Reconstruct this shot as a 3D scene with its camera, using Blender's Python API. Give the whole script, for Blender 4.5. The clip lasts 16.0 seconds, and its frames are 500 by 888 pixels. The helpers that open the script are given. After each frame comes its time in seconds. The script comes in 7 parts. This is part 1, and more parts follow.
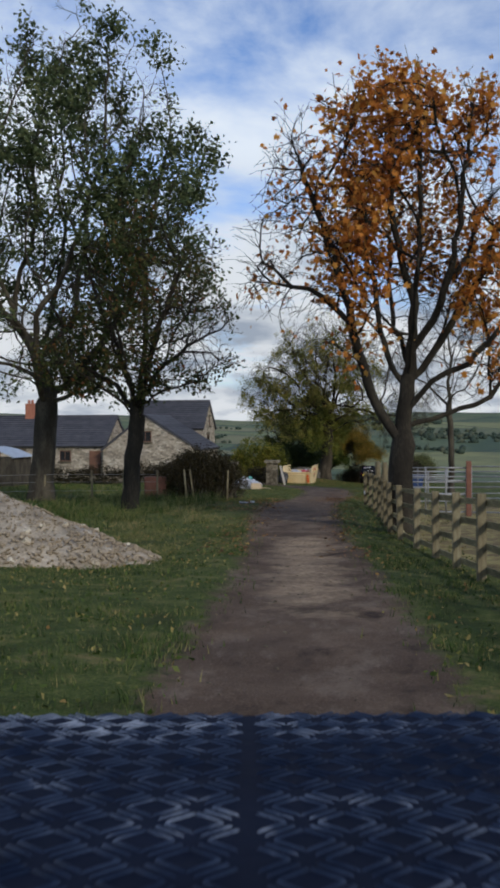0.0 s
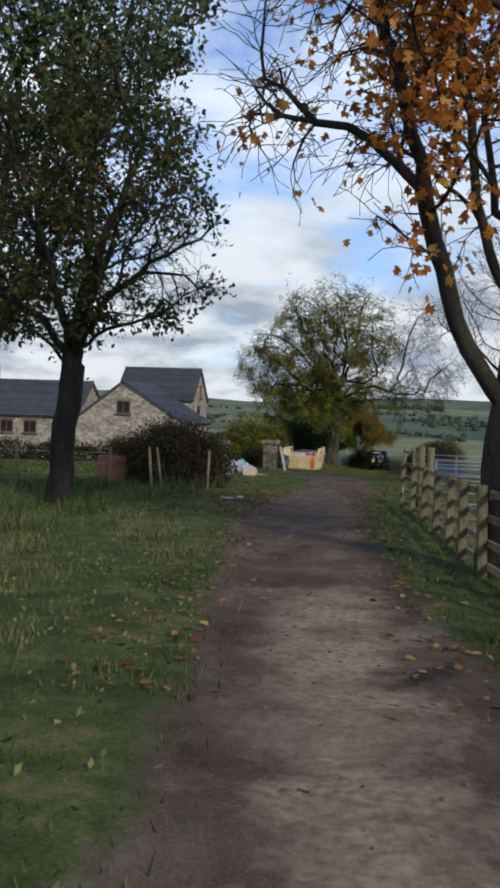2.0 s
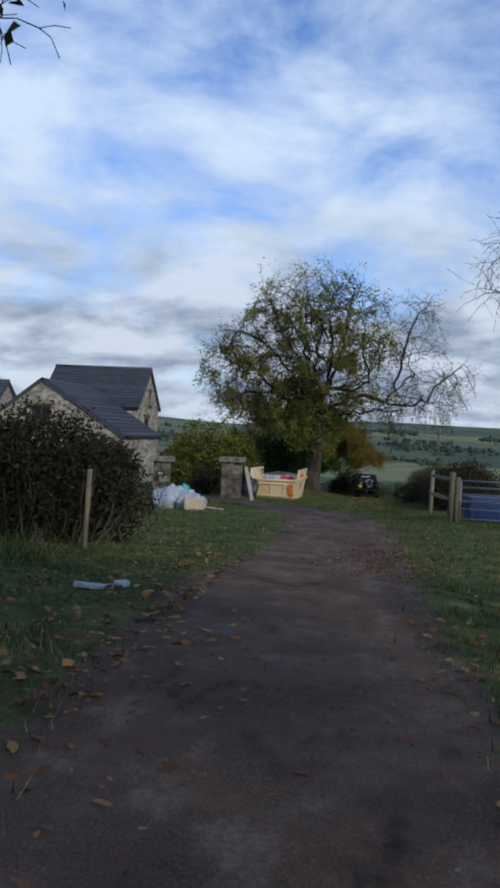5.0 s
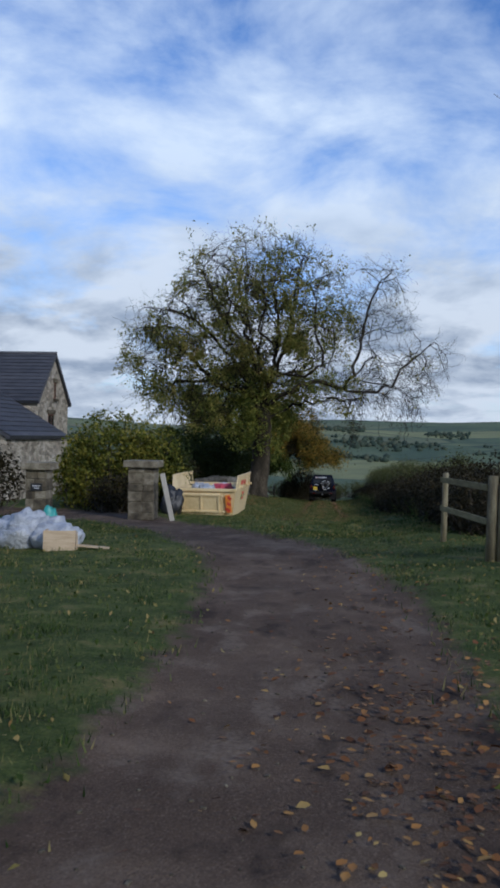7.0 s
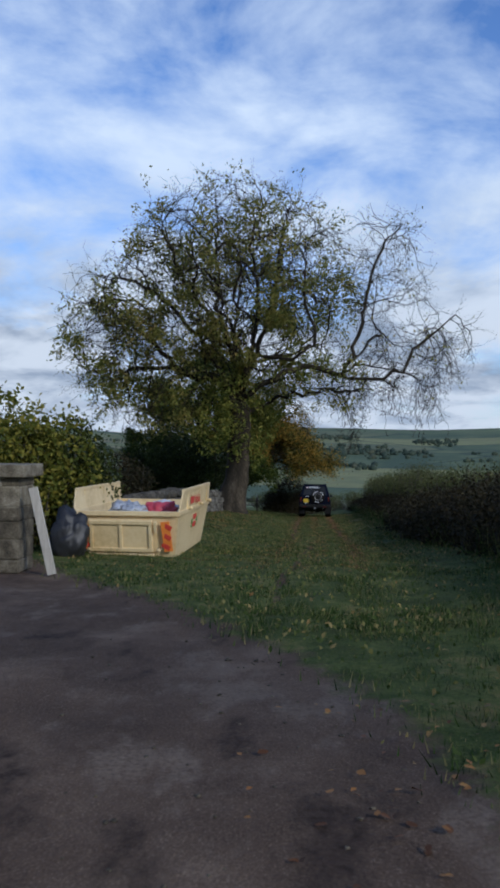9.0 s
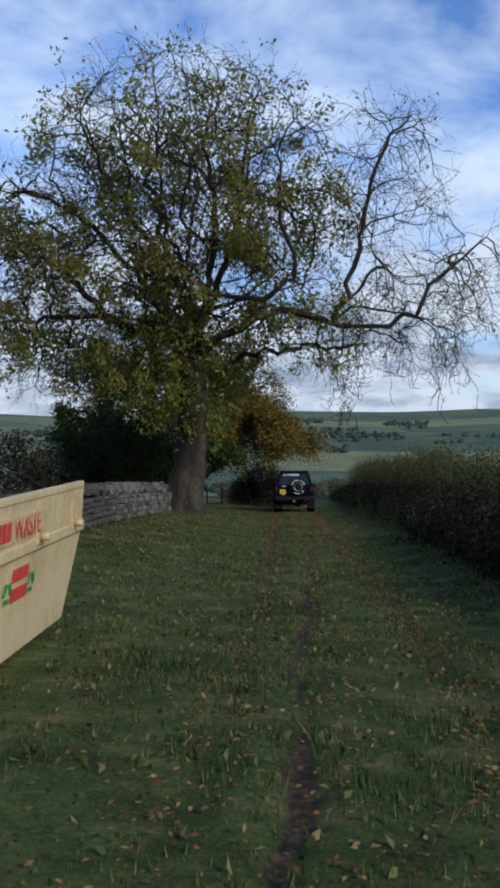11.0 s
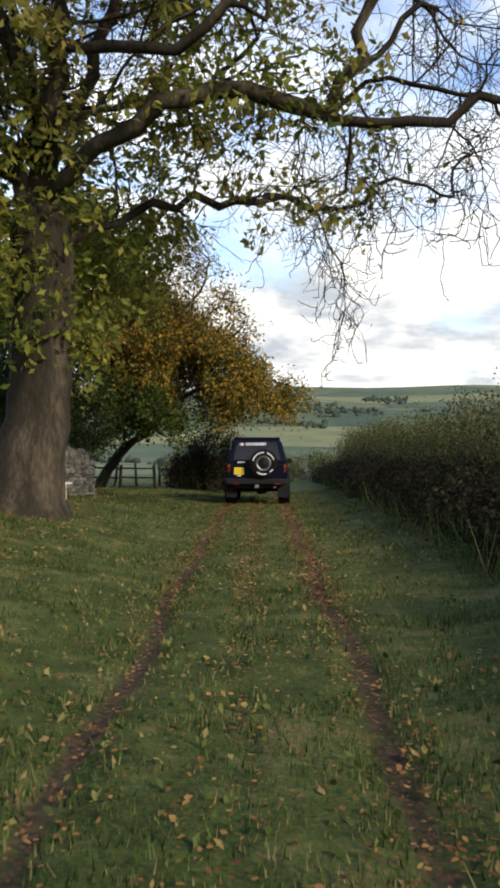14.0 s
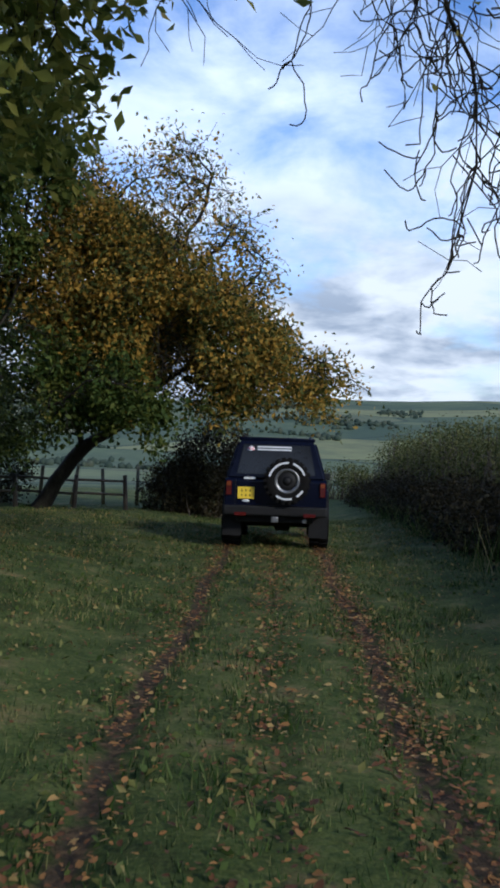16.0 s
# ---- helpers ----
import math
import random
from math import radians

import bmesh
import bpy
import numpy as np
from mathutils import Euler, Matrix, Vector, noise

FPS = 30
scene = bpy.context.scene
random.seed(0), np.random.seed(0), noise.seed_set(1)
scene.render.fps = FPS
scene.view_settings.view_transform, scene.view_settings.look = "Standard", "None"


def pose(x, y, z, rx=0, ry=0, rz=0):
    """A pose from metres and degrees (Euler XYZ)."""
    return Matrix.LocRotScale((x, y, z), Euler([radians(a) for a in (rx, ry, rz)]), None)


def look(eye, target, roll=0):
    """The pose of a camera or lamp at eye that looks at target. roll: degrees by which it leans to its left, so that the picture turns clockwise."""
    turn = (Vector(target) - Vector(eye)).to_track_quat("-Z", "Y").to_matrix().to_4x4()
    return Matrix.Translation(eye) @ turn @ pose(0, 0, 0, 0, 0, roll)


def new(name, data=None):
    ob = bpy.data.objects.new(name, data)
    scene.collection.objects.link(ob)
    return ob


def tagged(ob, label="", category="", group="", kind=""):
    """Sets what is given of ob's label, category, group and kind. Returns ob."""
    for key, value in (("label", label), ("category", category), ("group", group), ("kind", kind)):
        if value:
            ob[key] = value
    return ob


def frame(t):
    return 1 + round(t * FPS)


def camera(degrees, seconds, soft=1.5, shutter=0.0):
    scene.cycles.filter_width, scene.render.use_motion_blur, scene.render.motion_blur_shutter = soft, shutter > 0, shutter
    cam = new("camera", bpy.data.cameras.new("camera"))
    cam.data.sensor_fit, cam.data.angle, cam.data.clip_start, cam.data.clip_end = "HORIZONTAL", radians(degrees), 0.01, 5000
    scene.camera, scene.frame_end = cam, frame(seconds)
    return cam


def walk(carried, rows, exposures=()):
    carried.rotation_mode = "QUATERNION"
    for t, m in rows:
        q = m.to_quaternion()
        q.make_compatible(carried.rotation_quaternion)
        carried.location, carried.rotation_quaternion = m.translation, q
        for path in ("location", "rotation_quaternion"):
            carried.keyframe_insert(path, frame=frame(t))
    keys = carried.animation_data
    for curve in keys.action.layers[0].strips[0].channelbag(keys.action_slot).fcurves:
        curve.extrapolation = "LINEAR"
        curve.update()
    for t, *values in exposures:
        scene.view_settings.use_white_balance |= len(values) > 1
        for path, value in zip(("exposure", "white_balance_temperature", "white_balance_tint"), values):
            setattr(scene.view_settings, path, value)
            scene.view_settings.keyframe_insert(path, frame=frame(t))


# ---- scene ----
cam = camera(31.4, 16.0, soft=3.3, shutter=0.08)
PATH = [
    (0, (3.288, 3.582, 0.792), (2.943, 5.552, 0.759), -0.3),
    (0.5, (2.918, 6.127, 0.709), (2.579, 8.098, 0.662), 0.4),
    (1, (2.548, 8.662, 0.618), (2.217, 10.634, 0.576), 0.7),
    (1.5, (2.188, 11.208, 0.512), (1.851, 13.178, 0.443), 0.8),
    (2, (1.813, 13.644, 0.365), (1.47, 15.613, 0.288), 1.8),
    (2.5, (1.443, 15.948, 0.24), (1.117, 17.92, 0.172), 2.4),
    (3, (1.167, 18.158, 0.113), (0.853, 20.133, 0.078), 1.9),
    (3.5, (0.955, 20.352, 0.006), (0.638, 22.326, -0.057), 2.1),
    (5.8, (-0.108, 31.31, -0.361), (-0.372, 33.292, -0.37), 2.3),
    (6, (-0.178, 32.294, -0.372), (-0.428, 34.278, -0.39), 1.8),
    (6.5, (-0.274, 34.812, -0.413), (-0.482, 36.801, -0.43), 1.3),
    (7, (-0.382, 37.42, -0.508), (-0.554, 39.413, -0.528), 1.0),
    (7.5, (-0.462, 40.048, -0.646), (-0.61, 42.042, -0.701), 0.8),
    (8, (-0.473, 42.696, -0.793), (-0.612, 44.69, -0.842), 0.3),
    (8.2, (-0.494, 43.788, -0.817), (-0.636, 45.782, -0.844), 0.5),
    (10.3, (-1.034, 55.576, -1.126), (-1.179, 57.571, -1.116), 0.3),
    (10.5, (-1.054, 56.646, -1.152), (-1.179, 58.642, -1.146), -0.1),
    (11, (-1.029, 59.224, -1.272), (-1.107, 61.222, -1.306), -0.3),
    (11.5, (-0.861, 61.828, -1.361), (-0.908, 63.828, -1.345), -0.7),
    (12, (-0.676, 64.391, -1.46), (-0.711, 66.391, -1.504), -0.4),
    (12.5, (-0.643, 66.903, -1.633), (-0.691, 68.901, -1.703), 0.5),
    (13, (-0.587, 69.384, -1.841), (-0.638, 71.381, -1.927), -0.1),
    (13.5, (-0.466, 71.902, -2.072), (-0.513, 73.899, -2.17), -0.5),
    (14, (-0.439, 74.578, -2.254), (-0.469, 76.575, -2.343), -0.0),
    (14.5, (-0.49, 77.237, -2.389), (-0.541, 79.236, -2.452), -0.4),
    (15, (-0.551, 79.798, -2.547), (-0.649, 81.794, -2.616), -0.0),
    (15.5, (-0.627, 82.226, -2.687), (-0.722, 84.223, -2.76), 1.7),
    (16, (-0.632, 84.581, -2.803), (-0.691, 86.579, -2.87), 1.7),
]
walk(cam, [(t, look(eye, target, roll)) for t, eye, target, roll in PATH],
     [(0, -0.5, 6050, 10), (1.0, -0.32, 6650, 10), (1.5, -0.28, 6350, 10), (2.5, -0.5, 5700, 10), (3.2, -0.68, 5450, 10), (6, -0.58, 5450, 10), (8, -0.6, 5350, 10), (11, -0.48, 5450, 10), (12.5, 0.02, 6150, 10),
      (13.5, 0.34, 6800, 10), (15.2, 0.16, 6550, 10), (16, -0.18, 5450, 10)])

# ---------------------------------------------------------------- world, sun
SUN_EL, SUN_AZ = radians(28), radians(138)      # azimuth clockwise from +y

world = bpy.data.worlds.new("world")
scene.world = world
world.use_nodes = True
wn, wl = world.node_tree.nodes, world.node_tree.links
wn.clear()


def wnode(kind, **kw):
    n = wn.new(kind)
    for k, v in kw.items():
        n.inputs[k].default_value = v
    return n


def wmath(op, a, b=None):
    n = wn.new("ShaderNodeMath")
    n.operation = op
    for k, v in enumerate((a, b)):
        if v is None:
            continue
        if isinstance(v, (int, float)):
            n.inputs[k].default_value = v
        else:
            wl.new(v, n.inputs[k])
    return n.outputs[0]


def build_sky():
    sky = wn.new("ShaderNodeTexSky")
    sky.sky_type = "NISHITA"
    sky.sun_disc = False
    sky.sun_elevation, sky.sun_rotation = SUN_EL, SUN_AZ
    sky.air_density, sky.dust_density, sky.ozone_density = 1.0, 0.6, 1.5
    coord = wn.new("ShaderNodeTexCoord")
    sep = wn.new("ShaderNodeSeparateXYZ")
    wl.new(coord.outputs["Generated"], sep.inputs[0])
    up = wmath("MAXIMUM", sep.outputs["Z"], 0.0)
    h = wmath("ADD", up, 0.30)
    flat = wn.new("ShaderNodeCombineXYZ")
    wl.new(wmath("DIVIDE", sep.outputs["X"], h), flat.inputs["X"])
    wl.new(wmath("DIVIDE", sep.outputs["Y"], h), flat.inputs["Y"])
    big = wnode("ShaderNodeTexNoise", Scale=2.6, Detail=7.0, Roughness=0.58, Distortion=0.25)
    fine = wnode("ShaderNodeTexNoise", Scale=3.4, Detail=5.0, Roughness=0.55, Distortion=0.2)
    wl.new(flat.outputs[0], big.inputs["Vector"])
    wl.new(flat.outputs[0], fine.inputs["Vector"])
    cover = wn.new("ShaderNodeValToRGB")
    cover.color_ramp.elements[0].position, cover.color_ramp.elements[1].position = 0.37, 0.63
    low = wmath("MULTIPLY", wmath("SUBTRACT", 0.36, up), 0.62)
    wl.new(wmath("ADD", big.outputs["Fac"], low), cover.inputs["Fac"])
    shade = wn.new("ShaderNodeValToRGB")
    e = shade.color_ramp.elements
    e[0].position, e[0].color = 0.42, (0.97, 0.97, 0.95, 1)
    e[1].position, e[1].color = 0.62, (0.44, 0.49, 0.56, 1)
    wl.new(fine.outputs["Fac"], shade.inputs["Fac"])
    dim = wn.new("ShaderNodeMix")
    dim.data_type = "RGBA"
    dim.inputs["B"].default_value = (1.0, 1.06, 1.12, 1)
    fade = wn.new("ShaderNodeMapRange")
    fade.inputs["From Min"].default_value, fade.inputs["From Max"].default_value = 0.12, 0.30
    wl.new(up, fade.inputs["Value"])
    wl.new(fade.outputs[0], dim.inputs["Factor"])
    wl.new(shade.outputs["Color"], dim.inputs["A"])
    blue = wn.new("ShaderNodeMix")
    blue.data_type, blue.blend_type = "RGBA", "MULTIPLY"
    blue.inputs["Factor"].default_value = 1.0
    blue.inputs["B"].default_value = (0.135, 0.152, 0.188, 1)
    wl.new(sky.outputs[0], blue.inputs["A"])
    mix = wn.new("ShaderNodeMix")
    mix.data_type = "RGBA"
    wl.new(cover.outputs["Color"], mix.inputs["Factor"])
    wl.new(blue.outputs["Result"], mix.inputs["A"])
    wl.new(dim.outputs["Result"], mix.inputs["B"])
    back = wn.new("ShaderNodeBackground")
    back.inputs["Strength"].default_value = 1.1
    wl.new(mix.outputs["Result"], back.inputs["Color"])
    out = wn.new("ShaderNodeOutputWorld")
    wl.new(back.outputs[0], out.inputs[0])


build_sky()
sun = new("sun", bpy.data.lights.new("sun", "SUN"))
sun.data.energy, sun.data.angle, sun.data.color = 3.0, radians(8), (1.0, 0.88, 0.70)
sun_from = Vector((math.sin(SUN_AZ) * math.cos(SUN_EL), math.cos(SUN_AZ) * math.cos(SUN_EL), math.sin(SUN_EL)))
sun.rotation_euler = sun_from.to_track_quat("Z", "Y").to_euler()

# ---------------------------------------------------------------- materials


def ramp(nt, stops):
    n = nt.nodes.new("ShaderNodeValToRGB")
    el = n.color_ramp.elements
    while len(el) < len(stops):
        el.new(0.5)
    for k, (p, c) in enumerate(stops):
        el[k].position, el[k].color = p, (*c, 1)
    return n


def material(name, stops, scale=4.0, detail=6.0, rough=0.8, metal=0.0, bump=0.3, bump_scale=None, fine=0.35,
             per_object=0.0, gloss=0.5, stretch=(1, 1, 1), coat=0.0, depth=0.02):
    """A surface whose colour runs through stops by a coarse and a fine noise, with relief."""
    m = bpy.data.materials.new(name)
    m.use_nodes = True
    nt = m.node_tree
    n, l = nt.nodes, nt.links
    b = n["Principled BSDF"]
    tc, mp = n.new("ShaderNodeTexCoord"), n.new("ShaderNodeMapping")
    mp.inputs["Scale"].default_value = stretch
    l.new(tc.outputs["Object"], mp.inputs["Vector"])
    a, c = n.new("ShaderNodeTexNoise"), n.new("ShaderNodeTexNoise")
    a.inputs["Scale"].default_value, a.inputs["Detail"].default_value = scale, detail
    c.inputs["Scale"].default_value, c.inputs["Detail"].default_value = scale * 9, 4
    l.new(mp.outputs[0], a.inputs["Vector"])
    l.new(mp.outputs[0], c.inputs["Vector"])
    mix = n.new("ShaderNodeMix")
    mix.inputs["Factor"].default_value = fine
    l.new(a.outputs["Fac"], mix.inputs["A"])
    l.new(c.outputs["Fac"], mix.inputs["B"])
    value = mix.outputs["Result"]
    if per_object:
        info, add = n.new("ShaderNodeObjectInfo"), n.new("ShaderNodeMath")
        add.operation = "MULTIPLY_ADD"
        l.new(info.outputs["Random"], add.inputs[0])
        add.inputs[1].default_value = per_object
        off = n.new("ShaderNodeMath")
        off.operation = "SUBTRACT"
        l.new(value, off.inputs[0])
        off.inputs[1].default_value = per_object / 2
        l.new(off.outputs[0], add.inputs[2])
        value = add.outputs[0]
    r = ramp(nt, stops)
    l.new(value, r.inputs["Fac"])
    l.new(r.outputs["Color"], b.inputs["Base Color"])
    b.inputs["Roughness"].default_value, b.inputs["Metallic"].default_value = rough, metal
    b.inputs["Specular IOR Level"].default_value = gloss
    b.inputs["Coat Weight"].default_value = coat
    if bump:
        bn = n.new("ShaderNodeTexNoise")
        bn.inputs["Scale"].default_value, bn.inputs["Detail"].default_value = bump_scale or scale * 6, 6
        l.new(mp.outputs[0], bn.inputs["Vector"])
        bp = n.new("ShaderNodeBump")
        bp.inputs["Strength"].default_value, bp.inputs["Distance"].default_value = bump, depth
        l.new(bn.outputs["Fac"], bp.inputs["Height"])
        l.new(bp.outputs[0], b.inputs["Normal"])
    return m


def leaf_material(name, stops, glow=0.35, rough=0.6, patch=0.45):
    """Leaves: one colour each, some light through the blade."""
    m = bpy.data.materials.new(name)
    m.use_nodes = True
    nt = m.node_tree
    n, l = nt.nodes, nt.links
    b = n["Principled BSDF"]
    geo, tc = n.new("ShaderNodeNewGeometry"), n.new("ShaderNodeTexCoord")
    big = n.new("ShaderNodeTexNoise")
    big.inputs["Scale"].default_value, big.inputs["Detail"].default_value = patch, 4
    l.new(tc.outputs["Object"], big.inputs["Vector"])
    mix = n.new("ShaderNodeMix")
    mix.inputs["Factor"].default_value = 0.5
    l.new(geo.outputs["Random Per Island"], mix.inputs["A"])
    l.new(big.outputs["Fac"], mix.inputs["B"])
    r = ramp(nt, stops)
    l.new(mix.outputs["Result"], r.inputs["Fac"])
    l.new(r.outputs["Color"], b.inputs["Base Color"])
    b.inputs["Roughness"].default_value = rough
    b.inputs["Specular IOR Level"].default_value = 0.12
    tr = n.new("ShaderNodeBsdfTranslucent")
    l.new(r.outputs["Color"], tr.inputs["Color"])
    ms = n.new("ShaderNodeMixShader")
    ms.inputs["Fac"].default_value = glow
    l.new(b.outputs[0], ms.inputs[1])
    l.new(tr.outputs[0], ms.inputs[2])
    l.new(ms.outputs[0], n["Material Output"].inputs["Surface"])
    return m


BARK_DARK = material("bark_dark", [(0.3, (0.009, 0.008, 0.006)), (0.52, (0.028, 0.024, 0.018)), (0.72, (0.075, 0.066, 0.046))], 3, bump=0.9, bump_scale=14, stretch=(1, 1, 0.3), rough=0.95, gloss=0.2)
BARK_ASH = material("bark_ash", [(0.3, (0.011, 0.009, 0.006)), (0.52, (0.036, 0.029, 0.019)), (0.74, (0.125, 0.1, 0.068))], 2.2, bump=0.9, bump_scale=11, stretch=(1, 1, 0.3), rough=0.95, gloss=0.2)
BARK_BROWN = material("bark_brown", [(0.3, (0.02, 0.017, 0.012)), (0.5, (0.055, 0.047, 0.034)), (0.7, (0.12, 0.105, 0.075))], 3, bump=0.9, bump_scale=14, stretch=(1, 1, 0.3), rough=0.95, gloss=0.2)
LEAF_GREY = leaf_material("leaf_grey_green", [(0.25, (0.035, 0.055, 0.022)), (0.55, (0.095, 0.125, 0.055)), (0.8, (0.19, 0.205, 0.09))])
LEAF_DARK = leaf_material("leaf_dark", [(0.2, (0.02, 0.03, 0.010)), (0.48, (0.055, 0.075, 0.022)), (0.66, (0.09, 0.08, 0.028)), (0.8, (0.2, 0.07, 0.025))])
LEAF_ORANGE = leaf_material("leaf_orange", [(0.2, (0.14, 0.05, 0.02)), (0.4, (0.42, 0.15, 0.032)), (0.6, (0.68, 0.28, 0.05)), (0.88, (0.62, 0.42, 0.1))], 0.55)
LEAF_ASH = leaf_material("leaf_ash", [(0.2, (0.1, 0.12, 0.026)), (0.45, (0.23, 0.235, 0.055)), (0.65, (0.36, 0.32, 0.08)), (0.85, (0.45, 0.31, 0.09))], 0.62)
LEAF_LOW = leaf_material("leaf_low_ash", [(0.2, (0.06, 0.085, 0.016)), (0.5, (0.18, 0.2, 0.04)), (0.8, (0.36, 0.32, 0.065))], 0.45)
LEAF_BUSH = leaf_material("leaf_bush", [(0.2, (0.018, 0.034, 0.007)), (0.45, (0.05, 0.08, 0.016)), (0.7, (0.11, 0.13, 0.025)), (0.9, (0.24, 0.18, 0.03))])
LEAF_GOLD = leaf_material("leaf_gold", [(0.22, (0.04, 0.055, 0.014)), (0.42, (0.11, 0.12, 0.028)), (0.54, (0.26, 0.19, 0.036)), (0.7, (0.44, 0.25, 0.038)), (0.88, (0.5, 0.35, 0.07))], 0.4, patch=0.6)
LEAF_IVY = leaf_material("leaf_ivy", [(0.2, (0.014, 0.022, 0.006)), (0.6, (0.04, 0.055, 0.013)), (0.9, (0.1, 0.105, 0.025))], 0.2)
LEAF_HEDGE = leaf_material("leaf_hedge", [(0.2, (0.012, 0.011, 0.006)), (0.5, (0.028, 0.025, 0.011)), (0.72, (0.055, 0.042, 0.02)), (0.95, (0.11, 0.1, 0.035))], 0.15, patch=1.1)
LEAF_YELLOW = leaf_material("leaf_yellow_green", [(0.2, (0.05, 0.07, 0.012)), (0.5, (0.15, 0.16, 0.025)), (0.8, (0.36, 0.3, 0.05))], 0.4)
TWIG = material("twig", [(0.3, (0.035, 0.028, 0.022)), (0.7, (0.1, 0.08, 0.06))], 5, bump=0)
GRASS = leaf_material("grass_blade", [(0.3, (0.015, 0.03, 0.008)), (0.44, (0.046, 0.088, 0.018)), (0.58, (0.105, 0.145, 0.036)), (0.74, (0.27, 0.225, 0.095))], 0.3, patch=1.1)
STRAW = leaf_material("straw_stem", [(0.2, (0.13, 0.12, 0.045)), (0.5, (0.27, 0.22, 0.095)), (0.8, (0.4, 0.34, 0.17))], 0.3)
WEED = leaf_material("weed_leaf", [(0.28, (0.04, 0.065, 0.015)), (0.46, (0.085, 0.12, 0.03)), (0.58, (0.19, 0.19, 0.058)), (0.7, (0.34, 0.26, 0.1)), (0.82, (0.26, 0.13, 0.05))], 0.3, patch=1.4)
LEAF_TALL = leaf_material("leaf_tall_weed", [(0.2, (0.035, 0.048, 0.014)), (0.5, (0.085, 0.1, 0.03)), (0.8, (0.19, 0.175, 0.065))], 0.35, patch=0.9)
LITTER = leaf_material("fallen_leaf", [(0.2, (0.06, 0.032, 0.018)), (0.45, (0.16, 0.07, 0.028)), (0.66, (0.33, 0.165, 0.05)), (0.9, (0.44, 0.36, 0.13))], 0.1)


def ground_material():
    m = bpy.data.materials.new("ground_cover")
    m.use_nodes = True
    nt = m.node_tree
    n, l = nt.nodes, nt.links
    b = n["Principled BSDF"]
    tc = n.new("ShaderNodeTexCoord")

    def noise_at(scale, detail=6.0, rough=0.6):
        k = n.new("ShaderNodeTexNoise")
        k.inputs["Scale"].default_value, k.inputs["Detail"].default_value, k.inputs["Roughness"].default_value = scale, detail, rough
        l.new(tc.outputs["Object"], k.inputs["Vector"])
        return k.outputs["Fac"]

    def blend(fac, a, bb):
        k = n.new("ShaderNodeMix")
        k.data_type = "RGBA"
        for s, v in (("Factor", fac), ("A", a), ("B", bb)):
            if isinstance(v, float):
                k.inputs[s].default_value = v
            else:
                l.new(v, k.inputs[s])
        return k.outputs["Result"]

    def colours(fac, stops):
        k = ramp(nt, stops)
        l.new(fac, k.inputs["Fac"])
        return k.outputs["Color"]

    def calc(op, a, bb):
        k = n.new("ShaderNodeMath")
        k.operation = op
        for i, v in enumerate((a, bb)):
            if isinstance(v, (int, float)):
                k.inputs[i].default_value = v
            else:
                l.new(v, k.inputs[i])
        return k.outputs[0]

    def layer(name):
        k = n.new("ShaderNodeAttribute")
        k.attribute_name = name
        return k.outputs["Fac"]

    grass = blend(noise_at(9, 5), colours(noise_at(1.7, 8, 0.72), [(0.36, (0.016, 0.03, 0.008)), (0.47, (0.042, 0.075, 0.016)), (0.55, (0.1, 0.13, 0.034)), (0.64, (0.26, 0.2, 0.085))]),
                  colours(noise_at(40, 4), [(0.35, (0.03, 0.036, 0.01)), (0.6, (0.11, 0.12, 0.027)), (0.75, (0.25, 0.2, 0.08))]))
    dirt = blend(noise_at(26, 5), colours(noise_at(0.9, 7, 0.65), [(0.3, (0.04, 0.026, 0.018)), (0.48, (0.1, 0.068, 0.046)), (0.6, (0.17, 0.12, 0.08)), (0.72, (0.29, 0.21, 0.145))]),
                 colours(noise_at(70, 4), [(0.3, (0.04, 0.026, 0.017)), (0.55, (0.145, 0.098, 0.064)), (0.72, (0.31, 0.24, 0.165))]))
    along = n.new("ShaderNodeMapping")
    along.inputs["Scale"].default_value = (1.9, 0.95, 1)
    l.new(tc.outputs["Object"], along.inputs["Vector"])
    track = n.new("ShaderNodeTexNoise")
    track.inputs["Scale"].default_value, track.inputs["Detail"].default_value, track.inputs["Roughness"].default_value = 1.0, 7, 0.62
    l.new(along.outputs[0], track.inputs["Vector"])
    mire = n.new("ShaderNodeMapRange")
    mire.inputs["From Min"].default_value, mire.inputs["From Max"].default_value = 0.55, 0.68
    l.new(track.outputs["Fac"], mire.inputs["Value"])
    dirt = blend(mire.outputs[0], dirt, colours(noise_at(18, 6), [(0.3, (0.024, 0.016, 0.011)), (0.6, (0.062, 0.042, 0.03))]))
    pool = n.new("ShaderNodeMapRange")
    pool.inputs["From Min"].default_value, pool.inputs["From Max"].default_value = 0.36, 0.46
    pool.inputs["To Min"].default_value, pool.inputs["To Max"].default_value = 0.6, 0.0
    l.new(track.outputs["Fac"], pool.inputs["Value"])
    dirt = blend(pool.outputs[0], dirt, colours(noise_at(30, 6), [(0.3, (0.12, 0.088, 0.06)), (0.65, (0.28, 0.215, 0.155))]))
    pale = n.new("ShaderNodeMapRange")
    pale.inputs["From Min"].default_value, pale.inputs["From Max"].default_value = 0.8, 1.08
    l.new(calc("ADD", layer("pale"), noise_at(1.5, 8, 0.72)), pale.inputs["Value"])
    dirt = blend(pale.outputs[0], dirt, colours(noise_at(14, 6), [(0.3, (0.2, 0.14, 0.082)), (0.6, (0.42, 0.31, 0.195))]))
    edge = calc("ADD", layer("dirt"), calc("MULTIPLY", calc("SUBTRACT", noise_at(3.2, 8, 0.7), 0.5), 1.1))
    soil = n.new("ShaderNodeMapRange")
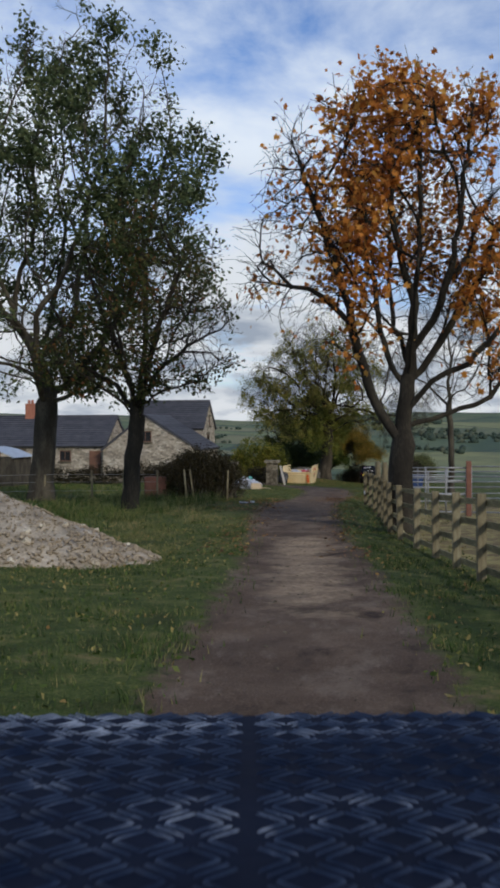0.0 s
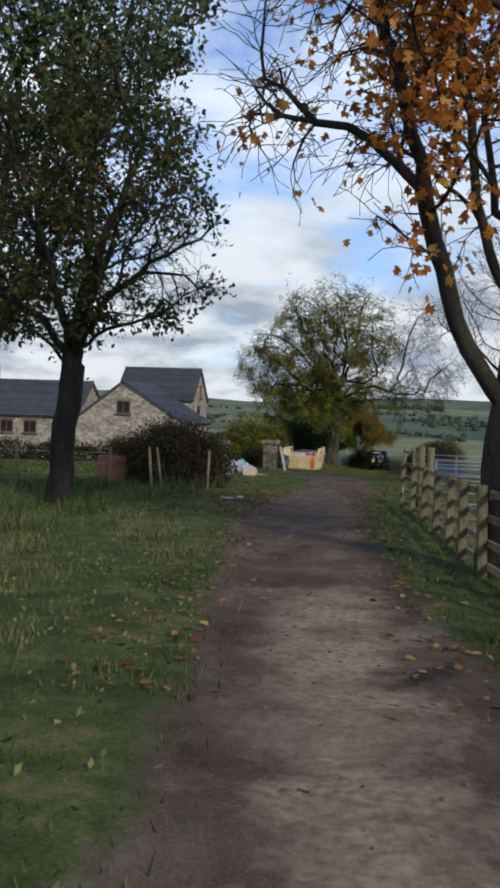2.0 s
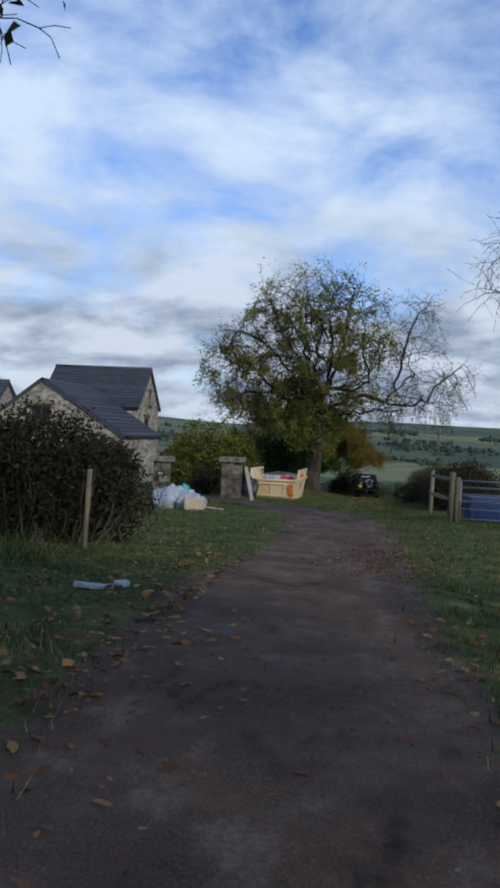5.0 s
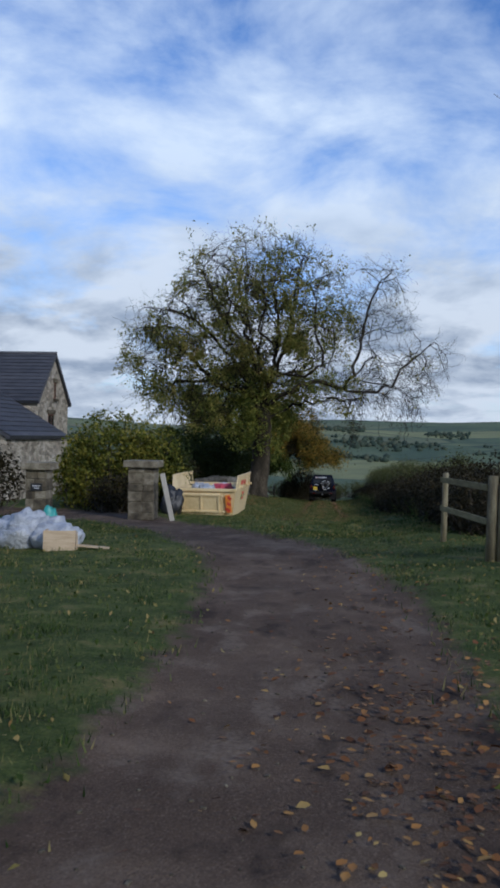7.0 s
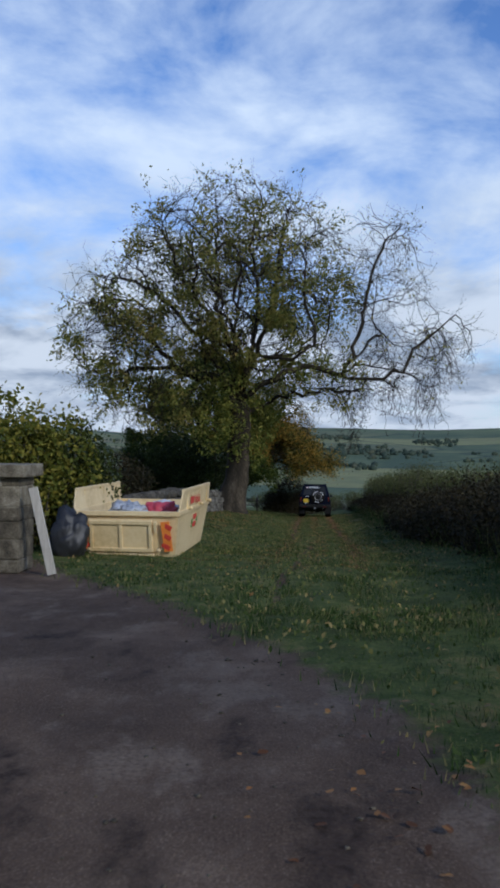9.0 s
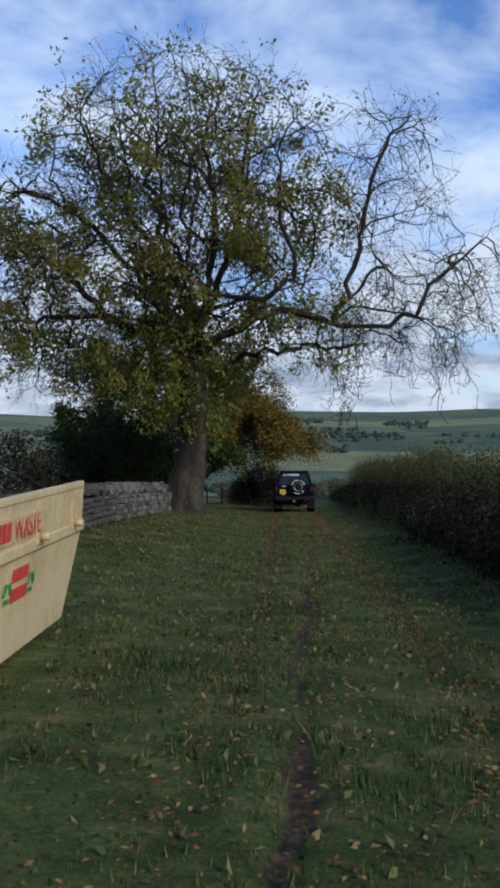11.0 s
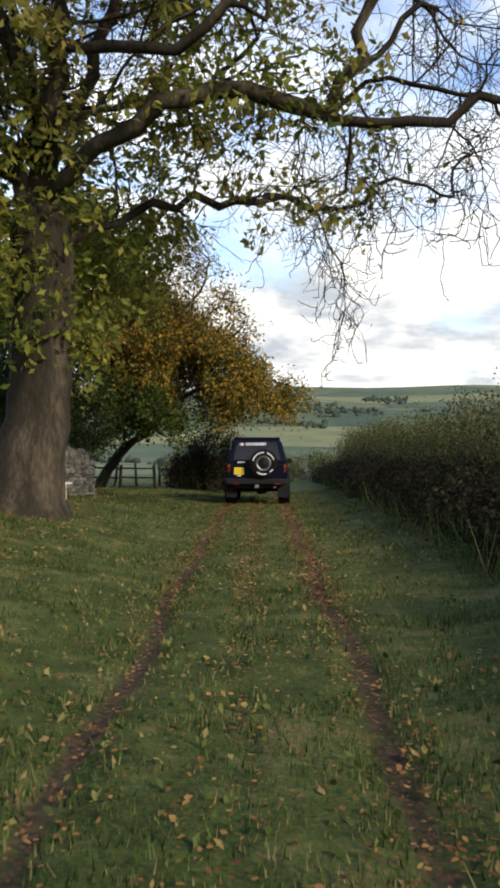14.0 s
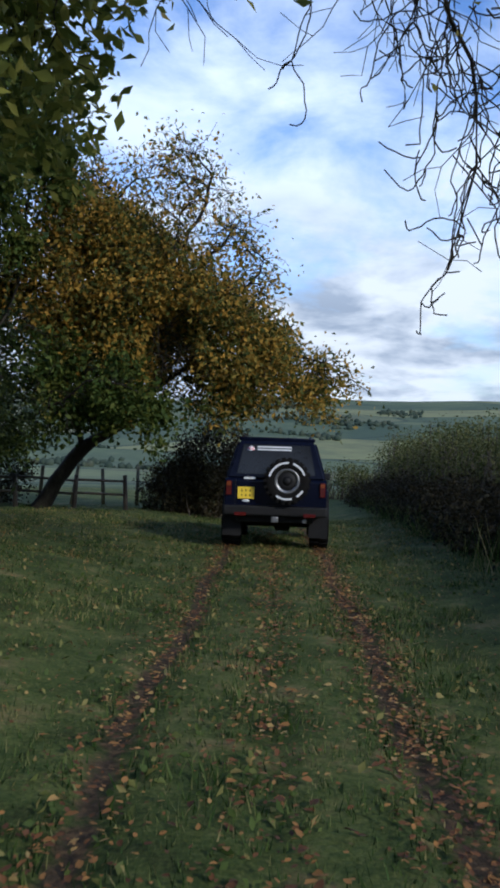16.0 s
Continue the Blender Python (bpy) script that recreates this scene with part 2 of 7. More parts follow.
    soil.inputs["From Min"].default_value, soil.inputs["From Max"].default_value = 0.38, 0.62
    l.new(edge, soil.inputs["Value"])
    near = blend(soil.outputs[0], grass, dirt)
    dry = colours(noise_at(2.2, 8, 0.7), [(0.34, (0.09, 0.06, 0.035)), (0.48, (0.2, 0.155, 0.07)), (0.6, (0.3, 0.26, 0.1)), (0.72, (0.4, 0.33, 0.17))])
    near = blend(layer("paddock"), near, dry)
    rut = calc("ADD", layer("rut"), calc("MULTIPLY", calc("SUBTRACT", noise_at(5, 7, 0.7), 0.5), 1.2))
    wear = n.new("ShaderNodeMapRange")
    wear.inputs["From Min"].default_value, wear.inputs["From Max"].default_value = 0.45, 0.7
    l.new(rut, wear.inputs["Value"])
    mud = colours(noise_at(20, 6), [(0.3, (0.026, 0.019, 0.012)), (0.5, (0.065, 0.045, 0.026)), (0.68, (0.15, 0.095, 0.045))])
    near = blend(wear.outputs[0], near, mud)
    wide = n.new("ShaderNodeMapping")
    wide.inputs["Scale"].default_value = (0.45, 1.0, 1)
    wide.inputs["Rotation"].default_value = (0, 0, 0.12)
    l.new(tc.outputs["Object"], wide.inputs["Vector"])
    cell = n.new("ShaderNodeTexVoronoi")
    cell.inputs["Scale"].default_value = 0.0062
    l.new(wide.outputs[0], cell.inputs["Vector"])
    tone = n.new("ShaderNodeSeparateColor")
    l.new(cell.outputs["Color"], tone.inputs[0])
    # The bluish tint of these field greens is distance haze put into the colour.
    fields = blend(noise_at(0.03, 6), colours(tone.outputs[0], [(0.2, (0.075, 0.105, 0.062)), (0.4, (0.15, 0.18, 0.085)), (0.6, (0.33, 0.31, 0.13)), (0.75, (0.12, 0.14, 0.075)), (0.9, (0.24, 0.21, 0.12))]),
                   colours(noise_at(0.012, 6), [(0.4, (0.06, 0.092, 0.062)), (0.6, (0.16, 0.19, 0.095))]))
    line = n.new("ShaderNodeTexVoronoi")
    line.feature = "DISTANCE_TO_EDGE"
    line.inputs["Scale"].default_value = 0.0062
    l.new(wide.outputs[0], line.inputs["Vector"])
    hedge = n.new("ShaderNodeMapRange")
    hedge.inputs["From Min"].default_value, hedge.inputs["From Max"].default_value = 0.008, 0.02
    l.new(line.outputs["Distance"], hedge.inputs["Value"])
    dark = n.new("ShaderNodeRGB")
    dark.outputs[0].default_value = (0.055, 0.08, 0.055, 1)
    fields = blend(hedge.outputs[0], dark.outputs[0], fields)
    l.new(blend(layer("far"), near, fields), b.inputs["Base Color"])
    b.inputs["Roughness"].default_value = 0.95
    b.inputs["Specular IOR Level"].default_value = 0.15
    bp = n.new("ShaderNodeBump")
    bp.inputs["Strength"].default_value, bp.inputs["Distance"].default_value = 0.8, 0.035
    l.new(blend(0.5, noise_at(7, 8, 0.7), noise_at(34, 6, 0.7)), bp.inputs["Height"])
    l.new(bp.outputs[0], b.inputs["Normal"])
    return m


GROUND = ground_material()

# ---------------------------------------------------------------- mesh helpers


def array_mesh(name, verts, faces, smooth=False):
    """A mesh from arrays: n x 3 places and m x k corners."""
    verts, faces = np.asarray(verts, np.float32), np.asarray(faces, np.int32)
    me = bpy.data.meshes.new(name)
    k = faces.shape[1]
    me.vertices.add(len(verts))
    me.vertices.foreach_set("co", verts.ravel())
    me.loops.add(faces.size)
    me.loops.foreach_set("vertex_index", faces.ravel())
    me.polygons.add(len(faces))
    me.polygons.foreach_set("loop_start", np.arange(len(faces), dtype=np.int32) * k)
    me.polygons.foreach_set("loop_total", np.full(len(faces), k, np.int32))
    if smooth:
        me.polygons.foreach_set("use_smooth", np.ones(len(faces), bool))
    me.update(calc_edges=True)
    return me


def thing(name, label, category, at=(0, 0, 0), turn=0.0, group="", kind=""):
    ob = new(name)
    ob.empty_display_size = 0.2
    ob.location = at
    ob.rotation_euler[2] = radians(turn)
    return tagged(ob, label, category, group, kind)


def part(name, mesh, mat, parent=None, label=""):
    """Links a bmesh or mesh as one object under a thing or part."""
    if isinstance(mesh, bmesh.types.BMesh):
        me = bpy.data.meshes.new(name)
        mesh.to_mesh(me)
        mesh.free()
    else:
        me = mesh
    if mat and not me.materials:
        me.materials.append(mat)
    ob = new(name, me)
    if parent is not None:
        ob.parent = parent
    return tagged(ob, label)


def add_box(bm, size, at=(0, 0, 0), turn=(0, 0, 0), bevel=0.0, taper=None):
    """A box into bm; taper scales its top in x and y."""
    made = bmesh.ops.create_cube(bm, size=1.0)["verts"]
    for v in made:
        v.co = Vector((v.co.x * size[0], v.co.y * size[1], v.co.z * size[2]))
        if taper and v.co.z > 0:
            v.co.x *= taper[0]
            v.co.y *= taper[1]
    if bevel:
        edges = list({e for v in made for e in v.link_edges})
        got = bmesh.ops.bevel(bm, geom=edges, offset=bevel, segments=2, affect="EDGES", profile=0.6)
        made = list({v for f in got["faces"] for v in f.verts} | {v for v in made if v.is_valid})
    bmesh.ops.transform(bm, matrix=pose(*at, *turn), verts=made)
    return made


def box(size, at=(0, 0, 0), turn=(0, 0, 0), bevel=0.01, taper=None):
    bm = bmesh.new()
    add_box(bm, size, at, turn, bevel, taper)
    return bm


def add_tube(bm, points, radii, sides=8, cap=True):
    rings = []
    pts = [Vector(p) for p in points]
    for k, p in enumerate(pts):
        d = (pts[min(k + 1, len(pts) - 1)] - pts[max(k - 1, 0)]).normalized()
        q = d.to_track_quat("Z", "Y")
        r = radii[k] if isinstance(radii, (list, tuple)) else radii
        rings.append([bm.verts.new(p + q @ Vector((math.cos(a) * r, math.sin(a) * r, 0))) for a in [2 * math.pi * s / sides for s in range(sides)]])
    for a, c in zip(rings, rings[1:]):
        for s in range(sides):
            bm.faces.new((a[s], a[(s + 1) % sides], c[(s + 1) % sides], c[s])).smooth = True
    if cap:
        bm.faces.new(rings[0][::-1])
        bm.faces.new(rings[-1])


def tube(points, radii, sides=8):
    bm = bmesh.new()
    add_tube(bm, points, radii, sides)
    return bm


def prism(outline, thickness, axis="Y", bevel=0.0):
    """An outline of (a, z) pairs drawn out along x or y."""
    bm = bmesh.new()
    put = (lambda a, z, d: (a, d, z)) if axis == "Y" else (lambda a, z, d: (d, a, z))
    lo = [bm.verts.new(put(a, z, -thickness / 2)) for a, z in outline]
    hi = [bm.verts.new(put(a, z, thickness / 2)) for a, z in outline]
    bm.faces.new(lo)
    bm.faces.new(hi[::-1])
    for k in range(len(lo)):
        j = (k + 1) % len(lo)
        bm.faces.new((lo[k], hi[k], hi[j], lo[j]))
    bmesh.ops.recalc_face_normals(bm, faces=bm.faces)
    if bevel:
        bmesh.ops.bevel(bm, geom=list(bm.edges), offset=bevel, segments=2, affect="EDGES", profile=0.6)
    return bm


# ---------------------------------------------------------------- the lie of the land
ROAD_Y = [-60, -30, 3.6, 13.6, 20, 31, 37, 43, 56, 64, 72, 79.8, 84.6, 89, 99.5, 120, 160]
ROAD_Z = [0.2, -0.3, -0.71, -1.13, -1.5, -1.86, -2.0, -2.3, -2.63, -2.96, -3.57, -4.05, -4.3, -4.53, -5.09, -6.3, -9.5]
_fy = np.arange(-60, 160.1, 0.5)
_fz = np.interp(_fy, ROAD_Y, ROAD_Z)
_fz = np.convolve(np.pad(_fz, 6, mode="edge"), np.hanning(15)[1:-1] / np.hanning(15)[1:-1].sum(), mode="valid")
MID_Y = [-60, 3.6, 8.7, 13.6, 18.2, 31, 37.4, 43, 56, 64, 72, 84, 100, 130]
MID_X = [9, 3.3, 2.55, 1.8, 1.17, -0.1, -0.4, -0.5, -1.04, -0.7, -0.5, -0.62, -0.65, -1.5]


def smooth(a, lo, hi):
    t = np.clip((a - lo) / (hi - lo), 0, 1)
    return t * t * (3 - 2 * t)


def land(x, y):
    """The ground's height."""
    x, y = np.asarray(x, float), np.asarray(y, float)
    z = np.interp(y, _fy, _fz)
    z = z + 0.19 * np.clip(-x - 1.9, 0, 3.4) * smooth(y, 60, 80) * (1 - 0.6 * smooth(y, 93, 102)) - 0.25 * smooth(-x, 8, 30)
    z = z + 0.18 * smooth(x - np.interp(y, MID_Y, MID_X), 1.4, 3.0) * smooth(y, 42, 58) - 0.1 * smooth(x - np.interp(y, MID_Y, MID_X), 1.2, 2.4) * (1 - smooth(y, 30, 45))
    z = z + 0.05 * np.sin(x * 0.9 + 1.0) * np.sin(y * 0.33) * smooth(np.abs(x - np.interp(y, MID_Y, MID_X)), 1.5, 4)
    r = np.hypot(x, y - 60)
    far = np.interp(r, [0, 70, 110, 200, 420, 800, 1100, 1500, 1800, 2050, 2500, 4500], [0, 0, -1.5, -10, -38, -42, -25, 5, 24, 36, 30, 0])
    a = np.arctan2(x, y - 60)
    rolls = 7 * np.sin(a * 9 + 0.6) + 4 * np.sin(a * 23 + 2) + 3 * np.sin(r * 0.006 + a * 6)
    rolls = rolls + 10 * smooth(-a, 0.12, 0.4)
    return z * (1 - smooth(r, 90, 300)) + (far - 4) * smooth(r, 90, 300) + rolls * smooth(r, 700, 1900) + far * (1 - smooth(r, 90, 300))


def on_land(x, y, dz=0.0):
    return (x, y, float(land(x, y)) + dz)


DRIVE = [(12, -40), (2.9, 0), (1.63, 8.9), (1.0, 14.9), (0.3, 19.8), (-0.9, 27), (-1.6, 31.5), (-2.0, 37), (-1.75, 43.3), (-1.75, 46), (-2.05, 50), (-2.4, 52), (-3.0, 54), (-4.2, 56.7),
         (-6.1, 59.5), (-9.5, 62), (-18, 66), (-18, 69), (-8, 65), (-5.3, 62.8), (-3.2, 59.7), (-1.5, 57.0), (-0.2, 54.2), (0.44, 51.2), (0.65, 49.5), (0.84, 47.3), (0.82, 43.8), (0.9, 35),
         (1.95, 23.7), (2.5, 20.8), (3.2, 14), (3.76, 9), (5.2, 0), (15, -40)]


def fence_x(y):
    """The line of the post and rail fence."""
    return 4.26 - 0.125 * (y - 17.5) - 0.3 * np.exp(-((y - 25.5) / 4.0) ** 2)


def drive_depth(x, y):
    """Metres inside the drive's edge (negative outside)."""
    x, y = np.asarray(x, float), np.asarray(y, float)
    best, inside = np.full(x.shape, 1e9), np.zeros(x.shape, bool)
    for (ax, ay), (bx, by) in zip(DRIVE, DRIVE[1:] + DRIVE[:1]):
        dx, dy = bx - ax, by - ay
        t = np.clip(((x - ax) * dx + (y - ay) * dy) / (dx * dx + dy * dy), 0, 1)
        best = np.minimum(best, np.hypot(x - ax - t * dx, y - ay - t * dy))
        if ay != by:
            inside ^= ((ay > y) != (by > y)) & (x < dx * (y - ay) / dy + ax)
    return np.where(inside, best, -best)


def rut_depth(x, y):
    """1 in the two wheel ruts of the grass lane, 0 outside."""
    off = np.abs(np.abs(x - np.interp(y, MID_Y, MID_X) - 0.02 - 0.05 * np.sin(y * 1.1)) - 0.8)
    sway = 0.05 * np.sin(y * 1.3) + 0.035 * np.sin(y * 3.1 + 1) + 0.02 * np.sin(y * 7.3)
    worn = 0.85 + 0.12 * np.sin(y * 0.9 + 2) + 0.1 * np.sin(y * 2.7)
    mid = np.exp(-((x - np.interp(y, MID_Y, MID_X) - sway - np.interp(y, [66, 72, 77], [-0.28, -0.2, 0])) / (0.1 + 0.03 * np.sin(y * 1.9))) ** 2) * worn * (1.0 - 0.4 * smooth(y, 70, 80))
    side = np.exp(-(off / 0.14) ** 2) * (0.45 + 0.4 * smooth(y, 66, 82))
    return np.maximum(mid, side) * smooth(y, 53, 60) * (1 - smooth(y, 112, 125))


def build_ground():
    xs = np.unique(np.r_[-np.geomspace(16, 4500, 60), np.arange(-16, -3, 0.4), np.arange(-3, -2.2, 0.16), np.arange(-2.2, 1.2, 0.07), np.arange(1.2, 5.2, 0.16), np.arange(5.2, 12, 0.5), np.geomspace(12, 4500, 60)])
    ys = np.unique(np.r_[-np.geomspace(4, 4500, 40), np.arange(-4, 62, 0.35), np.arange(62, 112, 0.3), np.geomspace(112, 4500, 110)])
    X, Y = np.meshgrid(xs, ys)
    Z = land(X, Y)
    inside, rut = drive_depth(X, Y), rut_depth(X, Y)
    near = (np.abs(X) < 20) & (Y > -6) & (Y < 115)
    rough = np.array([noise.noise((x * 1.1, y * 1.1, 3.0)) if ok else 0.0 for x, y, ok in zip(X.ravel(), Y.ravel(), near.ravel())]).reshape(X.shape)
    Z = Z + 0.035 * rough - 0.05 * smooth(inside, -0.3, 0.4) - 0.07 * rut
    nx, ny = len(xs), len(ys)
    i = (np.arange(ny - 1)[:, None] * nx + np.arange(nx - 1)[None]).ravel()
    me = array_mesh("ground", np.stack([X, Y, Z], -1).reshape(-1, 3), np.stack([i, i + 1, i + 1 + nx, i + nx], -1), True)
    r = np.hypot(X, Y - 60)
    for name, values in (("dirt", np.clip(0.5 + inside / 0.9, 0, 1)), ("rut", rut * 0.9), ("pale", np.exp(-((X - np.interp(Y, MID_Y, MID_X) - 0.45) / 1.05) ** 2) * (0.35 + 0.65 * smooth(Y, 11, 15)) * (1 - smooth(Y, 23, 26)) * 0.5), ("far", smooth(r, 110, 190)), ("paddock", smooth(X - fence_x(Y), 0.15, 0.7) * (1 - smooth(Y, 36, 42)) * smooth(Y, -20, 0))):
        me.attributes.new(name, "FLOAT", "POINT").data.foreach_set("value", values.ravel().astype(np.float32))
    ob = part("ground", me, GROUND)
    tagged(ob, "rough grass land with a brown stony drive, wheel ruts and far hill fields", "ground", kind="structure")


build_ground()

# ---------------------------------------------------------------- trees

def bend(points, step):
    """Points along a smooth curve through the given ones, about a step apart."""
    p = [np.array(q, float) for q in points]
    p = [2 * p[0] - p[1]] + p + [2 * p[-1] - p[-2]]
    out = []
    for a, b, c, d in zip(p, p[1:], p[2:], p[3:]):
        n = max(1, int(np.linalg.norm(c - b) / step))
        for t in np.arange(1, n + 1) / n:
            out.append(0.5 * (2 * b + (c - a) * t + (2 * a - 5 * b + 4 * c - d) * t * t + (3 * b - a - 3 * c + d) * t ** 3))
    return out


def grow(base, trunk, lobes, count, step, seed, reach=3.2, kill=0.75, sag=0.0, limbs=(), gnarl=0.22, forks=None):
    """Branches that grow towards points strewn in the crown's lobes. Returns places and parents."""
    g = np.random.default_rng(seed)
    pts = []
    share = np.array([l[3] * l[4] * l[5] for l in lobes])
    for l, k in zip(lobes, np.round(count * share / share.sum()).astype(int)):
        v = g.normal(size=(k, 3))
        v /= np.linalg.norm(v, axis=1)[:, None]
        v *= (g.random(k) ** (1 / 2.2))[:, None]
        pts.append(v * l[3:6] + l[0:3])
    pts = np.concatenate(pts)
    nodes, parents = [np.zeros(3)], [-1]
    for p in trunk:
        a, b = nodes[-1], np.array(p, float)
        n = max(1, int(np.linalg.norm(b - a) / step))
        for k in range(1, n + 1):
            nodes.append(a + (b - a) * k / n + g.normal(size=3) * 0.02)
            parents.append(len(nodes) - 2)
    for limb in limbs:
        arr = np.array(nodes)
        at = int(np.argmin(np.linalg.norm(arr - np.array(limb[0], float), axis=1)))
        for p in bend([nodes[at]] + list(limb[1:]), step):
            nodes.append(p + g.normal(size=3) * gnarl * 0.3)
            parents.append(at)
            at = len(nodes) - 1
    if forks:
        many, lo, hi = forks
        old = len(nodes)
        for _ in range(many):
            at = int(g.integers(len(trunk) * 3, old))
            p, d = nodes[at], nodes[at] - nodes[parents[at]]
            d = d / (np.linalg.norm(d) + 1e-9) * 0.8 + g.normal(size=3) * (0.75, 0.75, 0.55)
            for _ in range(int(g.uniform(lo, hi) / step)):
                d = d / np.linalg.norm(d) + g.normal(size=3) * gnarl * 1.5 + np.array((0, 0, 0.10))
                q = p + d / np.linalg.norm(d) * step
                if not any((((q - np.array(l[0:3])) / np.array(l[3:6])) ** 2).sum() < 1.0 for l in lobes):
                    break
                nodes.append(q)
                parents.append(at)
                p, at = q, len(nodes) - 1
    near = np.full(len(pts), 1e9)
    which = np.zeros(len(pts), int)
    alive = np.ones(len(pts), bool)
    fresh = 0
    while fresh < len(nodes) and len(nodes) < 9000:
        batch = np.array(nodes[fresh:])
        for k, b in enumerate(batch):
            d = np.linalg.norm(pts - b, axis=1)
            hit = d < near
            near[hit], which[hit] = d[hit], fresh + k
        alive &= near > kill
        fresh = len(nodes)
        act = alive & (near < reach)
        if not act.any():
            act = alive & (near < near[alive].min() + 0.01) if alive.any() else alive
            if not act.any():
                break
        ids = np.unique(which[act])
        arr = np.array(nodes)
        way = np.zeros((len(arr), 3))
        u = pts[act] - arr[which[act]]
        np.add.at(way, which[act], u / np.linalg.norm(u, axis=1)[:, None])
        for i in ids:
            w = way[i]
            w = w / (np.linalg.norm(w) + 1e-6) + g.normal(size=3) * gnarl
            w[2] -= sag
            if parents[i] >= 0:
                w = w + 0.45 * (arr[i] - arr[parents[i]]) / step
            w /= np.linalg.norm(w)
            q = arr[i] + w * step
            nodes.append(q)
            parents.append(int(i))
    return np.array(nodes), np.array(parents)


def branch_mesh(name, nodes, parents, tip, stem, flare=1.35, thin_sides=3, light=10**9, slim=0.8):
    """Tapered limbs along the branches; a limb is as thick as what it carries."""
    n = len(nodes)
    kids = np.bincount(parents[parents >= 0], minlength=n)
    load = np.where(kids == 0, np.where(np.arange(n) < light, 1.0, 0.03), 0.0)
    for i in range(n - 1, 0, -1):
        load[parents[i]] += load[i]
    load = np.maximum(load, 0.4)
    power = math.log(max(load[0], 2)) / math.log(stem / tip)
    rad = tip * load ** (1 / power)
    rad = np.where(load < 0.85 * load[0], rad * slim, rad)
    rad[light:] = np.maximum(rad[light:] * 1.5, 0.009)
    z = nodes[:, 2]
    rad = rad * (1 + (flare - 1) * np.exp(-np.clip(z, 0, None) / (0.35 + 0.5 * stem)) * (rad > stem * 0.7))
    main = np.full(n, -1)
    for i in range(1, n):
        p = parents[i]
        if main[p] < 0 or load[i] > load[main[p]]:
            main[p] = i
    verts, faces, count = [], [], 0
    heads = [i for i in range(1, n) if main[parents[i]] != i or parents[i] == 0]
    for h in heads:
        chain = [parents[h], h]
        while main[chain[-1]] >= 0:
            chain.append(main[chain[-1]])
        pts = nodes[chain]
        r = rad[chain].copy()
        r[0] = min(r[0], r[1] * (1.15 if parents[h] else 1.4))
        big = r[1]
        sides = 10 if big > 0.2 else 6 if big > 0.06 else thin_sides
        d = np.gradient(pts, axis=0)
        d /= np.linalg.norm(d, axis=1)[:, None] + 1e-9
        ref = np.array([0.0, 1.0, 0.0]) if abs(d[0][2]) > 0.7 else np.array([0, 0, 1.0])
        a = np.cross(d, ref)
        a /= np.linalg.norm(a, axis=1)[:, None] + 1e-9
        b = np.cross(d, a)
        ang = 2 * np.pi * np.arange(sides) / sides
        wob = 1 + (0.10 * np.sin(3 * ang + h) if sides == 10 else 0)
        ring = pts[:, None] + r[:, None, None] * wob.reshape(-1, 1) * (np.cos(ang)[None, :, None] * a[:, None] + np.sin(ang)[None, :, None] * b[:, None]) if sides == 10 else \
            pts[:, None] + r[:, None, None] * (np.cos(ang)[None, :, None] * a[:, None] + np.sin(ang)[None, :, None] * b[:, None])
        verts.append(ring.reshape(-1, 3))
        k = np.arange(len(chain) - 1)[:, None] * sides
        s = np.arange(sides)[None]
        faces.append(count + np.stack([k + s, k + (s + 1) % sides, k + sides + (s + 1) % sides, k + sides + s], -1).reshape(-1, 4))
        count += len(chain) * sides
    return array_mesh(name, np.concatenate(verts), np.concatenate(faces), True), load, rad


def leaf_mesh(name, places, size, g, droop=0.3, spread=0.35, wide=0.55, lobed=False):
    """Folded blades, one island each."""
    n = len(places)
    s = size * (0.6 + 0.8 * g.random(n))[:, None]
    d = g.normal(size=(n, 3))
    d[:, 2] -= droop
    d /= np.linalg.norm(d, axis=1)[:, None]
    side = np.cross(d, g.normal(size=(n, 3)))
    side /= np.linalg.norm(side, axis=1)[:, None] + 1e-9
    up = np.cross(side, d)
    if not lobed:
        v = np.stack([places, places + d * s * 0.55 + side * s * wide * 0.5 + up * s * 0.12, places + d * s, places + d * s * 0.5 - side * s * wide * 0.5 + up * s * 0.12], 1)
        f = (np.arange(n)[:, None] * 4 + np.array([[0, 1, 2, 3]]))
        tri = np.concatenate([f[:, [0, 1, 2]], f[:, [0, 2, 3]]])
        return array_mesh(name, v.reshape(-1, 3), tri)
    out = [(0, 0), (0.25, 0.5), (0.42, 0.22), (0.8, 0.42), (0.75, 0.12), (1.05, 0), (0.75, -0.12), (0.8, -0.42), (0.42, -0.22), (0.25, -0.5)]
    v = np.stack([places + d * s * a + side * s * b * 1.1 + up * s * 0.22 * abs(b) for a, b in out], 1)
    base = np.arange(n)[:, None] * 10
    tri = np.concatenate([base + np.array([t]) for t in ((0, 1, 2), (0, 2, 5), (2, 3, 4), (2, 4, 5), (0, 5, 8), (8, 5, 6), (8, 6, 7), (0, 8, 9))])
    return array_mesh(name, v.reshape(-1, 3), tri)


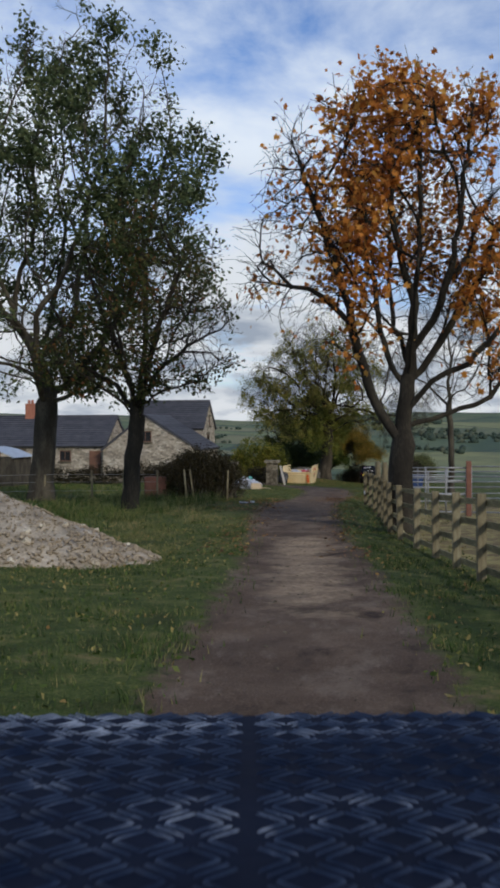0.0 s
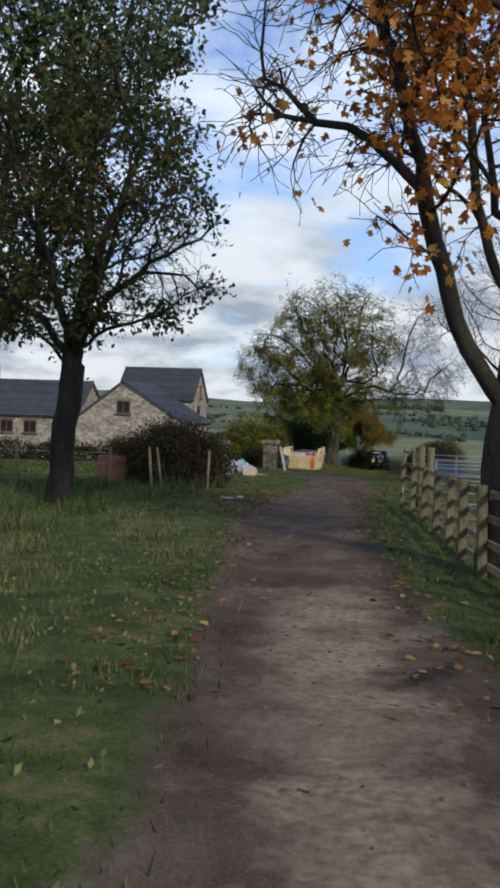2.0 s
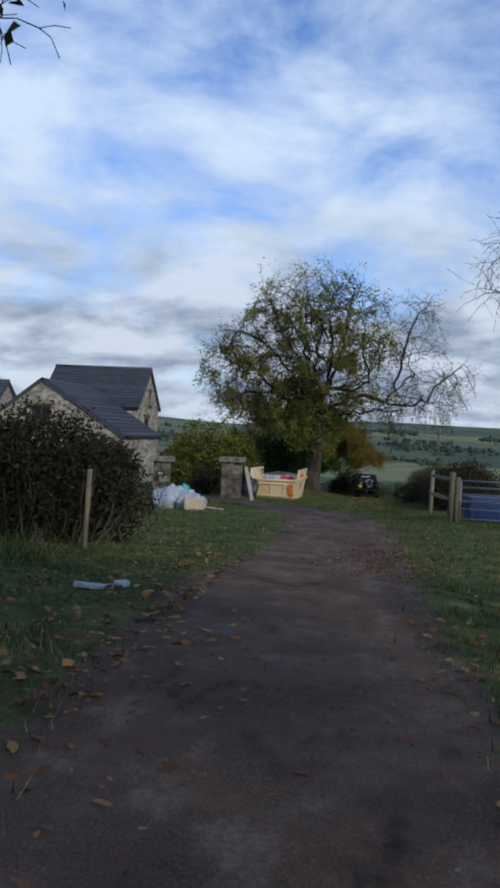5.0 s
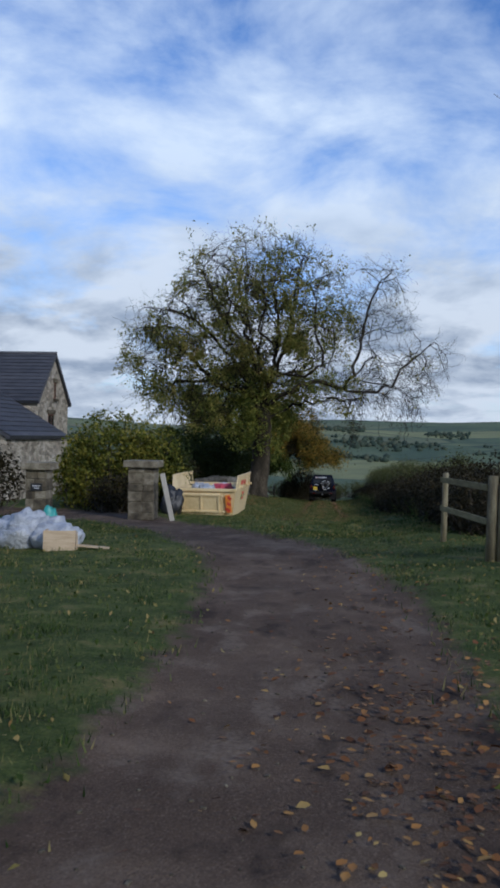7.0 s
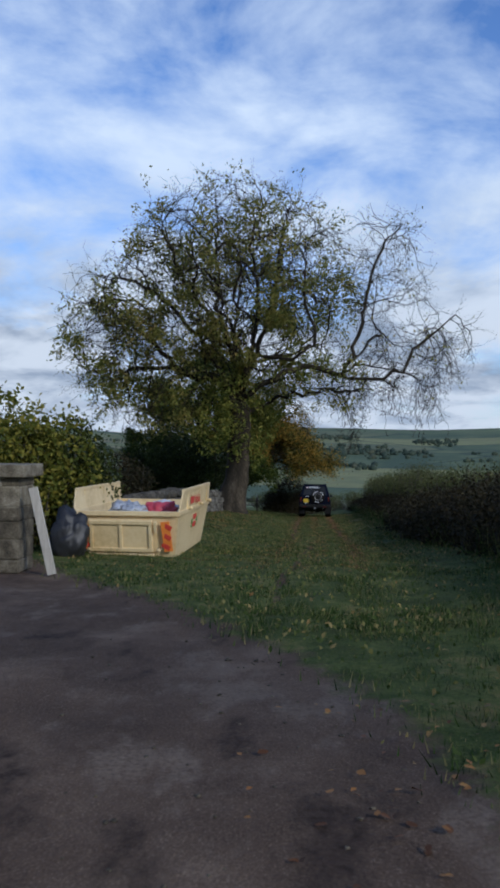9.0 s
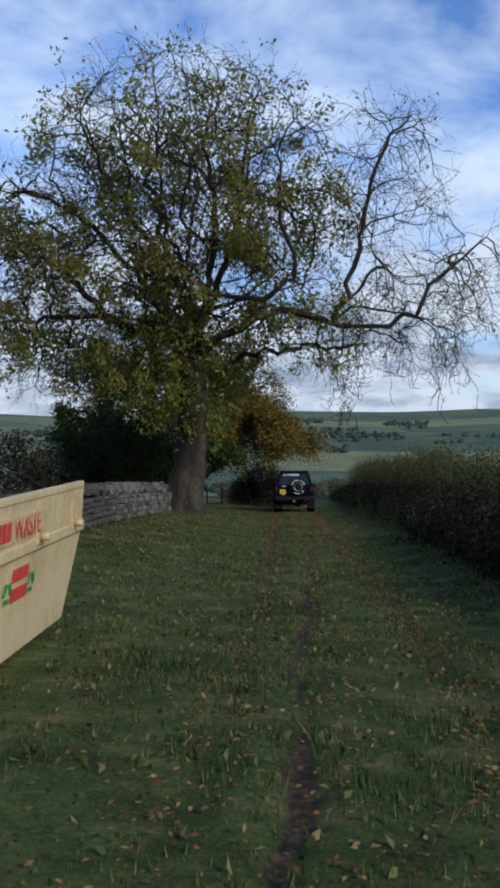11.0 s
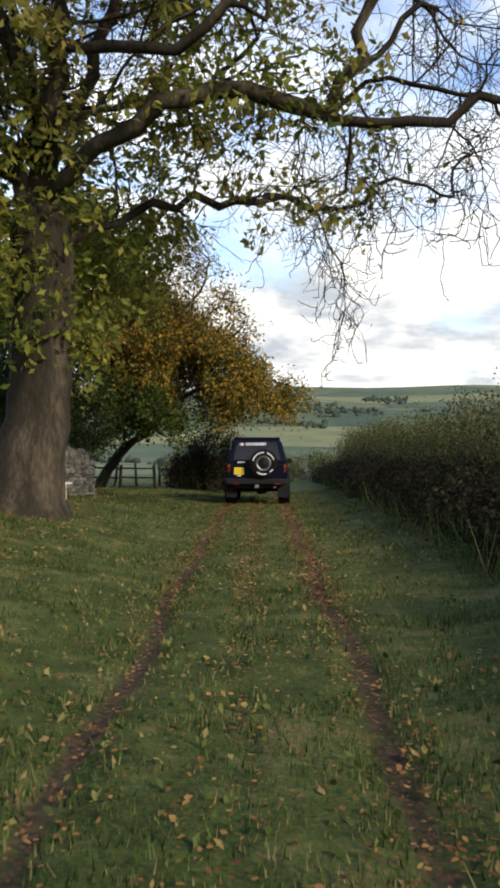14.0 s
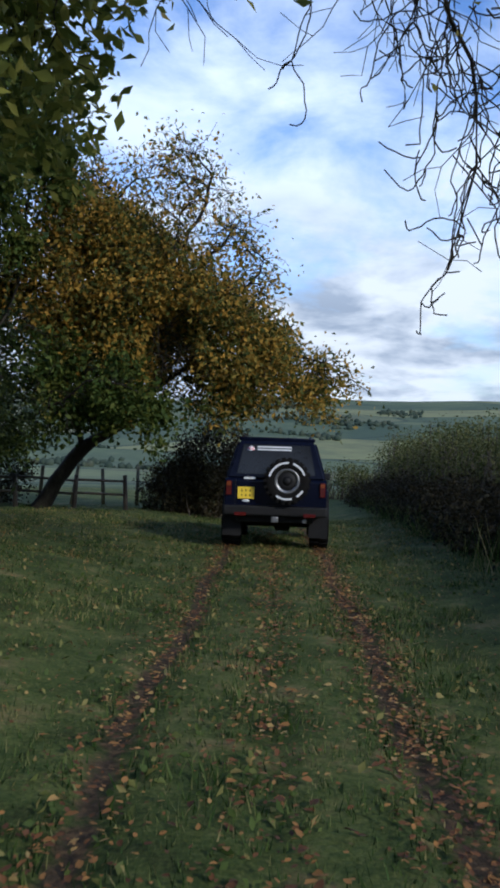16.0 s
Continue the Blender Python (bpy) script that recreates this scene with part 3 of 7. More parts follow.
def twigs(nodes, parents, load, g, per, length, sag, most=3.0, side=2):
    """Thin forked shoots on the outer branches: all places, all parents, and where leaves may sit."""
    outer = np.where((load <= most) & (parents >= 0))[0]
    new_p, new_par, ends = [], [], []
    base = len(nodes)

    def shoot(p, par, d, ln, steps, bend):
        for k in range(steps):
            d = d / (np.linalg.norm(d) + 1e-9)
            d = d + g.normal(size=3) * 0.28
            d[2] += bend * (k + 1) * 0.5
            d = d / np.linalg.norm(d)
            p = p + d * ln / steps * (0.6 + 0.8 * g.random())
            new_p.append(p)
            new_par.append(par)
            par = base + len(new_p) - 1
            ends.append(p)
            yield p, par, d
    for i in outer:
        for _ in range(per):
            d = nodes[i] - nodes[parents[i]]
            d = d / (np.linalg.norm(d) + 1e-9) * 0.7 + g.normal(size=3) * 0.6
            stem = list(shoot(nodes[i], i, d, length, 4, -sag))
            for p, par, w in stem[: side + 1]:
                if side and g.random() < 0.75:
                    for _ in shoot(p, par, w + g.normal(size=3) * 0.8, length * 0.45, 2, -sag * 0.5):
                        pass
    return np.concatenate([nodes, np.array(new_p)]), np.concatenate([parents, np.array(new_par)]), np.array(ends)


def strands(nodes, parents, g, count, inside, length, light):
    """Thin shoots that hang from the limbs inside a stretch (x0, x1, y0, y1, z0, z1)."""
    x0, x1, y0, y1, z0, z1 = inside
    able = np.where((np.arange(len(nodes)) < light) & (nodes[:, 0] > x0) & (nodes[:, 0] < x1) & (nodes[:, 1] > y0) & (nodes[:, 1] < y1) & (nodes[:, 2] > z0) & (nodes[:, 2] < z1))[0]
    p_new, par_new = list(nodes), list(parents)
    for i in g.choice(able, count):
        todo = [(int(i), g.normal(size=3) * (0.5, 0.5, 0.1), length * (0.3 + 0.9 * g.random()))]
        while todo:
            at, d, left = todo.pop()
            while left > 0:
                d = d * 0.8 + g.normal(size=3) * (0.26, 0.26, 0.2) + np.array((0, 0, -0.22))
                d = d / np.linalg.norm(d)
                if left < 0.3:
                    d = d + np.array((0, 0, 0.5))
                p_new.append(p_new[at] + d * 0.09)
                par_new.append(at)
                at = len(p_new) - 1
                left -= 0.09
                if g.random() < 0.18 and left > 0.2:
                    todo.append((at, g.normal(size=3), left * 0.6))
    return np.array(p_new), np.array(par_new)


def tree(name, label, at, trunk, lobes, stem, leaves, seed, bark, leaf, count=1600, step=0.45, tip=0.007, per=2, twig=0.7, sag=0.1, leaf_size=0.12, bare=0.0, cluster=0.25, lobed=False, bare_at=None, flare=1.4, reach=3.2, kill=0.75, droop=0.3, category="tree", limbs=(), hang=None, extra=(), slim=0.8, wide=0.55, clump=0.3, side=1, gnarl=0.22, low_leaf=None, forks=None, grain=0.42, size=1.0):
    g = np.random.default_rng(seed + 100)
    trunk = [tuple(size * v for v in p) for p in trunk]
    lobes = [tuple(size * v for v in p) for p in lobes]
    limbs = [[tuple(size * v for v in p) for p in limb] for limb in limbs]
    ob = thing(name, label, category, on_land(at[0], at[1], -0.12))
    nodes, parents = grow(at, trunk, lobes, count, step, seed, reach, kill, limbs=limbs, gnarl=gnarl, forks=forks)

    n = len(nodes)
    kids = np.bincount(parents[parents >= 0], minlength=n)
    load = np.where(kids == 0, 1.0, 0.0)
    for i in range(n - 1, 0, -1):
        load[parents[i]] += load[i]
    full, par, ends = twigs(nodes, parents, load, g, per, twig, sag, side=side)
    light = len(full)
    for one in hang or ():
        full, par = strands(full, par, g, *one, light=len(nodes))
    me, _, _ = branch_mesh("trunk", full, par, tip, stem, flare, light=light, slim=slim)
    part("trunk", me, bark, ob)
    if leaves:
        spots = ends[g.choice(len(ends), max(20, int(len(ends) * clump)), replace=False)]
        seat = spots[g.integers(0, len(spots), leaves)] + g.normal(size=(leaves, 3)) * cluster
        if bare:
            dens = np.array([noise.noise(Vector(p) * grain + Vector((seed, 0, 0))) for p in seat])
            keep = dens > bare
            if bare_at is not None:
                keep &= g.random(len(seat)) > bare_at(seat / size)
            seat = seat[keep]
        low = []
        for lobe in extra:
            v = g.normal(size=(int(lobe[6]), 3))
            v /= np.linalg.norm(v, axis=1)[:, None]
            low.append(np.repeat(v * (0.5 + 0.55 * g.random(len(v)))[:, None] * lobe[3:6] + lobe[0:3], 16, 0) + g.normal(size=(len(v) * 16, 3)) * cluster * 0.8)
        if low:
            part("lower_crown", leaf_mesh("lower_crown", np.concatenate(low), leaf_size, g, droop, wide=wide), low_leaf or leaf, ob, "greener leaves low round the trunk")
        part("crown", leaf_mesh("crown", seat, leaf_size, g, droop, wide=wide, lobed=lobed), leaf, ob)
    return ob


def bush(name, label, lobes, leaf, leaves, size, seed, at, stems=30, category="bush", bark=None, turn=0.0, cluster=0.12):
    """A shrub: stems from the ground into its lobes, and leaves in clumps through and over them."""
    g = np.random.default_rng(seed)
    ob = thing(name, label, category, on_land(at[0], at[1], -0.05), turn)
    share = np.array([l[3] * l[4] * l[5] for l in lobes]) ** 0.67
    pts, bm = [], bmesh.new()
    for l, k in zip(lobes, np.maximum(np.round(leaves / 14 * share / share.sum()), 3).astype(int)):
        v = g.normal(size=(k, 3))
        v /= np.linalg.norm(v, axis=1)[:, None]
        v *= (0.45 + 0.6 * g.random(k) ** 0.6)[:, None]
        pts.append(v * l[3:6] + l[0:3])
    pts = np.concatenate(pts)
    pts = pts[pts[:, 2] > 0.02]
    for k in range(stems):
        p = pts[g.integers(len(pts))]
        foot = Vector((p[0] * 0.75 + g.normal() * 0.1, p[1] * 0.75 + g.normal() * 0.1, 0))
        tipp = Vector(p) * 1.02
        mid = (foot + tipp) / 2 + Vector(g.normal(size=3) * 0.12)
        add_tube(bm, [foot, mid, tipp], [0.03, 0.018, 0.006], 4, False)
    part("branchwork", bm, bark or TWIG, ob)
    seat = np.repeat(pts, 14, 0) + g.normal(size=(len(pts) * 14, 3)) * cluster
    seat[:, 2] = np.maximum(seat[:, 2], 0.02)
    part("foliage", leaf_mesh("foliage", seat, size, g), leaf, ob)
    return ob

# ---------------------------------------------------------------- trees of the drive
tree("tree", "tall leafy tree with grey-green leaves beside the paddock", (-11.2, 37.4), [(0.1, 0, 1.6), (0.2, 0.1, 3.0)],
     [(0.3, 0, 12.0, 5.2, 4.0, 6.6), (4.3, -0.5, 9.5, 3.4, 3, 4.0), (-3.5, 0, 8.0, 3.5, 3, 3.5), (1.5, 0, 16.5, 2.8, 2.5, 3.4), (0.5, 0, 5.8, 4.2, 3, 2.0), (4.8, -0.5, 13.0, 2.6, 2.4, 3.2), (3.4, 0, 15.8, 2.4, 2.2, 2.6)],
     0.46, 52000, 11, BARK_BROWN, LEAF_GREY, 2600, 0.5, leaf_size=0.2, bare=-0.1, cluster=0.28, per=2, clump=0.06)
tree("tree", "dark round-crowned tree with thinning brown-green leaves", (-6.3, 33.8), [(0.1, 0, 1.6), (0.32, 0.05, 3.7)],
     [(0.4, 0, 6.9, 3.3, 2.8, 2.6), (1.7, 0, 5.3, 2.2, 2.0, 1.3), (-1.7, 0, 5.3, 2.3, 2.0, 1.4), (0.5, 0, 8.7, 2.4, 2.1, 1.7), (0.3, -0.8, 4.9, 2.4, 1.6, 0.9)],
     0.29, 13500, 12, BARK_DARK, LEAF_DARK, 3600, 0.33, leaf_size=0.145, bare=-0.3, cluster=0.15, per=3, twig=0.6, clump=0.2, slim=0.78, gnarl=0.14, flare=1.25, forks=(30, 1.0, 2.6),
     limbs=[((0.32, 0, 3.7), (0.5, 0, 5.5), (0.6, 0.1, 7.3), (0.5, 0.1, 9.4)), ((0.2, 0, 3.2), (-0.5, 0, 4.4), (-1.7, 0.1, 5.1), (-3.1, 0.1, 5.4)), ((0.28, 0, 3.6), (-0.3, 0.2, 5.4), (-1.2, 0.3, 7.4), (-1.7, 0.3, 8.8)),
            ((0.32, 0, 3.7), (1.0, 0.1, 4.9), (2.1, 0.1, 5.8), (3.3, 0, 6.3)), ((0.35, 0, 4.1), (1.0, -0.3, 6.0), (1.8, -0.4, 7.9), (2.1, -0.3, 9.0)), ((0.3, 0, 3.5), (1.3, -0.6, 4.2), (2.6, -0.9, 4.5)),
            ((0.3, 0, 3.6), (0.2, -1.0, 5.0), (0.1, -1.9, 6.6)), ((0.3, 0, 3.6), (0.4, 1.0, 5.2), (0.6, 1.9, 7.0)), ((0.25, 0, 3.4), (-0.6, -0.6, 4.2), (-1.8, -1.0, 4.6))])
tree("tree", "broad tree with thinning orange autumn leaves behind the fence", (3.2, 26.2), [(0.0, 0, 1.8), (0.05, 0, 3.2), (0.25, 0, 5.0), (0.4, 0, 7.2)],
     [(0.3, 0.3, 9.3, 3.7, 3.0, 3.7), (-2.7, 0.3, 9.2, 1.9, 2.0, 2.8), (-3.0, 0.2, 7.4, 1.7, 1.6, 1.0), (0.0, 0.3, 11.4, 3.2, 2.6, 2.0), (3.0, 0.3, 8.4, 2.5, 2.3, 3.5), (2.5, 0, 5.6, 2.2, 2.0, 1.2), (-1.2, 0, 6.0, 1.2, 1.4, 1.1)],
     0.3, 14000, 13, BARK_DARK, LEAF_ORANGE, 4200, 0.36, leaf_size=0.14, forks=(40, 1.5, 3.5), bare=-0.22, cluster=0.15, per=3, twig=0.85, lobed=True, droop=0.9, clump=0.22, tip=0.008, slim=0.78, flare=1.15, gnarl=0.13, size=0.86,
     bare_at=lambda p: np.clip(0.02 + 0.85 * smooth(-p[:, 0], 1.4, 3.2) + 0.35 * smooth(7.0 - p[:, 2], 0, 1.5), 0, 0.9),
     limbs=[((0, 0, 2.8), (-0.7, 0, 3.7), (-1.1, 0, 5.0), (-1.55, 0, 6.3), (-2.8, 0.1, 7.3), (-4.3, 0.2, 7.6)), ((0.1, 0, 4.2), (-0.45, 0, 5.3), (-0.7, 0, 6.6), (-0.9, 0.1, 8.4), (-1.4, 0.2, 10.4)),
            ((-1.55, 0, 6.3), (-1.9, 0.2, 8.0), (-2.6, 0.3, 10.0), (-3.2, 0.3, 11.8)), ((0.05, 0, 3.0), (0.9, 0, 3.5), (1.7, 0, 3.7), (3.2, 0, 4.7), (4.4, 0, 6.0)), ((0.2, 0, 4.4), (1.2, 0.2, 5.8), (2.2, 0.3, 7.6), (3.2, 0.3, 10.2)),
            ((0.28, 0, 5.2), (1.1, -0.3, 6.8), (1.6, -0.4, 9.0), (2.0, -0.3, 12.2)), ((0.4, 0, 7.2), (0.55, 0.2, 9.4), (0.4, 0.2, 12.6)), ((0.38, 0, 6.8), (-0.2, 0.3, 9.0), (-0.4, 0.4, 12.3)), ((0.2, 0, 4.6), (0.4, -1.2, 6.4), (0.5, -2.0, 8.6)),
            ((0.2, 0, 4.8), (-0.3, 1.3, 6.6), (-0.4, 2.2, 9.2)), ((0.1, 0, 3.6), (0.8, -0.4, 4.5), (1.8, -0.8, 5.0), (2.9, -1.2, 6.2))])
tree("tree", "slender leafless tree beside the lane", (5.45, 47.5), [(0.0, 0, 2.5), (-0.1, 0, 4.0)],
     [(-0.2, 0, 7.0, 2.5, 2.2, 3.0), (-2.2, 1.2, 6.2, 1.3, 1.2, 1.1)], 0.14, 0, 16, BARK_BROWN, LEAF_DARK, 700, 0.4, leaf_size=0.1, per=3, twig=0.9, tip=0.006)

# ---------------------------------------------------------------- the ash and the trees behind it
tree("ash_tree", "huge old spreading ash with thinning yellow-green leaves and bare drooping twigs", (-4.6, 89.6), [(0.36, 0, 1.6), (0.5, 0, 3.6), (0.46, 0, 5.8)],
     [(-0.2, 0, 10.8, 4.8, 4.4, 5.0), (-4.6, 0, 8.6, 3.6, 3.6, 3.6), (-5.7, 0, 7.0, 2.2, 2.4, 1.9), (2.7, 0, 10.3, 3.0, 3.6, 4.5), (6.8, -0.6, 10.8, 2.2, 2.2, 3.2), (8.6, -0.4, 7.2, 2.7, 2.8, 1.8), (5.4, 1.5, 6.4, 3.0, 3.6, 1.3), (-3.4, 0, 5.2, 3.0, 2.4, 1.5), (1.6, 3.4, 6.0, 2.0, 1.4, 1.1)],
     0.52, 128000, 14, BARK_ASH, LEAF_ASH, 8600, 0.38, tip=0.008, slim=0.62, forks=(110, 1.5, 4.5), wide=0.5, leaf_size=0.165, bare=0.1, grain=0.7, cluster=0.19, per=2, twig=1.0, sag=0.02, side=3, clump=0.08, flare=2.1, kill=0.7, gnarl=0.27, low_leaf=LEAF_LOW,
     limbs=[((0.46, 0, 5.6), (1.1, -1.4, 7.4), (1.3, -1.7, 9.4), (1.1, -1.7, 13.2)), ((0.36, 0, 5.8), (-0.5, 0, 9.3), (-1.2, 0, 12.6)), ((0.33, 0, 5.4), (-1.3, 0, 8.0), (-3.2, 0, 10.0), (-5.2, 0, 11.2)), ((0.3, 0, 5.0), (-0.4, 0.2, 6.0), (-2.7, 0.3, 6.9), (-4.0, 0.3, 8.5), (-5.4, 0.3, 9.1), (-6.4, 0.3, 10.0)), ((-2.7, 0.3, 6.9), (-4.4, 0.2, 6.8), (-6.0, 0.2, 6.6)),
            ((1.1, -1.4, 7.4), (1.9, -1.8, 7.15), (3.3, -2.1, 7.2), (4.0, -2.1, 8.1), (3.5, -2.1, 9.4), (3.4, -2.0, 11.2), (3.9, -1.8, 13.2)), ((0.46, 0, 5.3), (1.6, -0.8, 6.0), (2.6, -1.0, 6.5), (3.8, -1.0, 6.75), (5.1, -1.1, 6.55), (5.9, -1.2, 8.2), (6.25, -1.3, 10.0), (7.0, -1.3, 12.4)),
            ((5.1, -1.1, 6.55), (6.4, -1.2, 6.15), (7.8, -1.2, 6.6), (8.4, -1.2, 7.5), (9.4, -1.1, 8.6), (10.2, -1.0, 9.2)), ((0.46, 0, 4.5), (1.5, 0.8, 5.2), (2.5, 1.5, 5.65), (3.6, 2.1, 5.7), (4.6, 3.0, 6.1), (5.1, 3.5, 5.85), (6.2, 3.8, 6.2), (7.3, 3.9, 6.8)),
            ((5.1, 3.5, 5.85), (5.6, 3.85, 5.35), (5.9, 4.1, 4.6), (5.75, 4.2, 4.0), (5.85, 4.2, 3.4)), ((0.36, 0, 5.7), (1.2, 1.3, 7.2), (2.8, 1.5, 7.7), (4.6, 1.6, 8.2)), ((0.36, 0, 5.8), (0, 2.4, 9.0), (0.3, 3.2, 12.0)), ((0.36, 0, 5.8), (0.2, -0.8, 8.0), (-0.4, -1.2, 10.5), (-0.6, -1.2, 13.2)), ((0.36, 0, 5.8), (1.3, 0.5, 8.0), (2.0, 0.9, 10.2), (2.2, 1.0, 12.8)), ((-0.2, 0, 8.0), (-2.0, -0.8, 10.8), (-3.0, -1.0, 13.2)), ((0.9, 0, 9.0), (2.2, 0.6, 11.2), (2.4, 0.6, 13.8))],
     hang=[(13, (5.6, 6.6, 3.4, 4.8, 3.5, 6.6), 2.0), (5, (4.0, 6.8, 3.0, 4.7, 5.2, 7.0), 3.2), (30, (6.0, 9.8, -2.8, 1.5, 5.4, 8.8), 3.0)],
     bare_at=lambda p: np.clip(0.02 + 0.12 * smooth(p[:, 2], 8.0, 10.5) + 0.85 * smooth(p[:, 0], 5.0, 7.0) + 0.45 * smooth(np.hypot(p[:, 0], p[:, 2] - 7), 5.4, 8.4) + 0.9 * smooth(p[:, 1], 2.4, 3.6) * smooth(p[:, 0], 2.4, 3.4), 0, 0.96),
     extra=[(-0.7, -0.6, 4.1, 1.1, 0.9, 1.4, 55), (0.2, -0.9, 3.8, 0.8, 0.6, 1.4, 38), (0.9, 0.3, 3.2, 0.8, 0.8, 1.1, 45), (0, -0.6, 5.6, 1.9, 1.2, 1.0, 42), (-3.2, 0, 5.4, 2.2, 1.6, 0.9, 28), (0.6, 2.0, 4.9, 1.5, 1.2, 0.9, 40), (2.4, 0.2, 6.4, 1.6, 1.2, 0.9, 34), (0.8, 1.2, 4.2, 1.6, 1.0, 1.2, 40), (3.4, -0.8, 8.0, 1.5, 1.2, 1.3, 30), (-4.2, 0, 6.4, 2.4, 1.6, 1.2, 34), (4.0, -1.4, 6.6, 1.8, 1.0, 0.6, 30), (1.4, 3.2, 5.4, 1.8, 1.2, 0.7, 50), (0.9, 4.0, 4.8, 1.4, 1.0, 1.4, 110), (-0.1, 3.6, 4.0, 1.0, 0.8, 1.0, 45), (0, -1.2, 6.2, 1.3, 0.8, 1.3, 25)])
tree("holly", "dense dark evergreen thicket tree behind the wall", (-7.6, 97.5), [(0.1, 0, 0.8)], [(-0.6, 0, 2.2, 2.4, 2.0, 2.0), (1.4, 0.6, 2.0, 1.8, 1.7, 1.6), (-2.4, 0, 1.8, 2.0, 1.8, 1.6)],
     0.16, 34000, 17, BARK_DARK, LEAF_IVY, 900, 0.35, leaf_size=0.1, cluster=0.26, per=2)
tree("maple", "leafy green tree with branches low over the grass", (-7.3, 103.4), [(0.1, 0, 0.9), (0.4, 0, 1.7)],
     [(-0.6, -0.2, 5.4, 2.2, 2.4, 2.8), (-2.2, 0, 5.4, 3.0, 2.4, 3.4), (0.2, 0, 7.8, 2.2, 2.0, 2.0), (1.9, 0.6, 3.0, 2.8, 1.8, 1.1), (-2.6, -0.6, 1.7, 2.4, 2.0, 1.0), (-1.4, -1.0, 2.8, 2.6, 2.0, 1.4), (3.5, 0.8, 2.6, 2.2, 1.4, 0.8), (1.0, -0.6, 2.5, 2.2, 1.6, 0.8), (0.4, 0.2, 3.6, 1.8, 1.6, 1.0)],
     0.2, 105000, 15, BARK_DARK, LEAF_BUSH, 2200, 0.4, leaf_size=0.13, bare=-0.22, cluster=0.2, per=2, clump=0.16, gnarl=0.16)
tree("maple", "golden-leaved autumn tree reaching over the lane", (-6.4, 106.0), [(0.45, 0, 0.8), (1.1, -0.1, 1.6), (2.2, -0.2, 2.3)],
     [(3.2, -0.8, 5.4, 2.5, 1.8, 2.4), (3.2, -1.3, 3.9, 1.6, 1.2, 1.0), (4.4, -1.0, 4.8, 1.6, 1.5, 1.3), (5.0, -1.0, 4.0, 1.4, 1.4, 0.9), (6.1, -1.1, 3.5, 1.1, 1.1, 0.5), (4.7, -1.0, 3.4, 1.9, 1.5, 0.8), (3.4, -0.8, 7.7, 1.3, 1.3, 1.2), (2.0, -1.0, 4.2, 2.2, 1.6, 1.2), (1.0, -0.8, 5.6, 1.8, 1.5, 1.7), (1.6, -0.8, 7.0, 1.5, 1.3, 1.2)],
     0.17, 100000, 18, BARK_DARK, LEAF_GOLD, 3200, 0.32, leaf_size=0.115, bare=-0.5, cluster=0.2, per=3, twig=0.8, clump=0.4, kill=0.6, gnarl=0.14, droop=0.5,
     bare_at=lambda p: np.clip(0.85 * smooth(p[:, 2] + 0.75 * (p[:, 0] - 1.8), 6.8, 8.2), 0, 0.93),
     limbs=[((2.2, -0.2, 2.3), (3.0, -0.6, 3.2), (4.4, -0.9, 3.9), (6.0, -1.1, 3.9), (7.2, -1.1, 3.6)), ((2.2, -0.2, 2.3), (2.7, -0.6, 3.8), (3.3, -0.8, 5.8), (4.1, -0.8, 8.0)), ((3.0, -0.6, 3.2), (4.0, -0.8, 4.7), (5.3, -1.0, 5.8)),
            ((2.2, -0.2, 2.3), (2.0, -0.8, 3.6), (1.7, -1.0, 5.6), (1.9, -1.0, 7.4)), ((2.7, -0.6, 3.8), (3.7, -0.7, 5.6), (4.8, -0.8, 7.0)), ((1.1, -0.1, 1.6), (0.8, -0.6, 3.0), (0.5, -0.8, 4.6), (0.4, -0.8, 6.2)), ((4.4, -0.9, 3.9), (5.2, -1.4, 3.4), (6.2, -1.7, 3.0))])

# ---------------------------------------------------------------- bushes and hedges
bush("bush", "dark tangled bramble and thorn thicket beside the drive", [(0, 0, 0.9, 1.7, 1.5, 1.1), (0.7, 0.6, 0.8, 1.2, 1.3, 0.9), (-1.2, 0.5, 0.8, 1.4, 1.2, 0.9), (-0.1, 0.3, 1.5, 1.2, 1.0, 0.75)], LEAF_HEDGE, 34000, 0.075, 21, (-5.6, 42.0), 160)
bush("bush", "brown-green bank of brambles under the golden tree", [(0, 0, 0.8, 1.4, 1.2, 1.1), (1.3, 0.8, 0.6, 1.3, 1.0, 0.9), (-0.9, 0.3, 0.7, 0.9, 1.0, 0.8), (0.2, 0, 1.5, 1.2, 1.0, 1.0)], LEAF_HEDGE, 26000, 0.08, 29, (-2.5, 108.4), 120)
# Dark bush added to stand in for the deep shade under the maple.
bush("bush", "dark undergrowth added as shade beneath the green maple", [(0, 0, 0.8, 1.8, 1.2, 1.1), (1.6, 0.6, 0.7, 1.4, 1.0, 0.9), (-2.0, 0.3, 0.9, 1.8, 1.2, 1.2)], LEAF_HEDGE, 24000, 0.08, 30, (-9.9, 106.8), 120)
bush("bush", "yellow-green leafy shrub behind the gate pillar", [(0, 0, 1.5, 1.5, 1.2, 1.7), (1.2, 0.2, 1.3, 1.1, 1.0, 1.5), (-0.9, 0, 1.0, 1.0, 1.0, 1.3)], LEAF_YELLOW, 15000, 0.12, 22, (-7.4, 66), 60)
bush("bush", "dark conifer-green shrub by the gateway", [(0, 0, 1.2, 0.9, 0.9, 1.4)], LEAF_IVY, 6000, 0.1, 24, (-5.9, 67.2), 30)
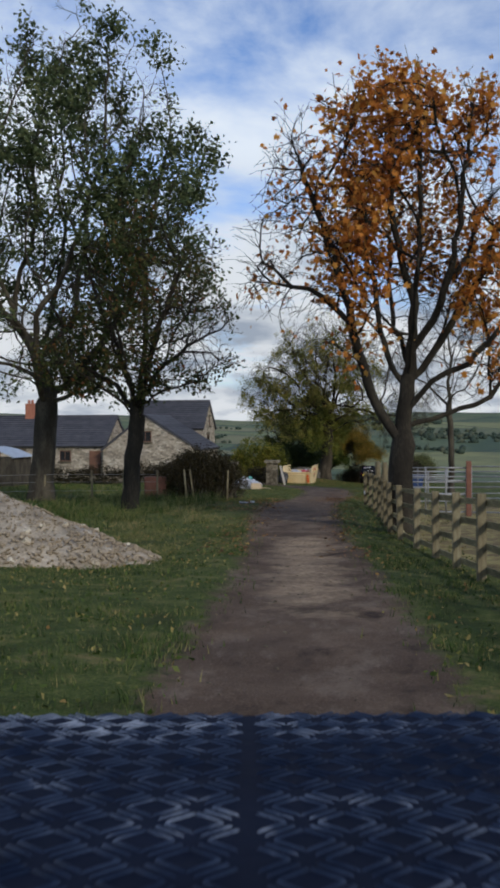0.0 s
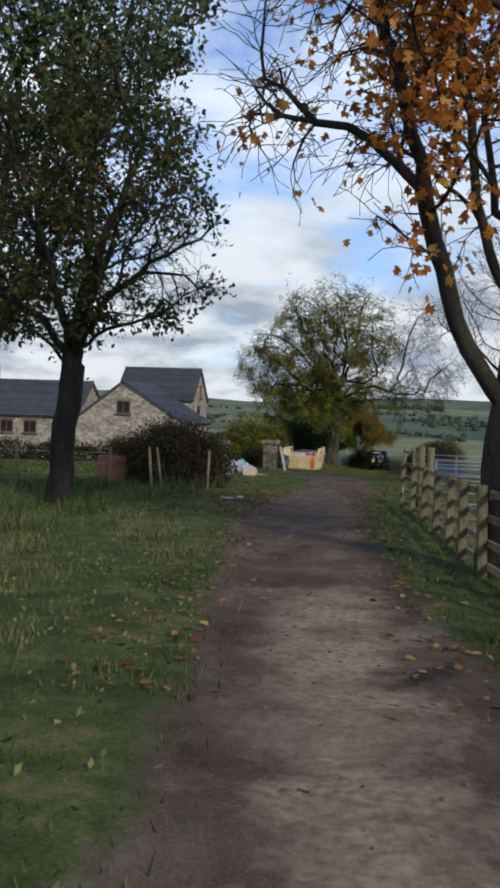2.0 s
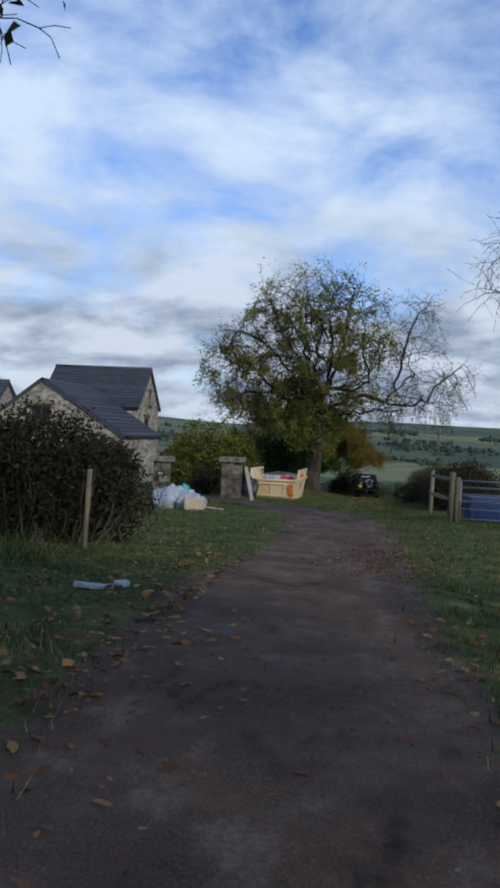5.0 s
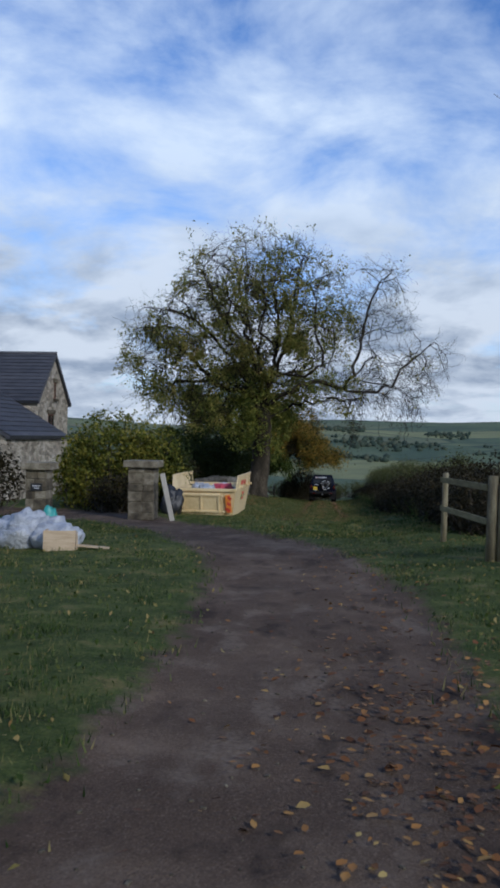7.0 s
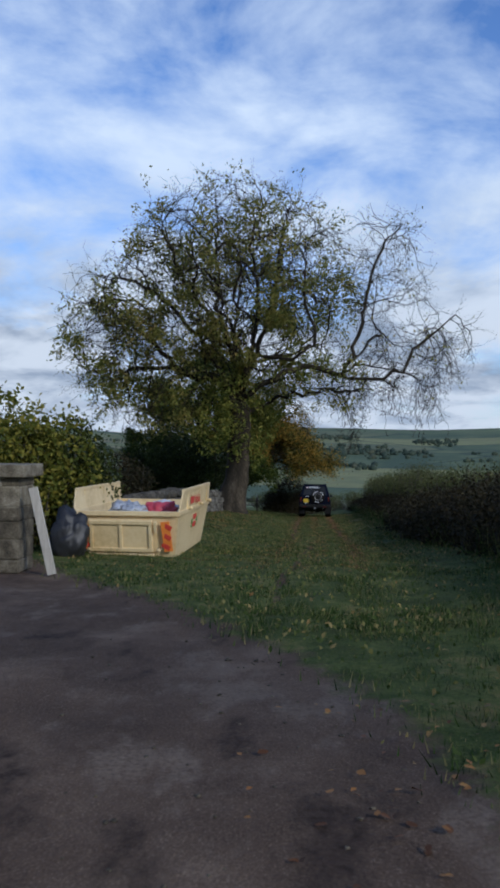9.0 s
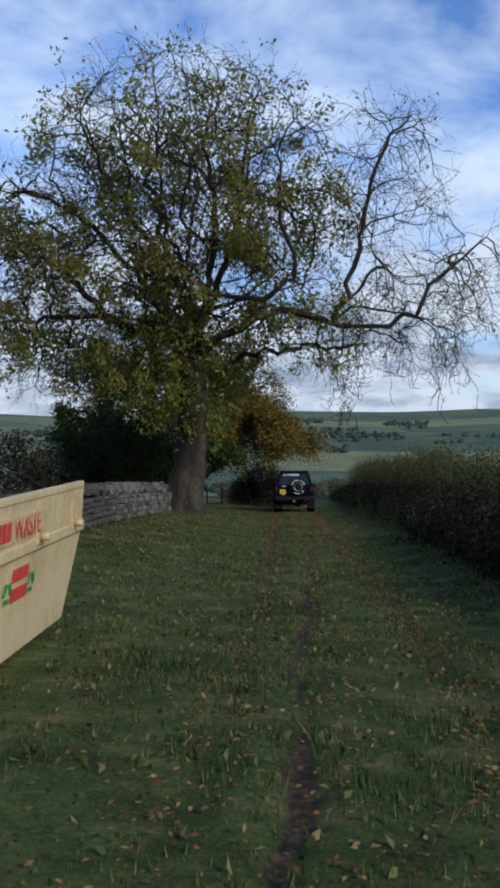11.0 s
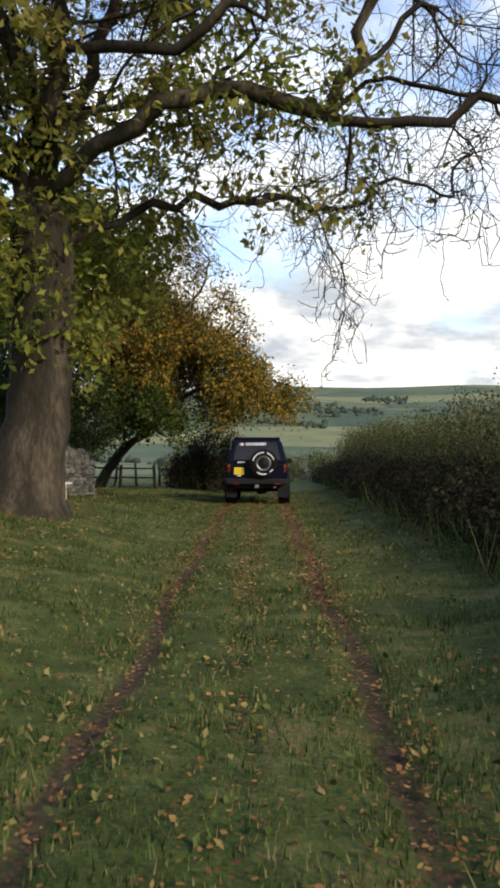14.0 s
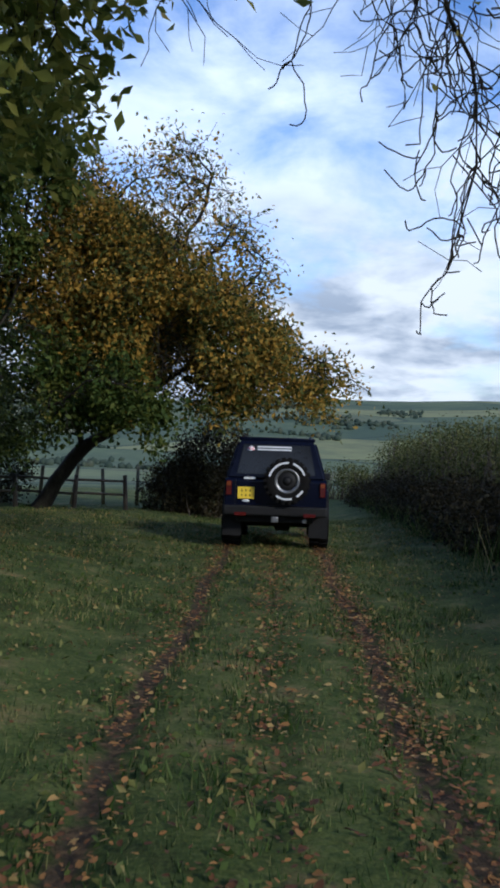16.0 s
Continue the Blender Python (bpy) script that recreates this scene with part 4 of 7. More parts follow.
bush("bush", "brown-red low shrubs under the yellow shrub", [(0, 0, 0.5, 1.0, 0.7, 0.6)], LEAF_HEDGE, 4000, 0.09, 25, (-6.6, 64.0), 40)
bush("bush", "dark rounded bush behind the skip", [(0, 0, 1.0, 1.5, 1.2, 1.2), (-2.2, 0.5, 0.9, 1.4, 1.1, 1.0)], LEAF_HEDGE, 12000, 0.1, 26, (-8.4, 82), 60)
bush("bush", "dark rounded bush in the paddock corner", [(0, 0, 0.9, 1.3, 1.1, 1.0)], LEAF_HEDGE, 7000, 0.1, 27, (-11.5, 78), 60)
for k, x in enumerate((-28.5, -25, -21.5, -18, -14.5)):
    bush("hedge_bush", "low dark garden hedge before the cottage", [(0, 0, 0.55, 2.0, 0.6, 0.75)], LEAF_HEDGE, 3600, 0.13, 60 + k, (x, 62 + k * 0.4), 24, "hedge")
bush("bush", "dark shrubs against the stone gable", [(0, 0, 1.0, 1.6, 1.0, 1.2)], LEAF_HEDGE, 5000, 0.12, 28, (-11.5, 64.5), 30)
HEDGE_Y = np.arange(57.0, 119, 2.6)
for k, y in enumerate(HEDGE_Y):
    g = np.random.default_rng(300 + k)
    hgt = float(np.interp(y, [55, 65, 84, 95, 105, 118], [1.4, 1.5, 1.1, 1.0, 1.0, 0.9])) * g.uniform(0.82, 1.12)
    xx = float(np.interp(y, [55, 64, 70, 77, 84, 100, 118], [3.2, 3.1, 2.85, 2.9, 3.3, 3.4, 2.9])) + g.uniform(-0.18, 0.18)
    bush("hedge_bush", "dark overgrown thorn hedge along the grass lane", [(0, 0, hgt * 0.42, 1.0, 1.8, hgt * 0.5), (0.25, 0.6, hgt * 0.62, 0.85, 1.2, hgt * 0.42), (-0.35, -0.7, hgt * 0.3, 0.8, 1.0, hgt * 0.34)], LEAF_HEDGE, 9000, 0.08, 400 + k, (xx, float(y)), 90, "hedge", cluster=0.14)

for k, y in enumerate(np.arange(68.0, 119, 3.1)):
    g = np.random.default_rng(700 + k)
    hgt = float(np.interp(y, [68, 80, 95, 105, 118], [1.7, 2.1, 2.35, 2.5, 2.3])) * g.uniform(0.85, 1.15)
    bush("tall_weeds", "tall olive-brown weeds and brambles behind the thorn hedge", [(0, 0, hgt * 0.5, 0.9, 1.9, hgt * 0.5), (0.3, 0.9, hgt * 0.7, 0.5, 0.6, hgt * 0.4), (-0.2, -0.8, hgt * 0.75, 0.4, 0.5, hgt * 0.38)], LEAF_TALL, 6000, 0.07, 700 + k, (float(np.interp(y, [68, 100, 118], [4.5, 4.35, 3.9])), float(y)), 170, "weeds", cluster=0.16)



for k, x in enumerate((-4.4, -2.2, 0.0, 2.2, 4.4)):
    bush("tall_weeds", "rank olive-brown weeds across the far end of the lane", [(0, 0, 0.7, 1.5, 1.0, 0.7), (0.5, 0.2, 1.0, 0.7, 0.6, 0.6)], LEAF_TALL, 5000, 0.08, 760 + k, (x, 121.5 + 0.7 * (k % 2)), 80, "weeds", cluster=0.16)


def build_back_fence():
    """An old post and rail fence in the shade under the maples."""
    pts = [(-8.2, 105.6), (-6.9, 105.9), (-5.6, 106.4), (-4.4, 107.0)]
    ob = thing("fence", "old leaning post and rail fence under the maples", "fence", on_land(-8.2, 105.6))
    o = Vector(ob.location)
    tops = []
    for k, (x, y) in enumerate(pts):
        foot = Vector(on_land(x, y, -0.15)) - o
        top = foot + Vector((0.05 * (-1) ** k, 0.04, 0.98 + 0.06 * (k % 2)))
        part("post", tube([foot, (foot + top) / 2, top], [0.065, 0.06, 0.055], 7), TWIG, ob)
        tops.append((foot, top))
    for f in (0.55, 0.88):
        for (a0, a1), (b0, b1) in zip(tops, tops[1:]):
            part("rail", tube([a0.lerp(a1, f), b0.lerp(b1, f - 0.03)], 0.035, 6), TWIG, ob)


build_back_fence()


def build_dead_branch():
    ob = thing("dead_branch", "pale broken branch leaning out of the thorn hedge", "branch", on_land(1.95, 79.3))
    bm = bmesh.new()
    add_tube(bm, [(0, 0, -0.02), (0.1, 0.25, 0.3), (0.28, 0.5, 0.62), (0.6, 0.7, 0.9)], [0.016, 0.014, 0.011, 0.006], 6)
    add_tube(bm, [(0.1, 0.25, 0.3), (0.0, 0.5, 0.55), (-0.04, 0.66, 0.8)], [0.01, 0.008, 0.004], 5)
    add_tube(bm, [(0.28, 0.5, 0.62), (0.5, 0.45, 0.72), (0.75, 0.5, 0.74)], [0.009, 0.007, 0.004], 5)
    part("branch", bm, PALE_WOOD, ob)


PALE_WOOD = material("dead_wood", [(0.3, (0.09, 0.072, 0.052)), (0.7, (0.2, 0.165, 0.12))], 6, bump=0.5, stretch=(4, 4, 1))
build_dead_branch()

# ---------------------------------------------------------------- stone and built things
STONE = material("wall_stone", [(0.3, (0.055, 0.05, 0.04)), (0.5, (0.13, 0.118, 0.092)), (0.7, (0.21, 0.195, 0.16)), (0.85, (0.36, 0.35, 0.32))], 7, bump=0.8, bump_scale=30, per_object=0.35, rough=0.95, gloss=0.2)
PILLAR = material("pillar_stone", [(0.3, (0.05, 0.042, 0.03)), (0.48, (0.13, 0.11, 0.075)), (0.62, (0.24, 0.21, 0.15)), (0.8, (0.4, 0.37, 0.3))], 5, bump=0.8, bump_scale=22, per_object=0.25, rough=0.95, gloss=0.2)
RUBBLE = material("rubble_stone", [(0.3, (0.27, 0.22, 0.15)), (0.5, (0.47, 0.405, 0.295)), (0.75, (0.66, 0.6, 0.47))], 6, bump=0.7, bump_scale=26, per_object=0.5, rough=0.95, gloss=0.2)
HEAP = material("rubble_earth", [(0.3, (0.16, 0.13, 0.09)), (0.5, (0.36, 0.31, 0.23)), (0.7, (0.52, 0.46, 0.36))], 2.2, bump=0.9, bump_scale=12, rough=0.95, gloss=0.2, depth=0.06)
RAIL = material("weathered_rail", [(0.3, (0.1, 0.088, 0.045)), (0.55, (0.225, 0.195, 0.1)), (0.75, (0.35, 0.305, 0.17))], 3, bump=0.5, stretch=(1, 6, 6), per_object=0.25, rough=0.9, gloss=0.2)
POST = material("weathered_post", [(0.3, (0.09, 0.075, 0.045)), (0.55, (0.2, 0.17, 0.1)), (0.75, (0.3, 0.27, 0.17))], 4, bump=0.5, stretch=(5, 5, 1), per_object=0.25, rough=0.9, gloss=0.2)
GALV = material("galvanised_steel", [(0.3, (0.2, 0.205, 0.21)), (0.7, (0.36, 0.365, 0.37))], 8, bump=0.1, rough=0.55, metal=0.4)
SLATE = material("roof_slate", [(0.3, (0.035, 0.036, 0.042)), (0.6, (0.07, 0.07, 0.078)), (0.8, (0.11, 0.11, 0.11))], 1.5, bump=0.5, bump_scale=9, per_object=0.2, rough=0.75, stretch=(1, 1, 3))


def house_stone():
    m = material("house_stone", [(0.3, (0.2, 0.17, 0.125)), (0.5, (0.4, 0.35, 0.27)), (0.7, (0.55, 0.5, 0.41))], 1.4, bump=0, rough=0.95, gloss=0.2)
    nt = m.node_tree
    n, l = nt.nodes, nt.links
    b = n["Principled BSDF"]
    v = n.new("ShaderNodeTexVoronoi")
    v.feature, v.inputs["Scale"].default_value = "DISTANCE_TO_EDGE", 3.6
    mp = n.new("ShaderNodeMapping")
    mp.inputs["Scale"].default_value = (1, 1, 2.0)
    tc = n.new("ShaderNodeTexCoord")
    l.new(tc.outputs["Object"], mp.inputs["Vector"])
    l.new(mp.outputs[0], v.inputs["Vector"])
    c = n.new("ShaderNodeTexVoronoi")
    c.inputs["Scale"].default_value = 3.6
    l.new(mp.outputs[0], c.inputs["Vector"])
    hue = n.new("ShaderNodeHueSaturation")
    tone = n.new("ShaderNodeSeparateColor")
    l.new(c.outputs["Color"], tone.inputs[0])
    rng_ = n.new("ShaderNodeMapRange")
    rng_.inputs["To Min"].default_value, rng_.inputs["To Max"].default_value = 0.55, 1.3
    l.new(tone.outputs[0], rng_.inputs["Value"])
    l.new(rng_.outputs[0], hue.inputs["Value"])
    old = b.inputs["Base Color"].links[0].from_socket
    l.new(old, hue.inputs["Color"])
    l.new(hue.outputs[0], b.inputs["Base Color"])
    bp = n.new("ShaderNodeBump")
    bp.inputs["Strength"].default_value, bp.inputs["Distance"].default_value = 0.8, 0.04
    mr = n.new("ShaderNodeMapRange")
    mr.inputs["From Max"].default_value = 0.08
    l.new(v.outputs["Distance"], mr.inputs["Value"])
    l.new(mr.outputs[0], bp.inputs["Height"])
    l.new(bp.outputs[0], b.inputs["Normal"])
    return m


HOUSE = house_stone()
GLASS_DARK = material("window_glass", [(0.3, (0.012, 0.013, 0.015)), (0.7, (0.03, 0.03, 0.033))], 1, bump=0, rough=0.08)
FRAME = material("window_frame", [(0.3, (0.1, 0.05, 0.03)), (0.7, (0.2, 0.1, 0.06))], 3, bump=0.2)
CHIMNEY = material("chimney_brick", [(0.3, (0.25, 0.09, 0.055)), (0.7, (0.42, 0.17, 0.1))], 6, bump=0.4)


def rock(seed, flat=0.75):
    g = np.random.default_rng(seed)
    bm = bmesh.new()
    bmesh.ops.create_cube(bm, size=1.0)
    bmesh.ops.bevel(bm, geom=list(bm.edges), offset=0.16, segments=1, affect="EDGES")
    for v in bm.verts:
        v.co += Vector(g.uniform(-0.1, 0.1, 3))
        v.co.z *= flat
    me = bpy.data.meshes.new("stone")
    bm.to_mesh(me)
    bm.free()
    return me


ROCKS = [rock(k) for k in range(6)]


def stones(name, parent, mat, poses_):
    """Stone objects on shared meshes."""
    if mat.name not in STONE_SETS:
        STONE_SETS[mat.name] = []
        for me in ROCKS:
            c = me.copy()
            c.materials.append(mat)
            STONE_SETS[mat.name].append(c)
    for k, m in enumerate(poses_):
        ob = new(name, STONE_SETS[mat.name][k % 6])
        ob.parent = parent
        ob.matrix_basis = m


STONE_SETS = {}


def stone_rest(name, parent, mat, poses_, label=""):
    """Many small stones joined into one part of kind stuff."""
    base = [np.array([v.co for v in me.vertices]) for me in ROCKS]
    tris = []
    for me in ROCKS:
        me.calc_loop_triangles()
        tris.append(np.array([t.vertices for t in me.loop_triangles]))
    vs, fs, n = [], [], 0
    for k, m in enumerate(poses_):
        a = np.array(m)
        vs.append(base[k % 6] @ a[:3, :3].T + a[:3, 3])
        fs.append(tris[k % 6] + n)
        n += len(base[k % 6])
    return tagged(part(name, array_mesh(name, np.concatenate(vs), np.concatenate(fs)), mat, parent, label), kind="stuff")


def stone_pose(x, y, z, sx, sy, sz, tx=0, ty=0, tz=0):
    return pose(x, y, z, tx, ty, tz) @ Matrix.Diagonal((sx, sy, sz, 1))


def build_rubble():
    g = np.random.default_rng(5)
    cx, cy = -3.5, 17.6
    ob = thing("rubble_heap", "heap of pale limestone rubble and earth on the grass", "rubble heap", (cx, cy, 0))
    height = lambda x, y: 1.25 * np.clip(1 - np.hypot((x + 0.2) / (3.1 if x > -0.2 else 3.4), y / 2.1), 0, 1) ** 0.95
    xs, ys = np.linspace(-3.8, 3.4, 60), np.linspace(-2.4, 2.4, 40)
    v = []
    for y in ys:
        for x in xs:
            h = height(x, y)
            z = float(land(cx + x, cy + y)) + h - 0.08 + (0.16 * noise.noise((x * 1.3, y * 1.3, 1)) + 0.07 * noise.noise((x * 4, y * 4, 4))) * min(1, h * 3)
            v.append((x, y, z))
    i = (np.arange(39)[:, None] * 60 + np.arange(59)[None]).ravel()
    part("earth", array_mesh("earth", v, np.stack([i, i + 1, i + 61, i + 60], -1), True), HEAP, ob)

    def many(n, lo, hi):
        out = []
        while len(out) < n:
            x, y = g.uniform(-3.4, 3.2), g.uniform(-2.2, 1.2)
            h = height(x, y)
            if h < 0.03 and g.random() > 0.1:
                continue
            s = g.uniform(lo, hi) * (1.25 if h < 0.5 else 0.8)
            z = float(land(cx + x, cy + y)) + h - 0.05 + 0.16 * noise.noise((x * 1.3, y * 1.3, 1)) * min(1, h * 3)
            out.append(stone_pose(x, y, z, s * g.uniform(0.8, 1.5), s, s * g.uniform(0.7, 1.1), *g.uniform(-40, 40, 2), g.uniform(0, 360)))
        return out
    stone_rest("rubble", ob, RUBBLE, many(3000, 0.018, 0.05), "small broken stones and grit")
    stones("stone", ob, RUBBLE, many(60, 0.05, 0.12))


build_rubble()


def stone_wall(label, x0, y0, x1, y1, high, seed, single):
    """A dry stone wall with upright coping stones; single: stretch along it whose stones are objects."""
    g = np.random.default_rng(seed)
    ob = thing("dry_stone_wall", label, "stone wall", (0, 0, 0))
    n = math.hypot(x1 - x0, y1 - y0)
    ang = math.degrees(math.atan2(y1 - y0, x1 - x0))
    at = lambda s: (x0 + (x1 - x0) * s / n, y0 + (y1 - y0) * s / n)
    core = bmesh.new()
    steps = int(n / 0.8) + 1
    for k in range(steps):
        s = (k + 0.5) * n / steps
        x, y = at(s)
        add_box(core, (n / steps + 0.05, 0.30, high - 0.12), (x, y, float(land(x, y)) + high / 2 - 0.12), (0, 0, ang))
    part("core", core, STONE, ob)
    single_, rest = [], []
    nx, ny = math.sin(radians(ang)), -math.cos(radians(ang))
    for side in (1, -1):
        z = 0.0
        while z < high - 0.12:
            hc = g.uniform(0.06, 0.15)
            s = g.uniform(0, 0.2)
            while s < n:
                ln = g.uniform(0.12, 0.4)
                x, y = at(min(s + ln / 2, n))
                off = side * (0.2 + g.uniform(-0.02, 0.03) - 0.05 * z)
                p = stone_pose(x + nx * off, y + ny * off, float(land(x, y)) + z + hc / 2 - 0.03, ln * 1.02, g.uniform(0.16, 0.24), hc * 1.32, g.uniform(-9, 9), g.uniform(-7, 7), ang + g.uniform(-8, 8))
                (single_ if side == 1 and single[0] < s < single[1] else rest).append(p)
                s += ln
            z += hc
    s = 0
    while s < n:
        w = g.uniform(0.08, 0.17)
        x, y = at(s)
        p = stone_pose(x, y, float(land(x, y)) + high + g.uniform(-0.03, 0.03), w * 1.05, g.uniform(0.34, 0.46), g.uniform(0.16, 0.42), g.uniform(-10, 10), g.uniform(-24, 24), ang + g.uniform(-8, 8))
        (single_ if single[0] < s < single[1] else rest).append(p)
        s += w
    if rest:
        stone_rest("stonework", ob, STONE, rest)
    stones("stone", ob, STONE, single_[:300])
    if len(single_) > 300:
        stone_rest("stonework", ob, STONE, single_[300:])
    return ob


stone_wall("lichened grey dry stone wall with upright coping along the lane", -5.5, 70.5, -5.05, 88.2, 0.72, 31, (9.0, 17.8))
stone_wall("short end of a grey dry stone wall past the ash tree", -4.95, 92.6, -4.85, 96.2, 0.9, 32, (0, 4))


def build_fences():
    line = lambda y: float(fence_x(y))
    rail_fence = thing("post_and_rail_fence", "weathered timber post and rail fence along the drive", "fence")
    ys = list(np.arange(7.4, 37.4, 1.86))
    post = box((0.13, 0.11, 1.5), (0, 0, 0.5), bevel=0.012)
    pm = bpy.data.meshes.new("post")
    post.to_mesh(pm)
    post.free()
    pm.materials.append(POST)
    g = np.random.default_rng(3)
    tops = []
    for y in ys:
        x = line(y)
        z = float(land(x, y))
        tops.append(Vector((x, y, z)))
        p = new("post", pm)
        p.parent = rail_fence
        p.matrix_basis = pose(x, y, z, g.uniform(-2, 2), g.uniform(-2, 2), 7 + g.uniform(-3, 3))
    for a, b in zip(tops, tops[1:]):
        d = b - a
        ln = d.length
        ang = math.degrees(math.atan2(d.y, d.x))
        tilt = -math.degrees(math.asin(d.z / ln))
        for h in (0.14, 0.47, 0.8, 1.13):
            c = (a + b) / 2
            bm = box((ln + 0.06, 0.04, 0.1), bevel=0.006)
            ob = part("rail", bm, RAIL, rail_fence)
            ob.matrix_basis = pose(c.x + 0.075, c.y, c.z + h + g.uniform(-0.02, 0.02), 0, tilt + g.uniform(-0.6, 0.6), ang)
    part("notice", box((0.012, 0.2, 0.13), (line(36.2) - 0.11, 36.2, float(land(line(36.2), 36.2)) + 0.52), (0, 0, 7), 0.003), WHITE, rail_fence, "small white notice")
    for x, y, h in ((2.25, 37.35, 1.62), (2.5, 37.7, 1.6)):
        part("post", tube([(x, y, float(land(x, y)) - 0.3), (x, y, float(land(x, y)) + h)], [0.11, 0.1], 10), POST, rail_fence, "stout round end post")

    def hurdle(name, label, a, b, bars, high, mat, group=""):
        ob = thing(name, label, "gate", group=group)
        a, b = Vector(on_land(*a)), Vector(on_land(*b))
        low = 0.12
        for k in range(bars):
            z = low + (high - low) * (k / (bars - 1)) ** 0.85
            part("bar", tube([a + Vector((0, 0, z)), b + Vector((0, 0, z))], 0.024, 8), mat, ob)
        for p in (a, b, (a + b) / 2):
            part("upright", tube([p + Vector((0, 0, 0.0)), p + Vector((0, 0, high + 0.02))], 0.026, 8), mat, ob)
        return ob
    hurdle("field_gate", "pale galvanised metal field gate beyond the fence end", (2.65, 37.8), (5.6, 38.6), 6, 1.25, GALV, "paddock gates")
    hurdle("field_gate", "pale galvanised metal field gate beyond the fence end", (5.75, 38.65), (8.7, 39.4), 6, 1.25, GALV, "paddock gates")
    hurdle("field_gate", "pale galvanised metal field gate beyond the fence end", (8.85, 39.45), (11.8, 40.2), 6, 1.25, GALV, "paddock gates")
    hurdle("yard_rail", "pale metal rails of a yard behind the orange tree", (3.9, 32.0), (5.15, 32.1), 4, 1.5, GALV, "yard rails")
    hurdle("yard_rail", "pale metal rails of a yard behind the orange tree", (5.3, 32.1), (9.5, 32.6), 5, 1.55, GALV, "yard rails")
    x, y, z = on_land(5.22, 32.05)
    tagged(part("timber_post", box((0.16, 0.16, 1.85), (x, y, z + 0.8), bevel=0.02), RUST), "rust-brown timber post between metal rails", "post")
    hurdle("field_gate", "galvanised metal field gate hung at the lane side", (2.42, 51.4), (5.4, 50.4), 6, 1.12, GALV)
    stile = thing("lane_fence", "weathered timber posts with two rails beside the hedge", "fence")
    for (x, y, h, r) in ((2.18, 51.5, 1.33, 0.085), (1.82, 54.3, 1.3, 0.06), (2.32, 51.45, 1.2, 0.07)):
        part("post", tube([on_land(x, y, -0.3), on_land(x + 0.03, y, h)], [r, r * 0.92], 9), POST, stile)
    for h in (1.15, 0.62):
        a, b = Vector(on_land(2.12, 51.5, h)), Vector(on_land(1.78, 54.4, h + 0.02))
        d = b - a
        ob = part("rail", box((d.length, 0.04, 0.1), bevel=0.006), RAIL, stile)
        ob.matrix_basis = pose(*((a + b) / 2), 0, -math.degrees(math.asin(d.z / d.length)), math.degrees(math.atan2(d.y, d.x)))
    tank = thing("oil_tank", "rust-red steel tank on the grass beside the thicket", "tank", on_land(-7.65, 41.7, -0.02), 12)
    part("shell", box((0.95, 0.7, 0.8), (0, 0, 0.55), bevel=0.07), RUST, tank)
    for x in (-0.36, 0.36):
        part("foot", box((0.1, 0.6, 0.2), (x, 0, 0.1), bevel=0.01), RUST, tank)
        part("seam", box((0.03, 0.72, 0.82), (x * 0.55, 0, 0.55), bevel=0.008), RUST, tank)
    part("filler_cap", tube([(0.1, 0, 0.94), (0.1, 0, 1.02)], 0.06, 12), RUST, tank)
    trough = thing("water_trough", "blue plastic water trough behind the metal gate", "trough", on_land(3.4, 52.3), 10)
    part("tub", box((1.5, 0.6, 0.62), (0, 0, 0.31), bevel=0.05, taper=(1.06, 1.12)), BLUE, trough)
    part("rim", box((1.64, 0.72, 0.06), (0, 0, 0.63), bevel=0.02), BLUE, trough)
    wire = thing("wire_fence", "old timber posts and thin wire of a paddock fence", "fence")
    spots = [(-17, 36.2), (-15, 36.4), (-12.9, 36.7), (-10.9, 37.0), (-9.0, 37.3), (-7.9, 37.9), (-6.7, 38.6)]
    for k, (x, y) in enumerate(spots):
        part("post", tube([on_land(x, y, -0.2), on_land(x + g.uniform(-0.06, 0.06), y, 1.15 + g.uniform(-0.1, 0.1))], [0.05, 0.045], 7), POST, wire)
    for h in (0.4, 0.75, 1.05):
        part("wire", tube([on_land(x, y, h) for x, y in spots], 0.006, 4), GALV, wire)
    for x, y, lean in ((-5.85, 40.2, -0.12), (-5.55, 40.3, -0.2), (-4.2, 40.6, 0.05)):
        st = thing("stake", "leaning pale timber stake before the thicket", "stake", on_land(x, y))
        part("shaft", tube([(0, 0, -0.2), (lean, 0, 1.25)], [0.045, 0.04], 7), POST, st)
    for x, y, lean, h in ((-6.9, 108.0, 0.1, 1.05), (-6.2, 108.6, 0.22, 1.1), (-5.4, 109.2, -0.05, 1.0), (-4.6, 110.0, 0.03, 1.1), (-8.0, 107.5, -0.1, 1.0)):
        st = thing("stake", "old leaning fence stake at the field edge", "stake", on_land(x, y))
        part("shaft", tube([(0, 0, -0.2), (lean, 0, h)], [0.06, 0.05], 7), POST, st)


WHITE = material("white_sheet", [(0.3, (0.55, 0.56, 0.58)), (0.7, (0.75, 0.76, 0.78))], 5, bump=0.2, rough=0.5)
RUST = material("rust_brown_timber", [(0.3, (0.11, 0.045, 0.03)), (0.7, (0.22, 0.1, 0.065))], 5, bump=0.4)
BLUE = material("blue_plastic", [(0.3, (0.012, 0.03, 0.1)), (0.7, (0.025, 0.055, 0.16))], 3, bump=0.1, rough=0.5)
build_fences()


